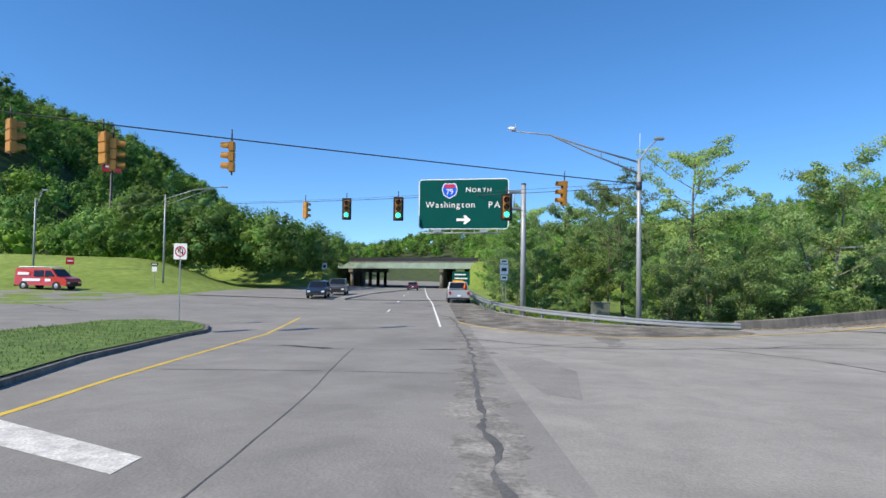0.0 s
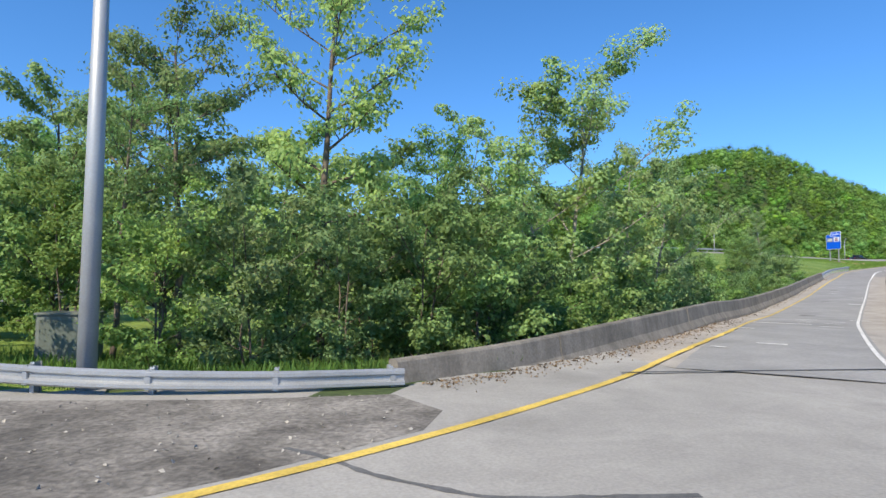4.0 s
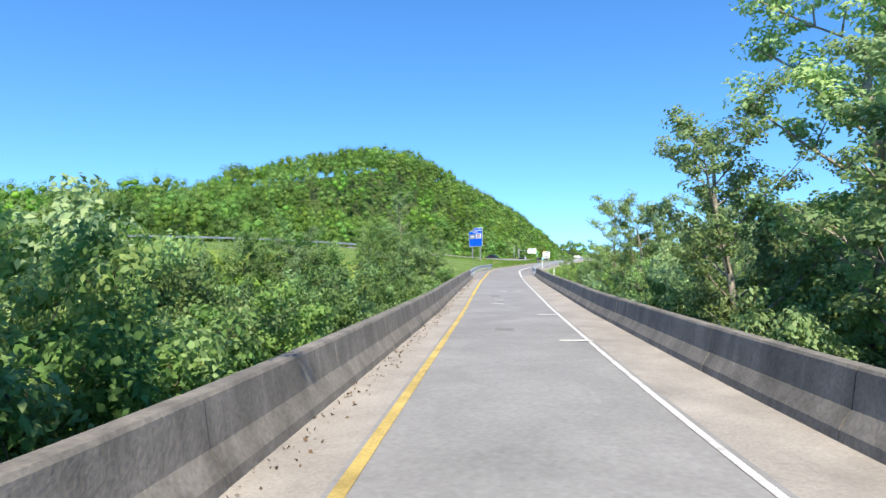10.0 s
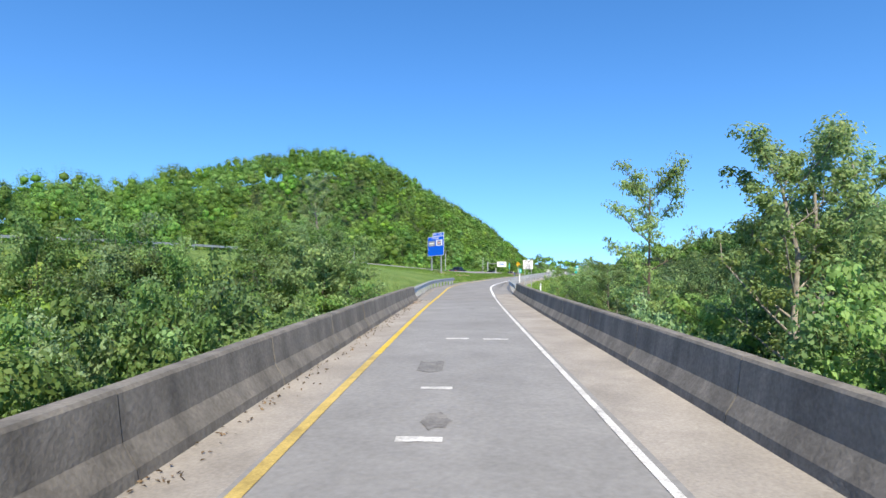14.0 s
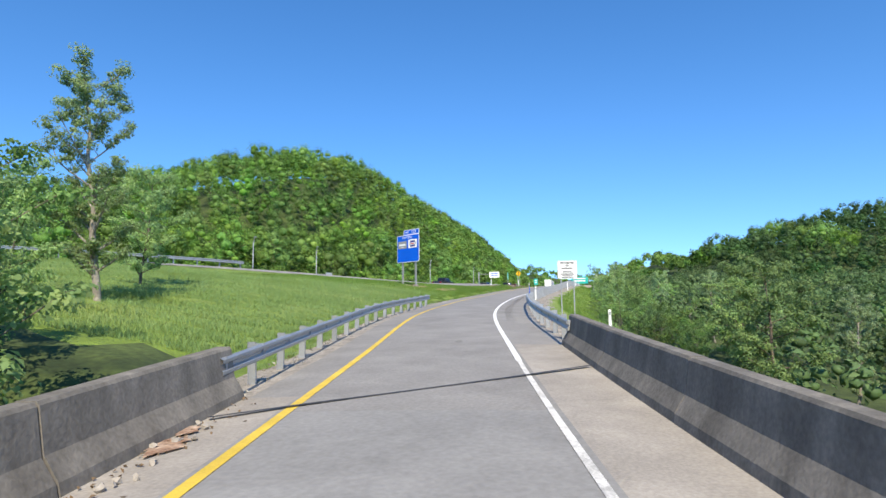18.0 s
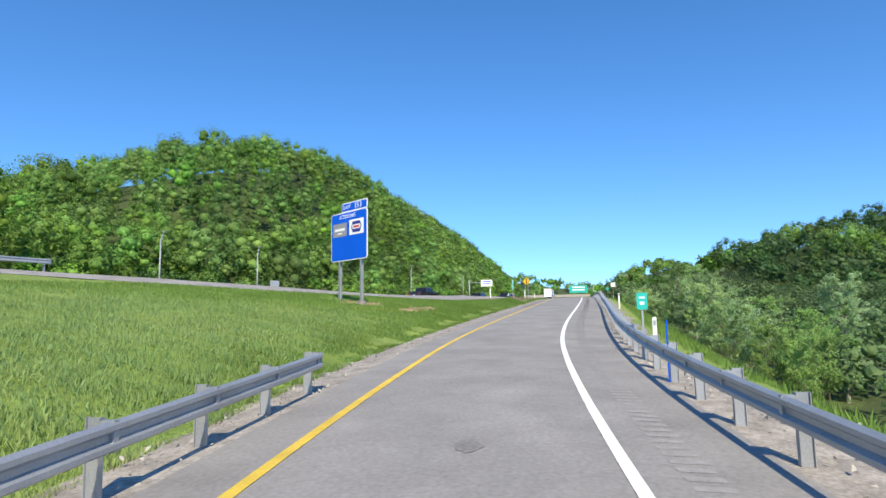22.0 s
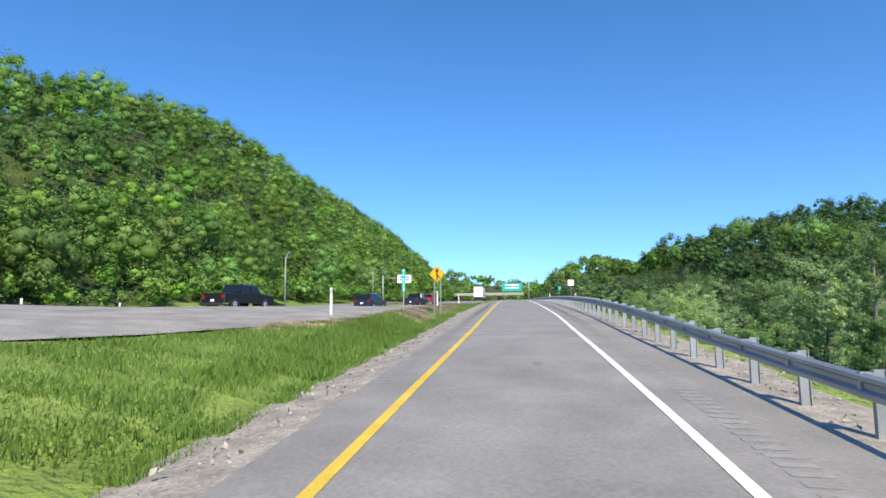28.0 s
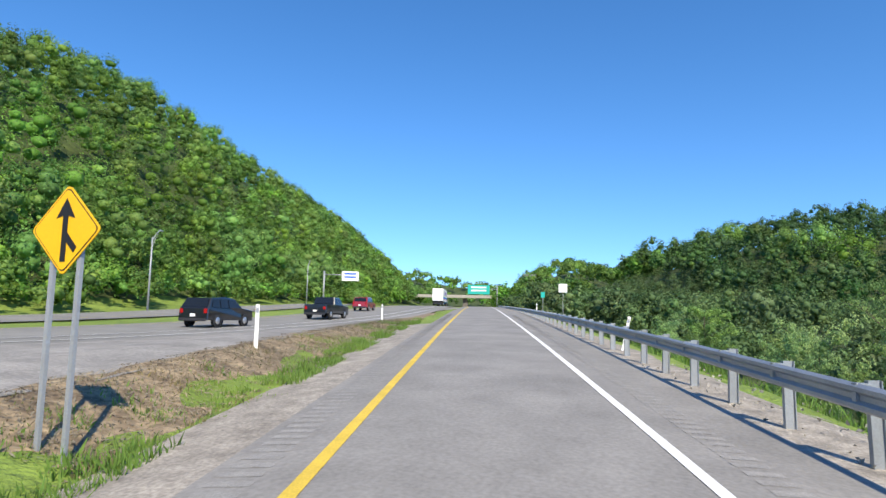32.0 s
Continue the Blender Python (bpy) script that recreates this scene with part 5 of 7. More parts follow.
def merge_sign():
    t = thing("merge_sign", "yellow diamond merge warning sign on two steel posts", "road sign", pose(183.95, 103.05, 0, 0, 0, -90))
    g = gz(183.95, 103.05)
    zc, r = 8.87, 0.52
    for k, (nm, mat, y) in enumerate((("panel", M_SIGNY, 0.0), ("border", M_BLACK, -0.004), ("face", M_SIGNY, -0.008))):
        rr = r - (0, 0.03, 0.045)[k]
        o = part(nm, plate(rr * 1.414, rr * 1.414, 0.06, 0.012 if k == 0 else 0.004), mat, t)
        o.matrix_basis = pose(0, y, zc, 0, 45, 0)
    arrow = [(-0.03, -0.36), (0.03, -0.36), (0.03, -0.14), (0.12, -0.26), (0.155, -0.2), (0.03, -0.03), (0.03, 0.16), (0.11, 0.13), (0.0, 0.36), (-0.11, 0.13), (-0.03, 0.16)]
    part("arrow", shape([(1.25 * x, z + zc) for x, z in arrow], -0.016), M_BLACK, t, "black merging arrow")
    for x in (-0.2, 0.2):
        upright("post", x, 0.05, g - 0.5, zc + 0.25, t, 0.055)


merge_sign()


def freeway_sign():
    s, u, _ = (q[0] for q in RAMP.near(np.array([112.0]), np.array([71.7])))
    g = gz(112.1, 71.6)
    t = thing("prohibition_sign", "white rectangular prohibition sign on two posts behind the rail", "road sign", pose(112.0, 71.75, 0, 0, 0, -62))
    zc = 4.55
    part("panel", plate(0.92, 0.86, 0.05, 0.012), M_SIGNW, t).location.z = zc
    for k in (0, 1):
        part("border", plate(0.92, 0.86, 0.05, 0.003, (-0.02, -0.03)[k], (-0.003, -0.005)[k]), (M_BLACK, M_SIGNW)[k], t).location.z = zc
    lettering("PROHIBITED", 0.125, M_BLACK, t, 0, -0.01, zc + 0.31, 0.95)
    lettering("ON", 0.12, M_BLACK, t, 0, -0.01, zc + 0.18)
    lettering("FREEWAY", 0.125, M_BLACK, t, 0, -0.01, zc + 0.05)
    for k, w in enumerate((0.42, 0.6, 0.66, 0.5, 0.56)):
        bar(w, 0.035, 0, zc - 0.09 - 0.068 * k, M_BLACK, t, -0.01)
    for x in (-0.3, 0.3):
        upright("post", x, 0.045, g - 0.4, zc + 0.4, t, 0.05)


freeway_sign()


def post_sign(x, y, w, h, zc, mat, yaw, name, label, cat="road sign", posts=1, marks=()):
    t = thing(name, label, cat, pose(x, y, 0, 0, 0, yaw))
    part("panel", plate(w, h, 0.04, 0.01), mat, t).location.z = zc
    for bw, bh, bx, bz, bmat in marks:
        bar(bw, bh, bx, zc + bz, bmat, t, -0.01)
    g = gz(x, y)
    for k in range(posts):
        px = 0 if posts == 1 else (-w * 0.3 + k * w * 0.6)
        upright("post", px, 0.03, g - 0.4, zc + h * 0.3, t, 0.05)
    return t


post_sign(128.6, 79.45, 0.30, 0.48, 4.78, M_TEAL, -66, "mile_marker", "small teal green marker plate on a thin post", "marker", 1, ((0.16, 0.05, 0, 0.1, M_SIGNW), (0.12, 0.08, 0, -0.06, M_SIGNW)))
board = post_sign(179.7, 103.3, 0.19, 1.2, 8.3, M_TEAL, -72, "mile_marker", "tall narrow teal mile board on a post", "marker", 1, ((0.07, 0.07, 0, 0.52, M_SIGNW), (0.06, 0.11, 0.01, -0.50, M_SIGNW)))
for k, digit in enumerate("152"):
    lettering(digit, 0.27, M_SIGNW, board, 0, -0.012, 8.3 + 0.29 - 0.27 * k, 0.9)
post_sign(242.5, 104.5, 0.9, 0.9, 10.9, M_SIGNW, -76, "speed_sign", "plain white sign on a post behind the rail", "road sign")
post_sign(255, 108.5, 0.5, 0.7, 10.6, M_TEAL, -76, "mile_marker", "small green marker sign behind the rail", "marker")
t = thing("turn_sign", "no U-turn sign on a steel post in the median", "road sign", pose(-13.45, 30.4, 0, 0, 0, 4))
part("panel", plate(0.66, 0.82, 0.05, 0.01), M_SIGNW, t).location.z = 2.65
ring = []
for k in range(24):
    a = 2 * math.pi * k / 24
    ring.append((0.27 * math.cos(a), 0.27 * math.sin(a)))
bm = bmesh.new()
o_, i_ = [bm.verts.new((x, -0.008, z + 2.65)) for x, z in ring], [bm.verts.new((x * 0.8, -0.008, z * 0.8 + 2.65)) for x, z in ring]
for k in range(24):
    bm.faces.new((o_[k], o_[(k + 1) % 24], i_[(k + 1) % 24], i_[k]))
part("red_ring", bm, M_RED, t, "red ring")
part("red_bar", shape([(-0.19, 2.81), (-0.16, 2.84), (0.19, 2.49), (0.16, 2.46)], -0.012), M_RED, t, "red diagonal bar")
part("turn_arrow", tube_mesh("turn_arrow", [(0.11, -0.006, 2.49), (0.11, -0.006, 2.7), (0.07, -0.006, 2.8), (0.0, -0.006, 2.83), (-0.07, -0.006, 2.8), (-0.1, -0.006, 2.7), (-0.1, -0.006, 2.6)], 0.022, M_BLACK, 6), None, t, "black U-turn arrow")
upright("post", 0, 0.03, float(street_z(-13.45, 30.4)) - 0.2, 2.9, t, 0.06)
t = thing("route_sign", "stack of small white route signs on a post", "road sign", pose(4.5, 43.6, 0, 0, 0, -6))
for z, w, h in ((2.55, 0.55, 0.32), (1.95, 0.62, 0.72), (1.35, 0.5, 0.36)):
    part("plate", plate(w, h, 0.04, 0.01), M_SIGNW, t).location.z = z
    bar(w * 0.6, h * 0.35, 0, z, M_BLACK, t, -0.008)
for x in (-0.12, 0.12):
    upright("post", x, 0.03, -1.6, 2.7, t, 0.05)
post_sign(-29.4, 60.6, 0.7, 0.28, 2.05, M_BLACK, 8, "one_way_sign", "small black one-way sign above a turn sign", "road sign", 1, ((0.5, 0.08, 0, 0, M_SIGNW), (0.5, 0.5, 0, -0.5, M_SIGNW)))
t = post_sign(-38.6, 61.5, 0.75, 0.75, 2.3, M_RED, 20, "stop_entry_sign", "red and white do-not-enter sign on a post", "road sign", 1, ((0.5, 0.13, 0, 0, M_SIGNW),))
post_sign(2.4, 78, 2.3, 1.8, 0.75, M_GREEN, -4, "guide_sign", "green guide sign beside the street before the overpass", "road sign", 2, ((1.5, 0.16, -0.1, 0.5, M_SIGNW), (1.7, 0.16, 0, 0.0, M_SIGNW), (1.3, 0.16, -0.1, -0.5, M_SIGNW)))
post_sign(-19.5, 98, 0.8, 1.1, 2.2, M_SIGNW, 6, "lane_sign", "white lane-use sign on a post beside the street", "road sign", 1, ((0.4, 0.5, 0, 0, M_BLACK),))
for x, y, h, lean, lab in ((106.9, 68.6, 0.95, 0, "white plastic delineator post behind the rail"), (127.0, 78.9, 1.3, 0, "white plastic delineator post behind the rail"), (192.3, 106.4, 1.15, 0, "white plastic delineator post in the gore"),
                           (158.5, 86.2, 1.2, 0, "white plastic delineator post behind the rail"), (200, 97.5, 1.3, 12, "leaning white delineator post behind the rail"),
                           (171.8, 102.9, 1.2, 0, "white plastic delineator post in the gore"), (228, 104.9, 1.2, 0, "white plastic delineator post behind the rail"), (214, 112.5, 1.1, 0, "white plastic delineator post in the gore")):
    t = thing("delineator", lab, "marker post", pose(x, y, gz(x, y), 0, lean, -70), group="delineator posts")
    part("blade", boxed(-0.05, 0.05, -0.012, 0.012, -0.3, h, 0.008), M_SIGNW, t)
    part("reflector", boxed(-0.035, 0.035, -0.017, -0.012, h - 0.22, h - 0.08), M_STEEL, t)
t = thing("marker_post", "slim blue marker post behind the rail", "marker post", pose(123.9, 78.2, gz(123.9, 78.2)))
part("blade", boxed(-0.03, 0.03, -0.015, 0.015, -0.3, 1.45, 0.01), M_BLUE, t)


def far_gantry(x, y, zc, w, h, mat, yaw, name, label, reach):
    t = thing(name, label, "road sign", pose(x, y, 0, 0, 0, yaw))
    part("panel", plate(w, h, 0.2, 0.05), mat, t).location.z = zc
    for k in (0.25, -0.1):
        bar(w * 0.7, h * 0.16, 0, zc + h * k, M_SIGNW if mat != M_SIGNW else M_BLUE, t, -0.02)
    g = gz(x + reach * math.cos(radians(yaw)), y + reach * math.sin(radians(yaw)))
    part("pole", tube_mesh("pole", [(reach, 0.2, g - 1), (reach, 0.2, zc + h * 0.5)], 0.22, M_POLE, 10), None, t)
    part("arm", tube_mesh("arm", [(reach, 0.2, zc + 0.3), (0, 0.2, zc + 0.3)], 0.12, M_POLE, 8), None, t)


far_gantry(314, 166, 16.8, 4.2, 2.4, M_SIGNW, -66, "motorway_sign", "pale overhead motorway sign on a cantilever pole", -6.5)
far_gantry(430, 163, 18.5, 9.5, 4.0, M_TEAL, -75, "motorway_sign", "green overhead guide sign across the motorway", 8.0)


t = thing("far_bridge", "distant bridge across the motorway", "bridge")
for k, (x, y) in enumerate(((556, 160), (545, 202), (533, 245))):
    part("pier", boxed(x - 0.8, x + 0.8, y - 1.5, y + 1.5, gz(x, y) - 2, 17.5, 0.1), M_CONC, t)
part("deck", mesh_of("deck", *loft(Curve([(570, 105, 18.5), (545, 202, 18.8), (520, 300, 18.5)]), 0, 190, [(-4, -0.9), (4, -0.9), (4, 0.9), (-4, 0.9)], 20, True, True), M_CAP), None, t)


# ---- signals and poles ----
def lens_material(name, rgb, glow):
    m = bpy.data.materials.new(name)
    m.use_nodes = True
    p = m.node_tree.nodes["Principled BSDF"]
    p.inputs["Base Color"].default_value, p.inputs["Roughness"].default_value = (*rgb, 1), 0.25
    p.inputs["Emission Color"].default_value, p.inputs["Emission Strength"].default_value = (*rgb, 1), glow
    return m


L_RED, L_AMB, L_DARK = lens_material("lens_red", (0.10, 0.01, 0.01), 0), lens_material("lens_amber", (0.10, 0.05, 0.01), 0), lens_material("lens_green_dark", (0.01, 0.06, 0.05), 0)
L_GO = lens_material("lens_green_lit", (0.05, 0.95, 0.62), 2.2)


def visor(z):
    vs, fs = [], []
    for k in range(11):
        a = radians(-20 + 22 * k)
        for y, r in ((-0.11, 0.155), (-0.36, 0.15)):
            vs.append((r * math.cos(a), y, z + r * math.sin(a)))
        if k:
            fs.append((2 * k - 2, 2 * k - 1, 2 * k + 1, 2 * k))
    return mesh_of("visor", vs, fs, None, True)


def signal(x, y, ztop, yaw, lit, backplate, label, tilt=0):
    t = thing("traffic_signal", label, "traffic light", pose(x, y, ztop, 0, tilt, yaw) @ Matrix.Scale(1.25, 4), group="hanging traffic signals")
    body = M_BLACK if backplate else M_SIGY
    part("hanger", tube_mesh("hanger", [(0, 0, 0.42), (0, 0, 0)], 0.025, M_DARKSTEEL, 8), None, t)
    for k, (lens, nm) in enumerate(((L_RED, "red"), (L_AMB, "amber"), (L_GO if lit else L_DARK, "green"))):
        z = -0.19 - 0.36 * k
        sec = part("section", boxed(-0.17, 0.17, -0.1, 0.1, z - 0.175, z + 0.175, 0.025), M_SIGY, t)
        part("visor", visor(z), M_BLACK if backplate else M_SIGY, sec)
        bm = bmesh.new()
        bmesh.ops.create_uvsphere(bm, u_segments=14, v_segments=7, radius=0.145, matrix=pose(0, -0.085, z) @ Matrix.Diagonal((1, 0.35, 1, 1)))
        part("lens", bm, lens, sec, nm + " lens")
    if backplate:
        part("backplate", plate(0.56, 1.32, 0.05, 0.01, 0, 0.03), M_BLACK, t, "black back plate").location.z = -0.55
    part("drip", tube_mesh("drip", [(0, 0, -1.09), (0, 0, -1.2)], 0.03, M_DARKSTEEL, 6), None, t)


for x, y, zt, lit, ya, lab in ((-11.1, 47.6, 7.2, 0, 150, "yellow traffic signal seen from behind on a span wire"), (-7.3, 44.6, 7.05, 1, 0, "traffic signal showing green on a span wire"),
                               (-3.1, 40.6, 6.7, 1, 0, "traffic signal showing green on a span wire"), (3.8, 35.8, 6.4, 1, 0, "traffic signal showing green before the guide sign")):
    signal(x, y, zt, ya, lit, bool(lit), lab)
for x, y, zt, ya in ((6.6, 32.4, 6.85, -75), (-9.4, 26.1, 7.45, -80), (-14.05, 24.3, 7.4, 160), (-13.75, 24.5, 7.15, 120), (-17.0, 23.1, 7.6, 150)):
    signal(x, y, zt, ya, 0, False, "yellow traffic signal hanging sideways from a span wire", 4)


def wire(name, a, b, sag, label, r=0.018, parent=None):
    a, b = Vector(a), Vector(b)
    pts = [a.lerp(b, k / 16) - Vector((0, 0, sag * 4 * (k / 16) * (1 - k / 16))) for k in range(17)]
    o = part(name, tube_mesh(name, pts, r, M_DARKSTEEL, 6), None, parent)
    return tagged(o, label, "cable") if parent is None else o


wire("span_wire", (11.2, 34.0, 6.95), (-46, 11.7, 9.2), 0.25, "black span wire carrying traffic signals", 0.03)
wire("span_wire", (11.2, 34.0, 6.75), (-44, 76, 9.6), 0.3, "black span wire carrying green traffic signals", 0.022)
wire("cable", (11.2, 34.1, 7.05), (-44, 76.2, 10.0), 0.5, "thin black cable above the span wire", 0.012)


def corner_pole():
    t = thing("signal_pole", "tall grey steel signal pole with lamp arms", "utility pole", pose(11.2, 33.95, 0))
    part("shaft", tube_mesh("shaft", [(0, 0, -1.7), (0, 0, 3), (0, 0, 8.4)], [0.16, 0.14, 0.10], M_POLE, 14), None, t)
    part("base", boxed(-0.25, 0.25, -0.25, 0.25, -1.6, -1.15, 0.05), M_CONC, t)
    part("collar", tube_mesh("collar", [(0, 0, 6.6), (0, 0, 7.05)], 0.17, M_DARKSTEEL, 12), None, t)
    for h, d in ((8.2, 0.0), (7.55, 0.0)):
        part("long_arm", tube_mesh("long_arm", [(0, 0, h), (-3.0, -0.3, h + 0.75 + (8.2 - h) * 0.55), (-5.2, -0.5, 9.6), (-7.4, -0.7, 9.75)], [0.06, 0.05, 0.045, 0.035], M_POLE, 8), None, t, "long curved mast arm")
    for k in range(3):
        part("arm_tie", tube_mesh("arm_tie", [(-1.2 - k, -0.1, 8.45 + 0.27 * k), (-1.2 - k, -0.1, 8.05 + 0.36 * k)], 0.02, M_POLE, 5), None, t)
    cam_ = part("detector", boxed(-7.6, -7.25, -0.8, -0.6, 9.8, 9.98, 0.03), M_SIGNW, t, "small white detector camera")
    part("detector_stem", tube_mesh("detector_stem", [(-7.2, -0.7, 9.7), (-7.2, -0.7, 10.2)], 0.02, M_POLE, 6), None, t)
    part("short_arm", tube_mesh("short_arm", [(0, 0, 8.2), (0.5, 0.1, 9.0), (1.15, 0.2, 9.6)], [0.05, 0.04, 0.035], M_POLE, 8), None, t, "short lamp arm")
    part("lamp_head", boxed(0.95, 1.55, 0.05, 0.4, 9.55, 9.72, 0.06), M_POLE, t, "grey lamp head")
    part("antenna", tube_mesh("antenna", [(0.05, 0, 8.4), (0.05, 0, 9.9)], 0.012, M_SIGNW, 6), None, t)


corner_pole()
t = thing("control_cabinet", "grey steel signal control cabinet in the grass", "cabinet", pose(10.4, 39.2, gz(10.4, 39.2) - 0.2, 0, 0, -15))
part("body", boxed(-0.6, 0.6, -0.4, 0.4, -0.2, 1.35, 0.03), material("cabinet_green_grey", (0.16, 0.18, 0.16), 0.6, vary=0.1), t)
part("lid", boxed(-0.64, 0.64, -0.44, 0.44, 1.35, 1.42, 0.02), material("cabinet_lid", (0.14, 0.155, 0.14), 0.6, vary=0.1), t)
part("door", boxed(-0.5, 0.5, -0.425, -0.405, -0.05, 1.25, 0.005), material("cabinet_door", (0.11, 0.13, 0.11), 0.6, vary=0.1), t)


def lamp_post(x, y, h, reach, yaw, label="tall grey street lamp with a curved arm"):
    t = thing("street_lamp", label, "street lamp", pose(x, y, gz(x, y), 0, 0, yaw))
    part("shaft", tube_mesh("shaft", [(0, 0, -0.5), (0, 0, h)], [0.13, 0.08], M_POLE, 10), None, t)
    part("arm", tube_mesh("arm", [(0, 0, h - 0.5), (reach * 0.5, 0, h + 0.6), (reach, 0, h + 1.0)], [0.05, 0.045, 0.04], M_POLE, 8), None, t)
    part("arm_brace", tube_mesh("arm_brace", [(0, 0, h - 1.2), (reach * 0.8, 0, h + 0.75)], 0.03, M_POLE, 6), None, t)
    part("lamp_head", boxed(reach - 0.1, reach + 0.6, -0.15, 0.15, h + 0.93, h + 1.1, 0.04), M_POLE, t)


lamp_post(-31.5, 67.0, 10.0, 6.2, 5)
lamp_post(-45.5, 66.0, 8.6, 0.8, 5, "plain grey lamp pole on the mound")
for x, y, r in ((233, 150, 1.8), (292, 165, 1.8), (181, 147.5, 0.6), (163, 147, 0.6)):
    lamp_post(x, y, 8.5, r, 20, "grey motorway lamp at the foot of the hill")
for x, y, h in ((150, 146.2, 2.0), (158, 146.3, 2.6), (172, 146.2, 1.6), (188, 146.5, 1.6), (199, 147, 1.3)):
    t = thing("marker_post", "pale post at the foot of the hillside", "marker post", pose(x, y, gz(x, y)), group="posts below the hill")
    part("blade", boxed(-0.1, 0.1, -0.05, 0.05, -0.3, h, 0.01), M_SIGNW, t)
post_sign(184, 146.6, 1.6, 2.6, gz(184, 146.6) + 2.8, M_POLE, -20, "sign_back", "grey back of a road sign below the hill", "road sign", 2)
t = thing("pole_sign", "red roadside sign on a tall dark pole", "billboard", pose(-63, 112, 0, 0, 0, 25))
g = gz(-63, 112)
part("pole", tube_mesh("pole", [(0, 0, g - 1), (0, 0, 20.0)], 0.25, M_DARKSTEEL, 8), None, t)
part("panel", boxed(-1.6, 1.6, -0.25, 0.25, 19.5, 21.4, 0.05), M_RED, t, "red sign box")
bar(2.2, 0.35, 0, 20.5, M_SIGNW, t, -0.27)


# pale building on the far hilltop
t = thing("hilltop_building", "pale flat-roofed building on the distant hilltop", "building", pose(524.4, 153, gz(524.4, 153) - 0.5, 0, 0, -75))
part("wall", boxed(-8, 8, -5, 5, -2, 7.0, 0.05), M_CAP, t)
part("roof", boxed(-8.4, 8.4, -5.4, 5.4, 7.0, 7.5, 0.05), M_POLE, t)
for k in range(5):
    for z in (1.5, 4.6):
        part("window", boxed(-6.9 + 2.9 * k, -5.1 + 2.9 * k, -5.06, -5.01, z, z + 1.5), M_BLACK, t)


# ---- vehicles ----
M_GLASS = material("dark_glass", (0.012, 0.014, 0.017), 0.06, vary=0.02, bump=0.0)
M_TYRE = material("tyre", (0.02, 0.02, 0.02), 0.85, vary=0.2, size=0.2)
M_RIM = material("alloy", (0.55, 0.55, 0.56), 0.3, 0.8, vary=0.05, bump=0.0)
L_TAIL = lens_material("tail_lens", (0.35, 0.01, 0.01), 0)
L_HEAD = lens_material("head_lens", (0.75, 0.75, 0.72), 0)


def paint(name, rgb):
    return material(name, rgb, 0.28, 0.15, vary=0.05, size=1.5, bump=0.0, coat=0.8)


def wheel_parts(t, x, y, r, w=0.24):
    tyre = part("wheel", tube_mesh("wheel", [(x - w / 2, y, r), (x - w / 2 + 0.03, y, r), (x + w / 2 - 0.03, y, r), (x + w / 2, y, r)], [r * 0.9, r, r, r * 0.9], M_TYRE, 20), None, t)
    sx = 1 if x > 0 else -1
    part("rim", tube_mesh("rim", [(x + sx * (w / 2 - 0.02), y, r), (x + sx * (w / 2 + 0.012), y, r)], [r * 0.64, r * 0.55], M_RIM, 14), None, tyre, "alloy rim")


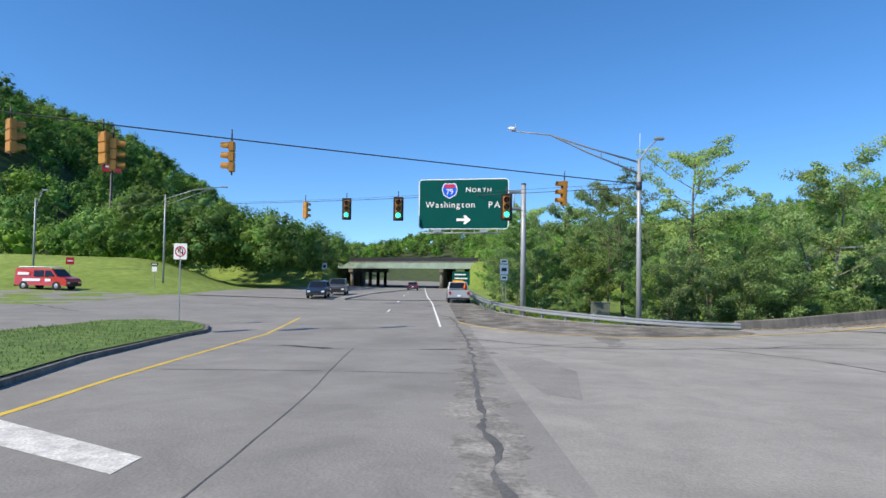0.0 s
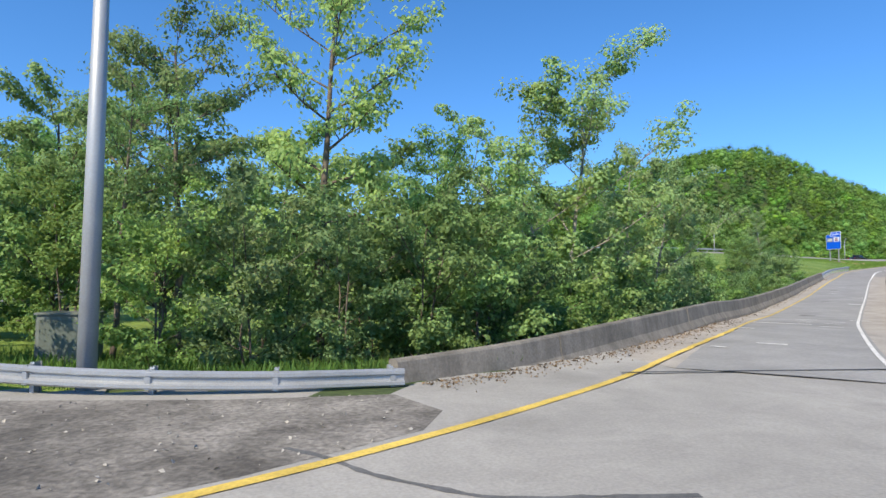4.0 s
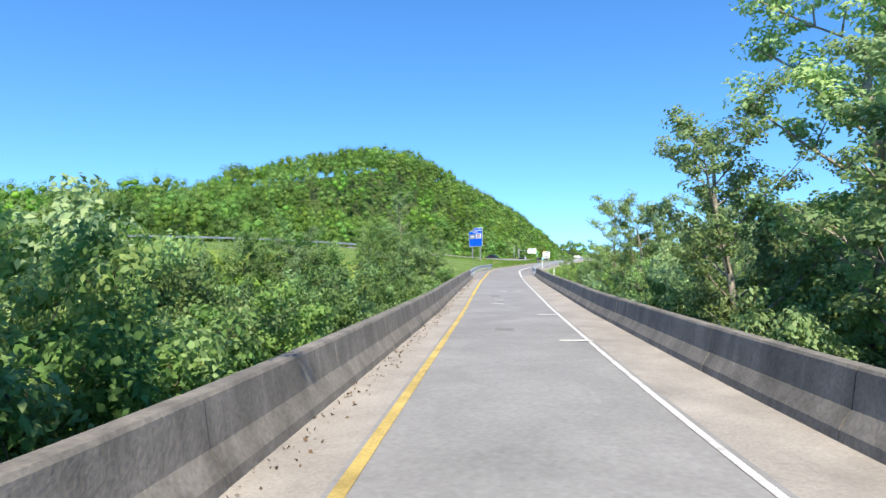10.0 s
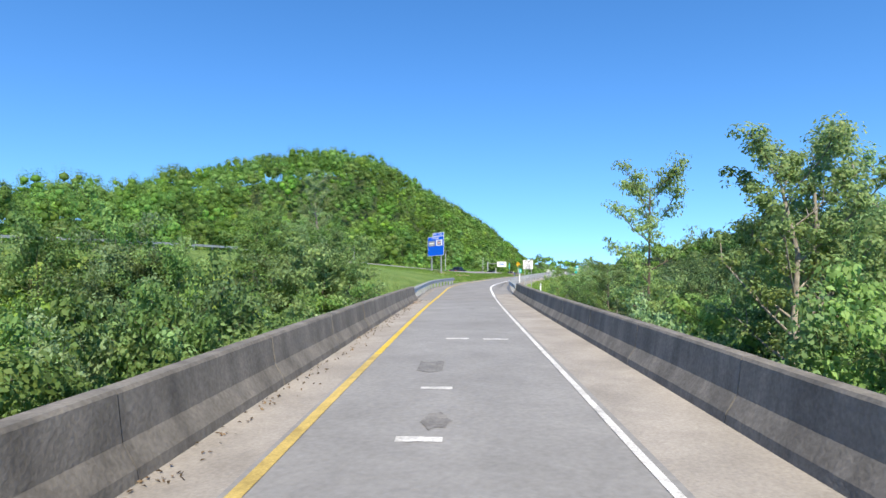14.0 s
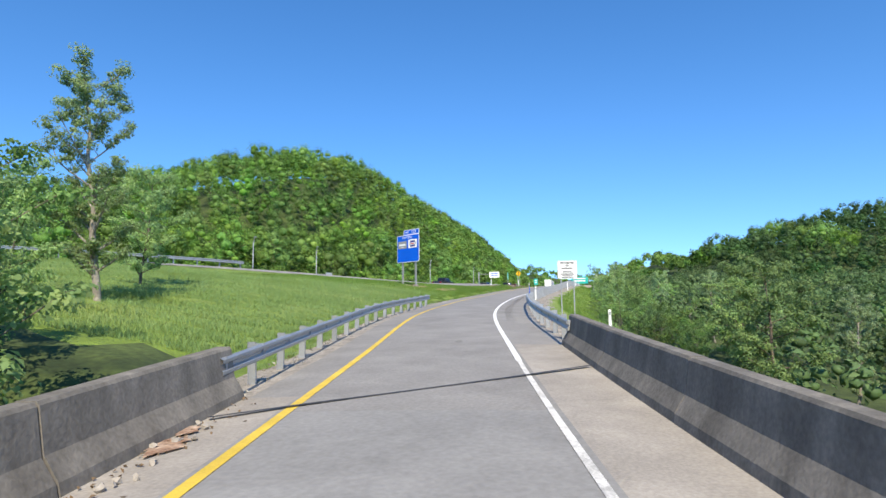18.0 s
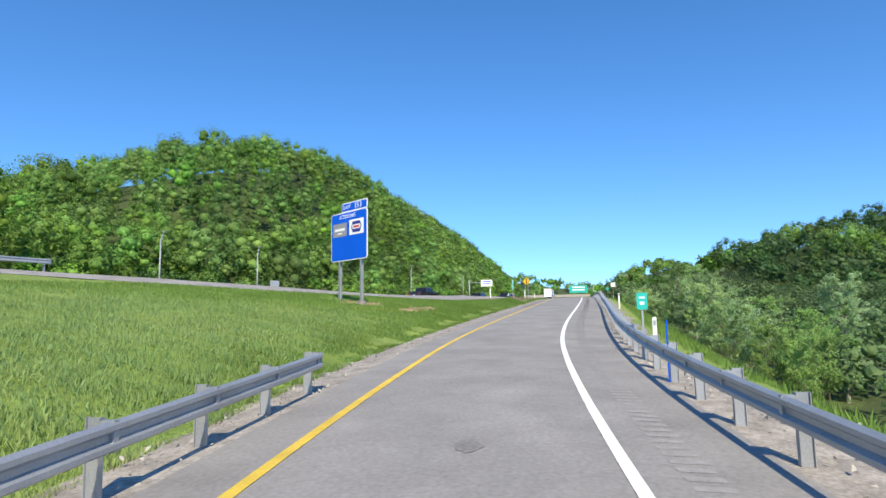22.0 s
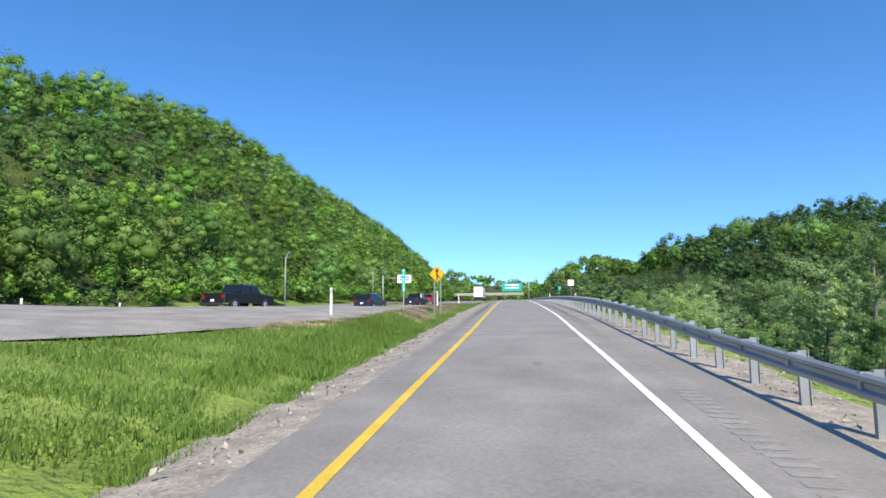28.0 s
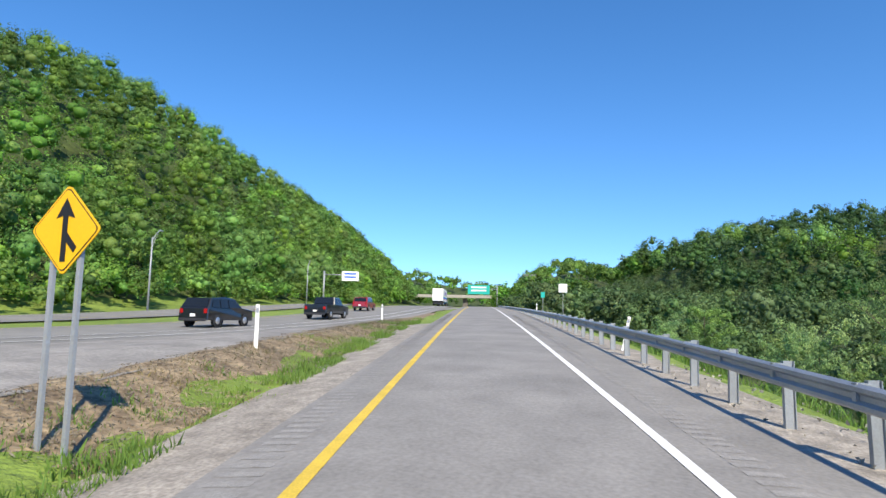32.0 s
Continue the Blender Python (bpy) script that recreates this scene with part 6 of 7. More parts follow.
def vehicle(name, label, cat, at, length, width, profile, windows, paint_mat, wheel_r, axles, screen, rear, lights=True):
    """A car from a side outline (y forward, z up); the upper part leans inwards. windows: side panes as outlines."""
    t = thing(name, label, cat, at)
    top, belt = max(z for _, z in profile), 0.58 * max(z for _, z in profile)

    def half(z):
        return width / 2 * (1 - 0.16 * max(0.0, (z - belt) / (top - belt)) ** 1.2)

    bm = bmesh.new()
    cols = []
    for k in (-1, -0.93, 0.93, 1):
        drop = 0.035 if abs(k) == 1 else 0
        cols.append([bm.verts.new((k * half(z), y * (1 - 0.012 * (abs(k) == 1)), z - drop if z > 0.5 else z)) for y, z in profile])
    n = len(profile)
    for a, b in zip(cols, cols[1:]):
        for i in range(n):
            bm.faces.new((a[i], a[(i + 1) % n], b[(i + 1) % n], b[i]))
    bm.faces.new(cols[0])
    bm.faces.new(cols[-1][::-1])
    bmesh.ops.recalc_face_normals(bm, faces=bm.faces)
    part("body", bm, paint_mat, t)
    for pane in windows:
        for sx in (-1, 1):
            bm = bmesh.new()
            vs = [bm.verts.new((sx * (half(z) + 0.012), y, z)) for y, z in pane]
            bm.faces.new(vs if sx > 0 else vs[::-1])
            part("side_window", bm, M_GLASS, t, "dark side glass")
    for nm, (y0, z0, y1, z1, sgn) in (("windscreen", screen), ("rear_window", rear)):
        bm = bmesh.new()
        h0, h1 = half(z0) * 0.86, half(z1) * 0.86
        nrm = Vector((0, z1 - z0, -(y1 - y0))).normalized() * 0.02 * (1 if nm == "windscreen" else 1)
        o = Vector((0, sgn * 0.02, 0.02))
        bm.faces.new([bm.verts.new(Vector(v) + o) for v in ((-h0, y0, z0), (h0, y0, z0), (h1, y1, z1), (-h1, y1, z1))])
        part(nm, bm, M_GLASS, t, "dark glass")
    for y in axles:
        for sx in (-1, 1):
            bm = bmesh.new()
            bmesh.ops.create_circle(bm, cap_ends=True, segments=20, radius=wheel_r * 1.18, matrix=pose(sx * (width / 2 + 0.006), y, wheel_r, 0, 90, 0))
            part("wheel_arch", bm, M_BLACK, t)
            wheel_parts(t, sx * (width / 2 - 0.10), y, wheel_r)
    f, b = max(y for y, _ in profile), min(y for y, _ in profile)
    for sx in (-1, 1):
        part("headlight", boxed(sx * width * 0.36 - 0.16, sx * width * 0.36 + 0.16, f - 0.06, f + 0.012, 0.62, 0.80, 0.02), L_HEAD, t)
        part("tail_light", boxed(sx * width * 0.41 - 0.1, sx * width * 0.41 + 0.1, b - 0.015, b + 0.06, 0.78, 1.05, 0.02), L_TAIL, t)
    part("grille", boxed(-width * 0.24, width * 0.24, f - 0.05, f + 0.01, 0.48, 0.74, 0.01), M_BLACK, t)
    for y, d in ((f, 1), (b, -1)):
        part("bumper", boxed(-width * 0.47, width * 0.47, y - 0.1, y + 0.035 * d + (0.03 if d > 0 else 0), 0.34, 0.52, 0.03), M_DARKSTEEL, t)
    part("plate_bar", boxed(-0.16, 0.16, b - 0.045, b - 0.03, 0.6, 0.76), M_SIGNW, t)
    return t


SUV_P = [(2.3, 0.35), (2.35, 0.7), (2.25, 0.98), (1.15, 1.12), (0.45, 1.66), (-0.6, 1.74), (-1.9, 1.66), (-2.3, 1.05), (-2.35, 0.4)]
SUV_W = [[(0.95, 1.12), (0.42, 1.55), (-0.25, 1.6), (-0.25, 1.1)], [(-0.32, 1.1), (-0.32, 1.6), (-1.1, 1.6), (-1.1, 1.1)], [(-1.17, 1.1), (-1.17, 1.6), (-1.75, 1.56), (-1.95, 1.15)]]


def suv(name, label, at, mat):
    return vehicle(name, label, "car", at, 4.7, 1.9, SUV_P, SUV_W, mat, 0.36, (1.42, -1.4), (1.1, 1.14, 0.5, 1.62, 1), (-2.24, 1.12, -1.95, 1.6, -1))


CAR_P = [(2.2, 0.32), (2.28, 0.62), (2.1, 0.82), (1.0, 0.95), (0.25, 1.40), (-0.8, 1.45), (-1.6, 1.05), (-2.2, 0.98), (-2.28, 0.4)]
CAR_W = [[(0.8, 0.97), (0.22, 1.32), (-0.3, 1.35), (-0.3, 0.97)], [(-0.36, 0.97), (-0.36, 1.35), (-0.8, 1.36), (-1.3, 1.05)]]


def sedan(name, label, at, mat):
    return vehicle(name, label, "car", at, 4.6, 1.82, CAR_P, CAR_W, mat, 0.33, (1.4, -1.35), (0.95, 0.98, 0.3, 1.37, 1), (-1.55, 1.08, -0.85, 1.42, -1))


PICK_P = [(2.8, 0.45), (2.85, 0.95), (2.75, 1.1), (1.35, 1.2), (0.75, 1.82), (-0.65, 1.86), (-0.85, 1.22), (-2.8, 1.2), (-2.85, 0.5)]
PICK_W = [[(1.2, 1.22), (0.74, 1.72), (0.1, 1.75), (0.1, 1.22)], [(0.03, 1.22), (0.03, 1.75), (-0.58, 1.75), (-0.68, 1.24)]]


def pickup(name, label, at, mat):
    t = vehicle(name, label, "pickup truck", at, 5.7, 2.0, PICK_P, PICK_W, mat, 0.40, (1.75, -1.75), (1.32, 1.24, 0.8, 1.78, 1), (-0.86, 1.28, -0.7, 1.78, -1))
    part("bed_floor", boxed(-0.85, 0.85, -2.7, -0.95, 1.19, 1.215), M_BLACK, t, "dark open load bed")
    return t


VAN_P = [(2.75, 0.4), (2.8, 0.85), (2.6, 1.1), (1.75, 1.28), (1.05, 2.02), (-2.7, 2.08), (-2.8, 1.9), (-2.8, 0.45)]
VAN_W = [[(1.55, 1.3), (1.0, 1.85), (0.45, 1.87), (0.45, 1.28)], [(0.3, 1.3), (0.3, 1.87), (-0.75, 1.87), (-0.75, 1.3)]]


def on_main(x, y, u):
    s = MAIN.near(np.array([float(x)]), np.array([float(y)]))[0][0]
    p = MAIN.at(s, u, 0.05)
    return pose(p.x, p.y, p.z, 0, 0, MAIN.yaw(s))


P_NAVY, P_BLACKP, P_SILVER, P_REDP, P_VAN = paint("paint_navy", (0.02, 0.035, 0.075)), paint("paint_black", (0.012, 0.012, 0.014)), paint("paint_grey", (0.10, 0.11, 0.13)), paint("paint_red", (0.30, 0.015, 0.02)), paint("paint_van_red", (0.55, 0.035, 0.02))
sz_ = lambda x, y: float(street_z(x, y))
suv("suv", "dark blue sport utility car waiting on the street", pose(-12.6, 60.5, sz_(-12.6, 60.5), 0, 0, 185), P_NAVY)
pickup("pickup_truck", "dark grey pickup truck behind a blue car", pose(-12.0, 68.5, sz_(-12, 68.5), 0, 0, 185), P_SILVER)
sedan("sedan", "dark red car driving away below the overpass", pose(-5.2, 104, sz_(-5, 104), 0, 0, 2), paint("paint_maroon", (0.10, 0.015, 0.02)))
t = pickup("pickup_truck", "white work pickup with amber beacons on the shoulder", pose(1.45, 56.5, sz_(1, 56), 0, 0, 1), paint("paint_pale_grey", (0.36, 0.37, 0.38)))
part("beacon_bar", boxed(-0.5, 0.5, -0.1, 0.15, 1.86, 2.0, 0.03), lens_material("amber_beacon", (0.8, 0.35, 0.02), 0.4), t, "amber beacon bar")
part("cone", tube_mesh("cone", [(0.55, -2.2, 1.2), (0.55, -2.2, 1.85)], [0.17, 0.03], material("cone_orange", (0.75, 0.12, 0.01), 0.6, vary=0.05), 12), None, t, "orange traffic cone in the bed")
t = vehicle("van", "red service van with roof rack on the side street", "van", pose(-38.6, 58.2, sz_(-38.6, 55), 0, 0, -97), 5.6, 2.0, VAN_P, VAN_W, P_VAN, 0.38, (1.7, -1.75), (1.72, 1.32, 1.1, 1.96, 1), (-2.8, 1.3, -2.78, 1.8, -1))
for x in (-0.6, 0, 0.6):
    part("rack_rail", tube_mesh("rack_rail", [(x, -2.6, 2.2), (x, 1.0, 2.2)], 0.04, M_SIGNW, 6), None, t, "white roof rack rail")
for y in (-2.4, -0.8, 0.8):
    part("rack_bar", tube_mesh("rack_bar", [(-0.75, y, 2.14), (0.75, y, 2.14)], 0.035, M_SIGNW, 6), None, t)
for y0, y1, z in ((-1.9, 0.0, 0.95), (-2.4, -1.2, 1.55), (0.5, 1.1, 0.95)):
    for sx in (-1, 1):
        part("decal", boxed(sx * 1.005 - 0.004, sx * 1.005 + 0.004, y0, y1, z - 0.13, z + 0.13), M_SIGNW, t, "pale lettering block")
suv("suv", "black sport utility car on the motorway", on_main(209, 121.5, 1.6), P_BLACKP)
pickup("pickup_truck", "black pickup truck on the motorway", on_main(226, 122, 1.6), P_BLACKP)
suv("suv", "red sport utility car on the motorway", on_main(250, 128.5, -1.9), P_REDP)
pickup("pickup_truck", "black pickup truck passing on the motorway", on_main(186, 121.3, 1.6), P_BLACKP)


def lorry():
    t = thing("lorry", "blue tractor pulling a white box trailer", "lorry", on_main(325, 147, 1.6))
    part("trailer_box", boxed(-1.28, 1.28, -11.5, 4.0, 1.15, 4.1, 0.04), M_SIGNW, t, "white box trailer")
    for z0, z1, m in ((1.75, 2.0, M_BLUE), (1.5, 1.62, M_RED), (2.05, 2.18, M_TEAL)):
        for sx in (-1, 1):
            part("stripe", boxed(sx * 1.285 - 0.004, sx * 1.285 + 0.004, -11.0, 3.8, z0, z1), m, t)
    logo = [(-6.2, 3.6), (-5.6, 3.6), (-5.0, 2.6), (-4.4, 3.6), (-3.9, 3.6), (-4.7, 2.3), (-5.3, 2.3)]
    for sx in (-1, 1):
        for dy, m in ((0, M_BLUE), (1.7, M_RED), (3.2, M_BLUE)):
            bm = bmesh.new()
            vs = [bm.verts.new((sx * 1.292, -(y + dy + 2.0) * 1.0 - 4.2 if sx > 0 else y + dy + 2.0 - 2.0, z)) for y, z in logo]
            bm.faces.new(vs)
            part("logo_shape", bm, m, t, "plain coloured logo shape")
    cab = [(4.6, 0.5), (4.6, 3.6), (5.6, 3.95), (7.0, 2.9), (7.35, 2.0), (9.1, 1.75), (9.3, 1.2), (9.3, 0.5)]
    bm = bmesh.new()
    cols = [[bm.verts.new((k, y, z)) for y, z in cab] for k in (-1.2, 1.2)]
    bm.faces.new(cols[0])
    bm.faces.new(cols[1][::-1])
    for i in range(len(cab)):
        bm.faces.new((cols[0][i], cols[0][(i + 1) % 8], cols[1][(i + 1) % 8], cols[1][i]))
    bmesh.ops.recalc_face_normals(bm, faces=bm.faces)
    part("cab", bm, paint("paint_blue", (0.02, 0.20, 0.55)), t, "bright blue tractor cab")
    for sx in (-1, 1):
        part("side_window", boxed(sx * 1.205 - 0.005, sx * 1.205 + 0.005, 6.1, 7.0, 1.95, 2.7), M_GLASS, t)
    part("chassis", boxed(-0.5, 0.5, -11.3, 8.6, 0.75, 1.1, 0.02), M_BLACK, t)
    for y in (-10.2, -8.9, 3.4, 4.8, 8.3):
        for sx in (-1, 1):
            wheel_parts(t, sx * 1.05, y, 0.5, 0.4)
    part("mudflap", boxed(-1.2, 1.2, -11.2, -11.17, 0.35, 1.15), M_BLACK, t)


lorry()

# ---- woods ----
rng = np.random.default_rng(5)


def wood_places(n, test, lo, hi, hh, rr, space=0.0):
    x, y = rng.uniform(lo[0], hi[0], n), rng.uniform(lo[1], hi[1], n)
    ok = test(x, y)
    x, y = x[ok], y[ok]
    if space:
        cell, keep = {}, []
        for k in range(len(x)):
            a, b = int(x[k] // space), int(y[k] // space)
            if all((x[k] - x[q]) ** 2 + (y[k] - y[q]) ** 2 > space * space for i in (-1, 0, 1) for j in (-1, 0, 1) for q in cell.get((a + i, b + j), ())):
                cell.setdefault((a, b), []).append(k)
                keep.append(k)
        x, y = x[keep], y[keep]
    z = ground_z(x, y)
    return [(a, b, c, rng.uniform(*hh), rng.uniform(*rr)) for a, b, c in zip(x, y, z)]


def on_hill(x, y):
    u = MAIN.near(x, y)[1]
    return (u < -31) & (u > np.where(x < 245, -150, -122)) & (x > 20)


def clear_of_roads(x, y, ramp=8.0):
    s, u, _ = RAMP.near(x, y)
    um = MAIN.near(x, y)[1]
    return (np.abs(u) > ramp) & ((um > 16) | (um < -28))


forest("wood_hill", "steep hillside covered in dense spring green trees", wood_places(17000, on_hill, (20, 140), (560, 360), (9, 16), (3.0, 4.6), 4.9), rng, 0.32, 640, 0.10)
forest("wood_west", "wooded hillside above the junction", wood_places(1300, lambda x, y: (x < -50 - 0.10 * (y - 60)) & (y > 100), (-230, 60), (-40, 330), (8, 13), (2.8, 4.6)), rng, 0.52, 330, 0.12)
forest("wood_street", "trees beside the street before the overpass", wood_places(700, lambda x, y: ((x < -30) | ((x > 9) & (x < 40))) & (y > 82) & clear_of_roads(x, y), (-60, 80), (45, 330), (8, 13), (2.4, 3.8)), rng, 0.38, 420, 0.12)
forest("wood_north", "distant wooded ridge behind the overpass", wood_places(700, lambda x, y: y > 380, (-250, 380), (160, 520), (8, 16), (3, 5)), rng, 0.9, 170, 0.1)
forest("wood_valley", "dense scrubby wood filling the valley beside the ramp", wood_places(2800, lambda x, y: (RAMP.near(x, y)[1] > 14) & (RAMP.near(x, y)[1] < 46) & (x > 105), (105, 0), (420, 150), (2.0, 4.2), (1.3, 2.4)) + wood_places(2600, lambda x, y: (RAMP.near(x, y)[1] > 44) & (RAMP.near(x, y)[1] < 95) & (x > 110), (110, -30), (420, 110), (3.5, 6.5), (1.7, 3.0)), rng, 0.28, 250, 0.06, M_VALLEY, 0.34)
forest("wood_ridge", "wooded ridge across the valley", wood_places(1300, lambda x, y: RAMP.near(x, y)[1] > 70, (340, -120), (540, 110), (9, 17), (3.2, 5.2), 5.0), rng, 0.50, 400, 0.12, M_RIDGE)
thicket_places = wood_places(420, lambda x, y: (y > 82) & (y < 135), (-48, 82), (-22, 135), (9, 14), (2.6, 4.2))
forest("wood_corner", "tall leafy trees beside the overpass", thicket_places[:90], rng, 0.32, 800, 0.12)
forest("wood_slope", "shrubs and young trees scattered over the motorway bank", wood_places(1700, lambda x, y: (MAIN.near(x, y)[1] > 9.5) & (RAMP.near(x, y)[1] < -9) & (RAMP.near(x, y)[0] < S_LEFT - 3), (36, 55), (96, 128), (3.2, 6.4), (1.3, 2.4)), rng, 0.19, 420, 0.05, None, 0.45)
forest("wood_edge", "leafy shrubs and saplings along the foot of the hill", wood_places(4400, lambda x, y: (MAIN.near(x, y)[1] < -27.5) & (MAIN.near(x, y)[1] > -52), (60, 140), (420, 230), (2.0, 6.0), (1.2, 2.6)), rng, 0.34, 130)
forest("wood_merge", "dense roadside trees where the motorway narrows into the distance", wood_places(900, lambda x, y: ((MAIN.near(x, y)[1] < -27) & (MAIN.near(x, y)[1] > -60)) | ((RAMP.near(x, y)[1] > 9) & (RAMP.near(x, y)[1] < 40)), (400, 100), (640, 330), (9, 15), (3, 5)), rng, 0.9, 130)
CREST = [(204, 257, 18, 6.0), (211, 262, 15.5, 5.5), (196, 252, 14.5, 5.5), (188, 246, 13, 5), (462, 91, 20, 7.0), (455, 97, 15, 6), (391, 43, 20, 7.0), (400, 50, 17, 6), (383, 36, 18, 6), (474, 68, 17, 7.0), (440, 62, 15, 6), (482, 76, 14, 6), (424, 54, 14, 6)]
forest("wood_crest", "tall round-crowned trees standing out along the crests", [(x, y, gz(x, y), h, r) for x, y, h, r in CREST], rng, 0.6, 1100, 0.06)
forest("wood_horizon", "trees along the far horizon ridge", wood_places(320, lambda x, y: x > 0, (800, -200), (1010, 520), (9, 15), (5, 8)), rng, 2.6, 50)
forest("wood_far", "distant trees where the motorway runs on", wood_places(700, lambda x, y: clear_of_roads(x, y, 14) & (np.abs(RAMP.near(x, y)[1]) < 130), (420, 60), (760, 330), (7, 12), (3, 5)), rng, 1.2, 110)

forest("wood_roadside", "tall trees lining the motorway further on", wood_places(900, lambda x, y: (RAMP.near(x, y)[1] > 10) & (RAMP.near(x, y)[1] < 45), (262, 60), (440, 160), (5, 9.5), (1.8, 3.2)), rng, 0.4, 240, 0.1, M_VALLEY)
# single trees round the junction corner
for kind, k, x, y, h, w in (("locust", 0, 16.3, 39.6, 12.6, 0.85), ("locust", 1, 13.0, 42.5, 10.4, 0.85), ("maple", 0, 9.2, 45.5, 7.6, 0.9), ("maple", 1, 7.2, 52.0, 7.6, 0.9), ("locust", 0, 11.2, 40.6, 7.2, 0.8), ("maple", 0, 12.5, 48.0, 9.2, 1.1),
                            ("locust", 1, 22.5, 43.5, 10.5, 0.8), ("sycamore", 1, 29.4, 45.4, 16.2, 1.0), ("maple", 1, 20.0, 47.0, 9.5, 1.1), ("sycamore", 1, 36.4, 48.3, 14.4, 0.9),
                            ("maple", 0, 26.5, 49.0, 10.0, 1.1), ("maple", 1, 17.5, 52, 10, 1.1), ("maple", 0, 8.0, 60.0, 9, 1.0), ("maple", 1, 7.0, 70.0, 9.5, 1.0), ("locust", 0, 9.0, 80.0, 10, 1.0), ("maple", 0, 5.8, 62.0, 6.0, 0.9),
                            ("maple", 0, 35, 56, 10, 1.1), ("maple", 1, 45, 58, 9, 1.1), ("poplar", 0, 96.5, 83.5, 8.2, 1.1), ("maple", 1, 102.5, 90.0, 5.6, 0.9), ("maple", 0, 87.5, 81.5, 4.6, 1.0),
                            ("poplar", 0, 59.8, 40.0, 16.2, 1.25), ("poplar", 1, 67.9, 44.0, 10.5, 0.95), ("poplar", 1, 66.0, 37.5, 14.0, 1.1), ("poplar", 1, 58.6, 42.5, 12.0, 1.1), ("poplar", 0, 55.5, 37.5, 12.5, 1.3), ("poplar", 0, 61.5, 34.0, 15.0, 1.1), ("poplar", 1, 52.5, 35.6, 10.5, 1.2),
                            ("poplar", 1, 81.0, 49.6, 11.6, 1.0), ("poplar", 0, 76.5, 50.2, 11.0, 1.0), ("poplar", 1, 83.6, 48.2, 11.4, 1.0), ("locust", 0, 94.4, 57.6, 13.8, 0.68), ("poplar", 1, 72.0, 42.0, 9.5, 1.1), ("poplar", 0, 86, 47, 10, 1.1),
                            ("maple", 1, 94.5, 51.0, 4.5, 1.0), ("poplar", 0, 49.5, 31.0, 10.5, 1.1), ("poplar", 1, 46.0, 29.5, 10.5, 1.0), ("maple", 1, 103, 55, 5.5, 1.0), ("maple", 0, 107, 58, 5, 1.0),
                            ("locust", 1, 205, 88, 6.5, 0.8), ("poplar", 1, 173.8, 83.6, 6.2, 1.1), ("maple", 0, 177.8, 84.2, 5.6, 0.9), ("poplar", 0, 146, 73.0, 6.0, 1.0)):
    plant(kind, k, x, y, h, rng.uniform(0, 6.28), wide=w)
# flowering pale shrub behind the rail
plant("bush", 2, 150.5, 78.5, 4.0, 1.0)
plant("bush", 2, 153.0, 77.0, 3.6, 2.0)


def thicket(n, place, heights, kind="bush"):
    i = 0
    while i < n:
        s, u = place()
        p = RAMP.at(s, u)
        i += 1
        plant(kind, int(rng.integers(0, 4)), p.x, p.y, rng.uniform(*heights), rng.uniform(0, 6.28), wide=rng.uniform(0.7, 0.95))


# shrubs behind the corner rail and wing wall
for x, y, h, k in ((8.2, 38.2, 2.6, 1), (12.2, 36.8, 3.4, 1), (14.2, 36.4, 3.8, 1), (16.2, 35.9, 3.6, 1), (18.2, 36.6, 4.6, 1), (20.3, 37.0, 4.8, 0), (10.2, 41.5, 4.5, 0), (22.2, 38.4, 5.0, 1), (23.8, 40.8, 5.4, 1), (26.6, 40.6, 5.6, 0),
                   (27.6, 42.2, 5.6, 1), (29.8, 44.6, 6.0, 1), (15.0, 39.5, 5.0, 0), (18.5, 40.5, 5.5, 3), (7.0, 44.5, 4.6, 0), (6.2, 50, 4.6, 1), (5.6, 57, 4.2, 0), (32.4, 46.2, 6.4, 0), (34.6, 48.0, 6.8, 1), (23, 45, 6, 3)):
    plant("bush", k, x, y, h, rng.uniform(0, 6.28))
thicket(34, lambda: (rng.uniform(S_L0 + 2, 62), -rng.uniform(7.6, 10.5)), (5.6, 7.0))
thicket(26, lambda: (rng.uniform(S_L0 + 2, 60), -rng.uniform(10.5, 20)), (6.5, 8.6), "scrub")
thicket(16, lambda: (rng.uniform(62, S_LEFT - 4), -rng.uniform(7.0, 11)), (5.6, 7.2))
for x, y, h, k in ((84.5, 72.5, 5.2, 1), (87.0, 75.0, 5.0, 1), (89.5, 76.5, 4.2, 1), (82.0, 74.0, 5.6, 0), (85.5, 78.5, 5.5, 0), (80.0, 70.5, 5.4, 2), (91.5, 81.5, 3.8, 3), (94.0, 84.5, 4.0, 0), (85.8, 71.4, 5.2, 0), (87.6, 73.4, 5.0, 1), (83.0, 70.6, 5.8, 1)):
    plant("bush", k, x, y, h, rng.uniform(0, 6.28))
thicket(12, lambda: (rng.uniform(86, 89.5), -rng.uniform(15, 33)), (5.8, 7.4), "scrub")
thicket(30, lambda: (rng.uniform(28, 76), rng.uniform(7.0, 11)), (5.6, 7.6))
thicket(14, lambda: (rng.uniform(76, S_RIGHT - 16), rng.uniform(7.4, 12)), (4.0, 5.6))
thicket(18, lambda: (rng.uniform(26, S_RIGHT), rng.uniform(11, 20)), (6.0, 9.0), "scrub")
for k in range(16):
    p = RAMP.at(S_RIGHT + 3 + 7.5 * k + rng.uniform(-2, 2), rng.uniform(11, 19))
    plant("poplar" if k % 3 else "maple", k, p.x, p.y, rng.uniform(4.2, 6.4), rng.uniform(0, 6.28), wide=rng.uniform(0.9, 1.2))
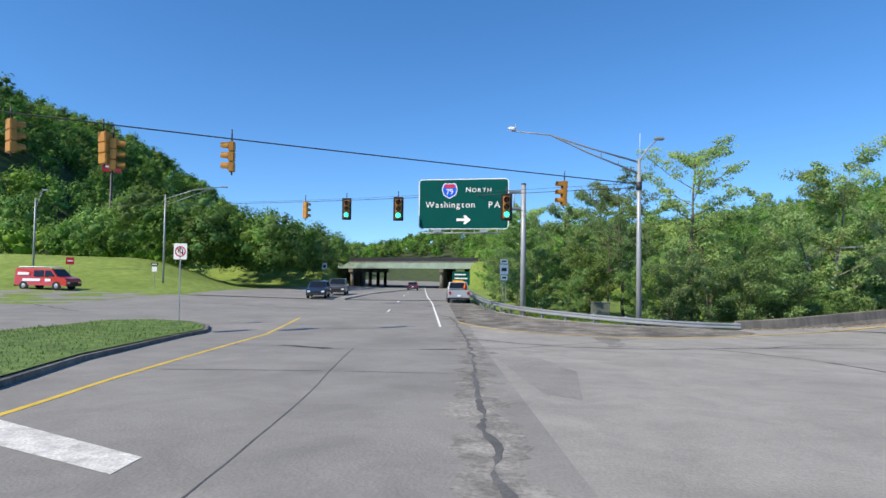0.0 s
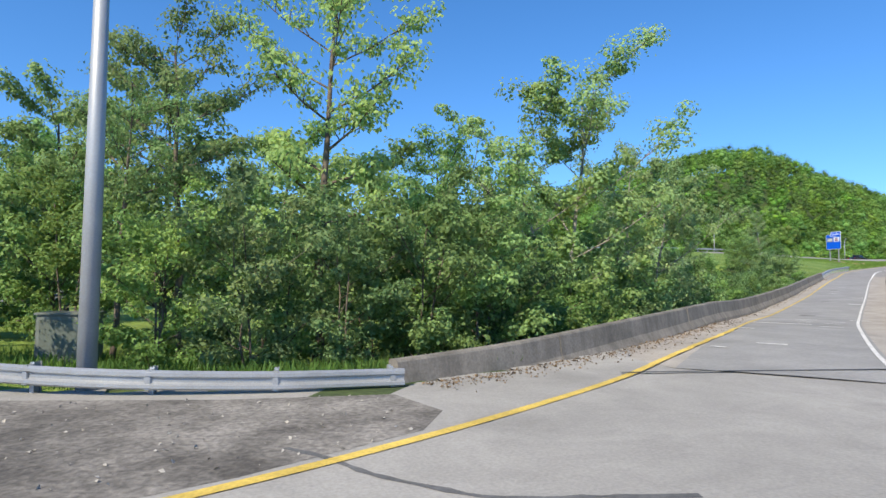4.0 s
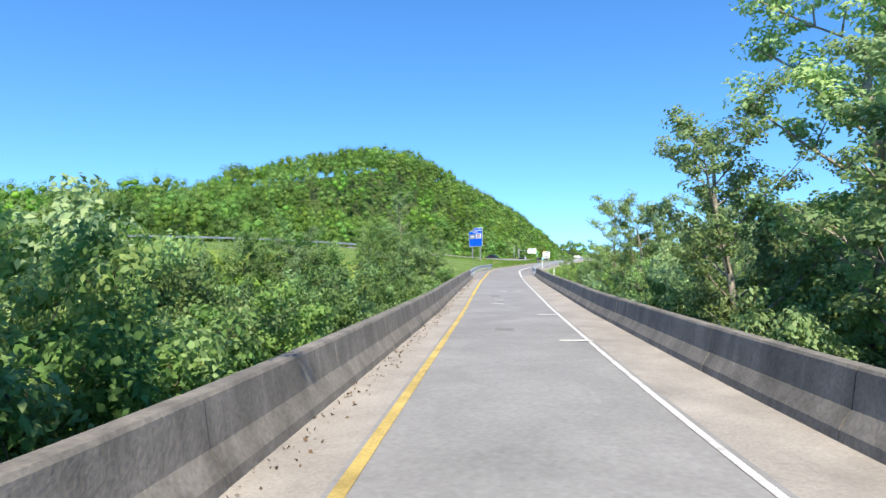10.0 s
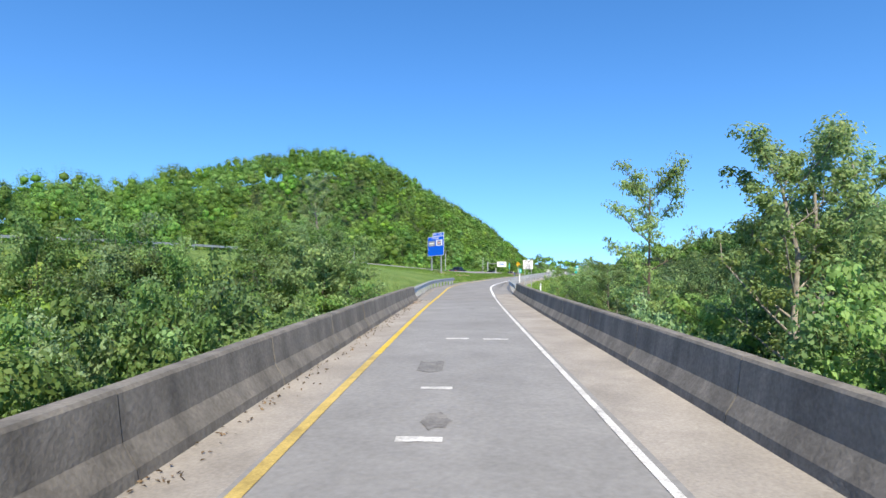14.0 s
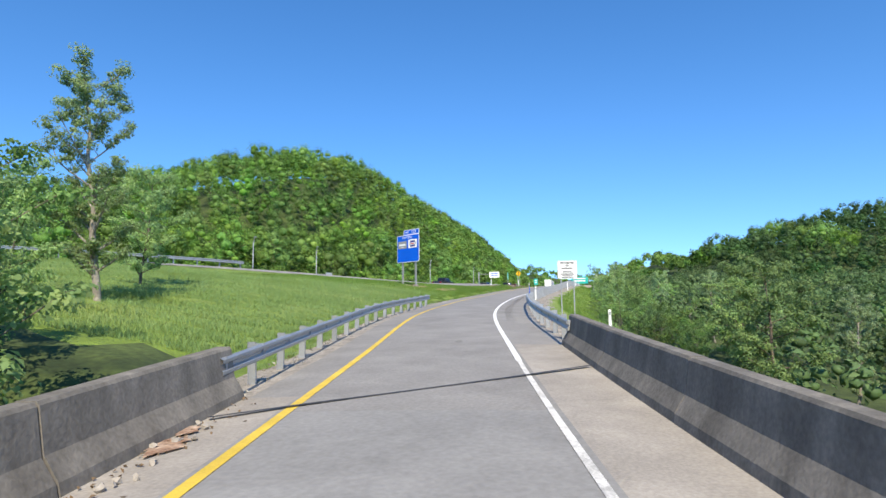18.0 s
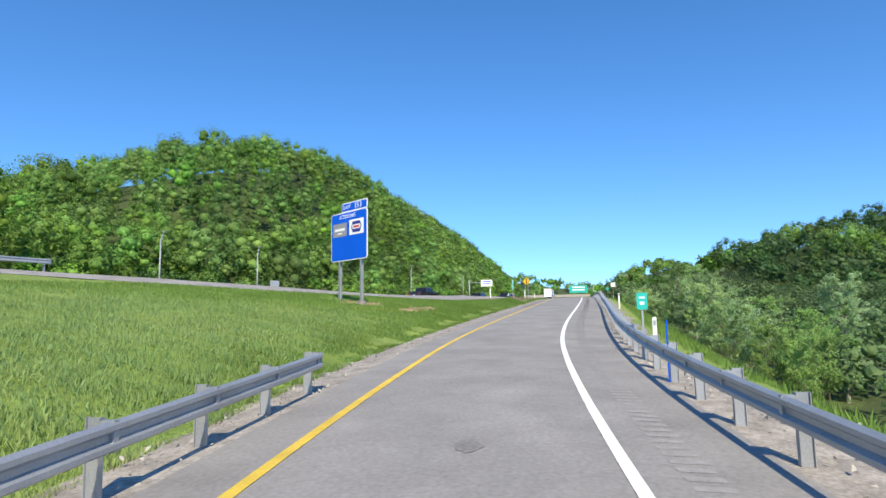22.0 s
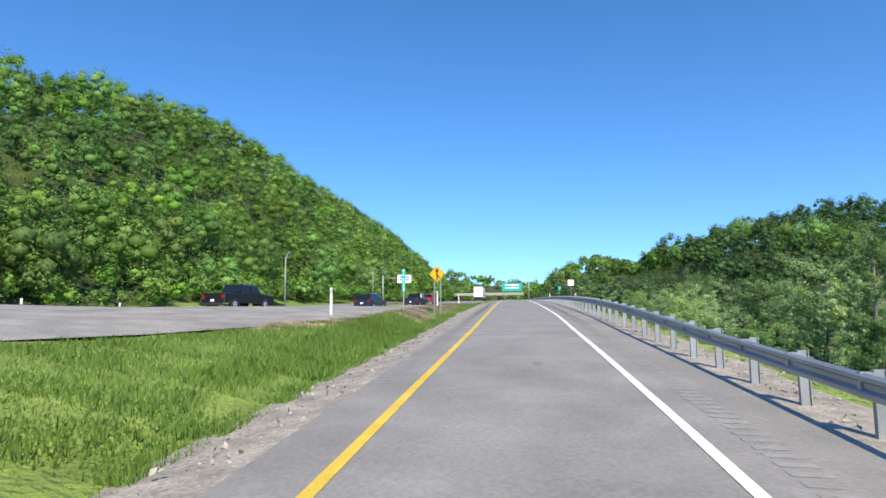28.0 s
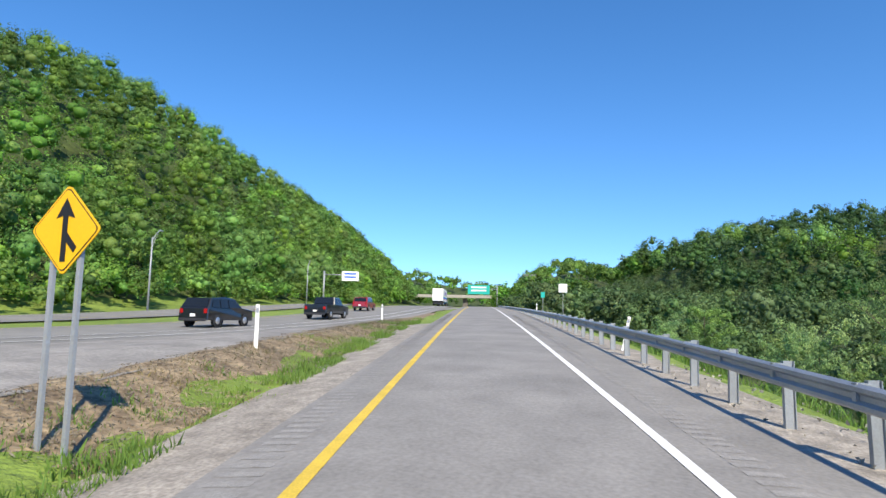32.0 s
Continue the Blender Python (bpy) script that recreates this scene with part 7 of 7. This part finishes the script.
thicket(46, lambda: (rng.uniform(S_RIGHT + 4, S_RIGHT + 120), rng.uniform(8.5, 13)), (1.8, 3.6), "scrub")


# ---- grass ----
def grass(name, label, pts, tall, seed, mat):
    r = np.random.default_rng(seed)
    n = len(pts)
    z = ground_z(pts[:, 0], pts[:, 1]) if len(pts[0]) == 2 else pts[:, 2]
    base = np.stack([pts[:, 0], pts[:, 1], z - 0.03], 1)
    h = r.uniform(0.5, 1.2, n) * tall
    a = r.uniform(0, 6.28, n)
    side = np.stack([np.cos(a), np.sin(a), 0 * a], 1) * (0.005 + 0.012 * h)[:, None]
    lean = np.stack([r.normal(0, 0.28, n), r.normal(0, 0.28, n), np.ones(n)], 1) * h[:, None]
    v = np.stack([base - side, base + side, base + lean * 0.6 + side * 0.7, base + lean + r.normal(0, 0.02, (n, 3))], 1)
    return tagged(new(name, quads_mesh(name, v, mat)), label, "grass", kind="stuff")


M_BLADE = leaf_material("grass_blade", (0.150, 0.220, 0.030), (0.275, 0.375, 0.075), 0.42, 0.0, 0.0)
M_DRY = leaf_material("dry_grass", (0.12, 0.11, 0.04), (0.32, 0.25, 0.11), 0.3, 0.0, 0.0)


def along(n, s0, s1, u0, u1, power=1.6):
    s, f = rng.uniform(s0, s1, n), rng.uniform(0, 1, n) ** power
    u = u0 + (u1 - u0) * f
    x = np.interp(s, RAMP.s, RAMP.p[:, 0]) + u * np.interp(s, RAMP.s, RAMP.r[:, 0])
    y = np.interp(s, RAMP.s, RAMP.p[:, 1]) + u * np.interp(s, RAMP.s, RAMP.r[:, 1])
    return np.stack([x, y], 1)


meadow = along(360000, S_LEFT + 4, S_MERGE - 3, -4.0, -22)
ms, mu, _ = RAMP.near(meadow[:, 0], meadow[:, 1])
meadow = meadow[mu > gore_edge(ms) + 0.2 - 30 * (ms < S_MERGE - 50)]
# paler blade colour stands in for stronger sunlight on the near slope
M_SUNBLADE = leaf_material("sunlit_blade", (0.235, 0.305, 0.072), (0.42, 0.485, 0.165), 0.42, 0.0, 0.0)
pale = meadow[:, 0] < 128 + 6 * np.sin(meadow[:, 1] * 0.35) + rng.normal(0, 3, len(meadow))
grass("meadow_grass", "grass on the slope beside the ramp, its sunlight put into a paler colour", np.vstack([meadow[pale], along(110000, S_LEFT + 2, S_LEFT + 38, -20, -46, 1.0)]), 0.17, 11, M_SUNBLADE)
grass("meadow_grass", "lush unmown green grass on the slope beside the ramp", meadow[~pale], 0.16, 18, M_BLADE)
grass("verge_grass", "thin grass growing beyond the guard rail", along(16000, S_RIGHT, S_RIGHT + 110, 5.8, 9.5, 1.0), 0.3, 12, M_BLADE)
grass("dry_verge", "dry brown grass and weeds in the gore and below the rail", np.vstack([along(24000, S_MERGE - 8, S_MERGE + 45, -4.2, -6.4, 1.0), along(5000, S_LEFT, S_LEND + 4, -3.5, -4.2, 1.0)]), 0.11, 13, M_DRY)
M_MULCH = leaf_material("straw_mulch", (0.13, 0.085, 0.05), (0.42, 0.32, 0.20), 0.05, 0.0, 0.0)
cs = along(26000, S_MERGE - 9, S_MERGE + 40, -4.3, -6.6, 0.9)
cs = np.column_stack([cs, ground_z(cs[:, 0], cs[:, 1]) + 0.09])
stick = leaves(cs, np.tile([0, 0, 1.6], (len(cs), 1)), rng.uniform(0.03, 0.11, len(cs)), rng)
mid = stick.mean(1, keepdims=True)
way = stick[:, 2:3] - stick[:, 0:1]
stick[:, 1:2], stick[:, 3:4] = mid + (stick[:, 1:2] - mid) * 0.3, mid + (stick[:, 3:4] - mid) * 0.3
tagged(new("straw_mulch", quads_mesh("straw_mulch", stick, M_MULCH)), "brown straw and broken twigs lying in the gore", "straw", kind="stuff")
gore_pts = along(24000, S_MERGE - 14, S_MERGE + 45, -3.9, -4.8, 1.2)
gore_pts = gore_pts[np.array([noise.noise((a * 0.45, b * 0.45, 1.5)) + 0.5 * noise.noise((a * 2.1, b * 2.1, 4.5)) for a, b in gore_pts]) > 0.0]
gore_pts = np.vstack([gore_pts, along(26000, S_MERGE - 18, S_MERGE - 0.5, -4.2, -6.2, 1.0)])
grass("gore_grass", "green grass tufts along the gore edge", gore_pts, 0.25, 14, M_BLADE)
tufts = along(45, S_MERGE - 8, S_MERGE + 40, -4.4, -6.2, 1.4)
tuft_pts = np.repeat(tufts, 160, 0) + rng.normal(0, 0.28, (len(tufts) * 160, 2)) * np.repeat(rng.uniform(0.5, 1.6, len(tufts)), 160)[:, None]
grass("weed_tufts", "scattered green weed tufts in the dry gore", tuft_pts, 0.16, 17, M_BLADE)
q = rng.uniform(0, 1, (26000, 2)) * np.array([12.5, 46]) + np.array([-18.5, -12])


def inside(p, poly):
    c = np.zeros(len(p), bool)
    n = len(poly)
    for i in range(n):
        (x0, y0), (x1, y1) = poly[i], poly[(i + 1) % n]
        cross = ((y0 > p[:, 1]) != (y1 > p[:, 1])) & (p[:, 0] < (x1 - x0) * (p[:, 1] - y0) / (y1 - y0 + 1e-12) + x0)
        c ^= cross
    return c


q = q[inside(q, [(-11.9 + (x + 11.9) * 0.93, 15 + (y - 15) * 0.94) for x, y in ISLAND])]
q = np.column_stack([q, street_z(q[:, 0], q[:, 1]) + 0.19])
grass("median_grass", "mown grass blades on the median island", q, 0.13, 15, M_LAWN)
q = rng.uniform(0, 1, (14000, 2)) * np.array([16, 8]) + np.array([3.5, 33])
q = q[q[:, 1] > kerb_y(q[:, 0]) + 0.1]
grass("corner_grass", "long grass behind the corner guard rail", q, 0.32, 16, M_LAWN)

# dry leaf litter along the wing wall and parapets
cs = []
for i in range(1200):
    s = WING.length * rng.uniform(0.05, 1.0) ** 1.2
    p = WING.at(s, abs(rng.normal(0, 0.4)) + 0.05, 0.0)
    zz = ramp_z(p.x, p.y) if p.x > 24 else float(street_z(p.x, p.y))
    cs.append((p.x, p.y, zz + 0.02))
for i in range(700):
    p = RAMP.at(rng.uniform(S_L0, S_LEFT), -3.0 + abs(rng.normal(0, 0.22)), 0.0)
    cs.append(tuple(p))
cs = np.array(cs)
M_LITTER = leaf_material("leaf_litter", (0.10, 0.05, 0.025), (0.30, 0.19, 0.10), 0.1, 0.0, 0.0)
tagged(new("leaf_litter", quads_mesh("leaf_litter", leaves(cs, np.tile([0, 0, 1.0], (len(cs), 1)), rng.uniform(0.03, 0.075, len(cs)), rng), M_LITTER)), "dry brown leaf litter against the walls", "leaf litter", kind="stuff")
# pebbles on the verges
corner = np.column_stack([rng.uniform(1.5, 15.5, 3200), rng.uniform(27.6, 60, 3200)])
corner = corner[inside(corner, gravel_pts)]
tagged(new("corner_gravel", quads_mesh("corner_gravel", leaves(np.column_stack([corner, street_z(corner[:, 0], corner[:, 1]) + 0.015]), np.tile([0, 0, 0.8], (len(corner), 1)), rng.uniform(0.015, 0.06, len(corner)), rng), M_CAP)), "loose stones and rubble on the corner shoulder", "gravel", kind="stuff")
cs = np.vstack([along(1500, S_RIGHT, S_RIGHT + 100, 3.9, 5.4, 1.0), along(900, S_LEFT, S_LEFT + 90, -3.9, -3.1, 1.0)])
zc = np.array([ramp_z(x, y) for x, y in cs])
cs = np.column_stack([cs, zc - 0.05])
tagged(new("pebbles", quads_mesh("pebbles", leaves(cs, np.tile([0, 0, 0.6], (len(cs), 1)), rng.uniform(0.04, 0.10, len(cs)), rng), M_CAP)), "loose stones on the gravel verges", "gravel", kind="stuff")
# bare earth below the lodging sign
for cx, cy, wide, deep in ((141.6, 98.5, 2.6, 1.5), (145.2, 96.2, 2.4, 0.9), (142.4, 95.6, 1.1, 0.7)):
    v, f = [(cx, cy)], []
    for ring in range(1, 5):
        for k in range(40):
            a = 2 * math.pi * k / 40
            r = ring / 4 * (0.8 + 0.3 * noise.noise((2 * math.cos(a) + cx, 2 * math.sin(a), 0)) + 0.22 * noise.noise((7 * math.cos(a), 7 * math.sin(a), cx)))
            v.append((cx + wide * r * math.cos(a), cy + deep * r * math.sin(a)))
            m = 1 + 40 * (ring - 1)
            f.append((0, m + k, m + (k + 1) % 40) if ring == 1 else (m - 40 + k, m + k, m + (k + 1) % 40, m - 40 + (k + 1) % 40))
    tagged(new("dirt_patch", mesh_of("dirt_patch", [(x, y, gz(x, y) + 0.07 + (0.05 * noise.noise((x * 2, y * 2, 0)) if i < 121 else -0.12)) for i, (x, y) in enumerate(v)], f, M_DIRT, True)), "bare reddish earth round the lodging sign", "dirt", kind="structure")
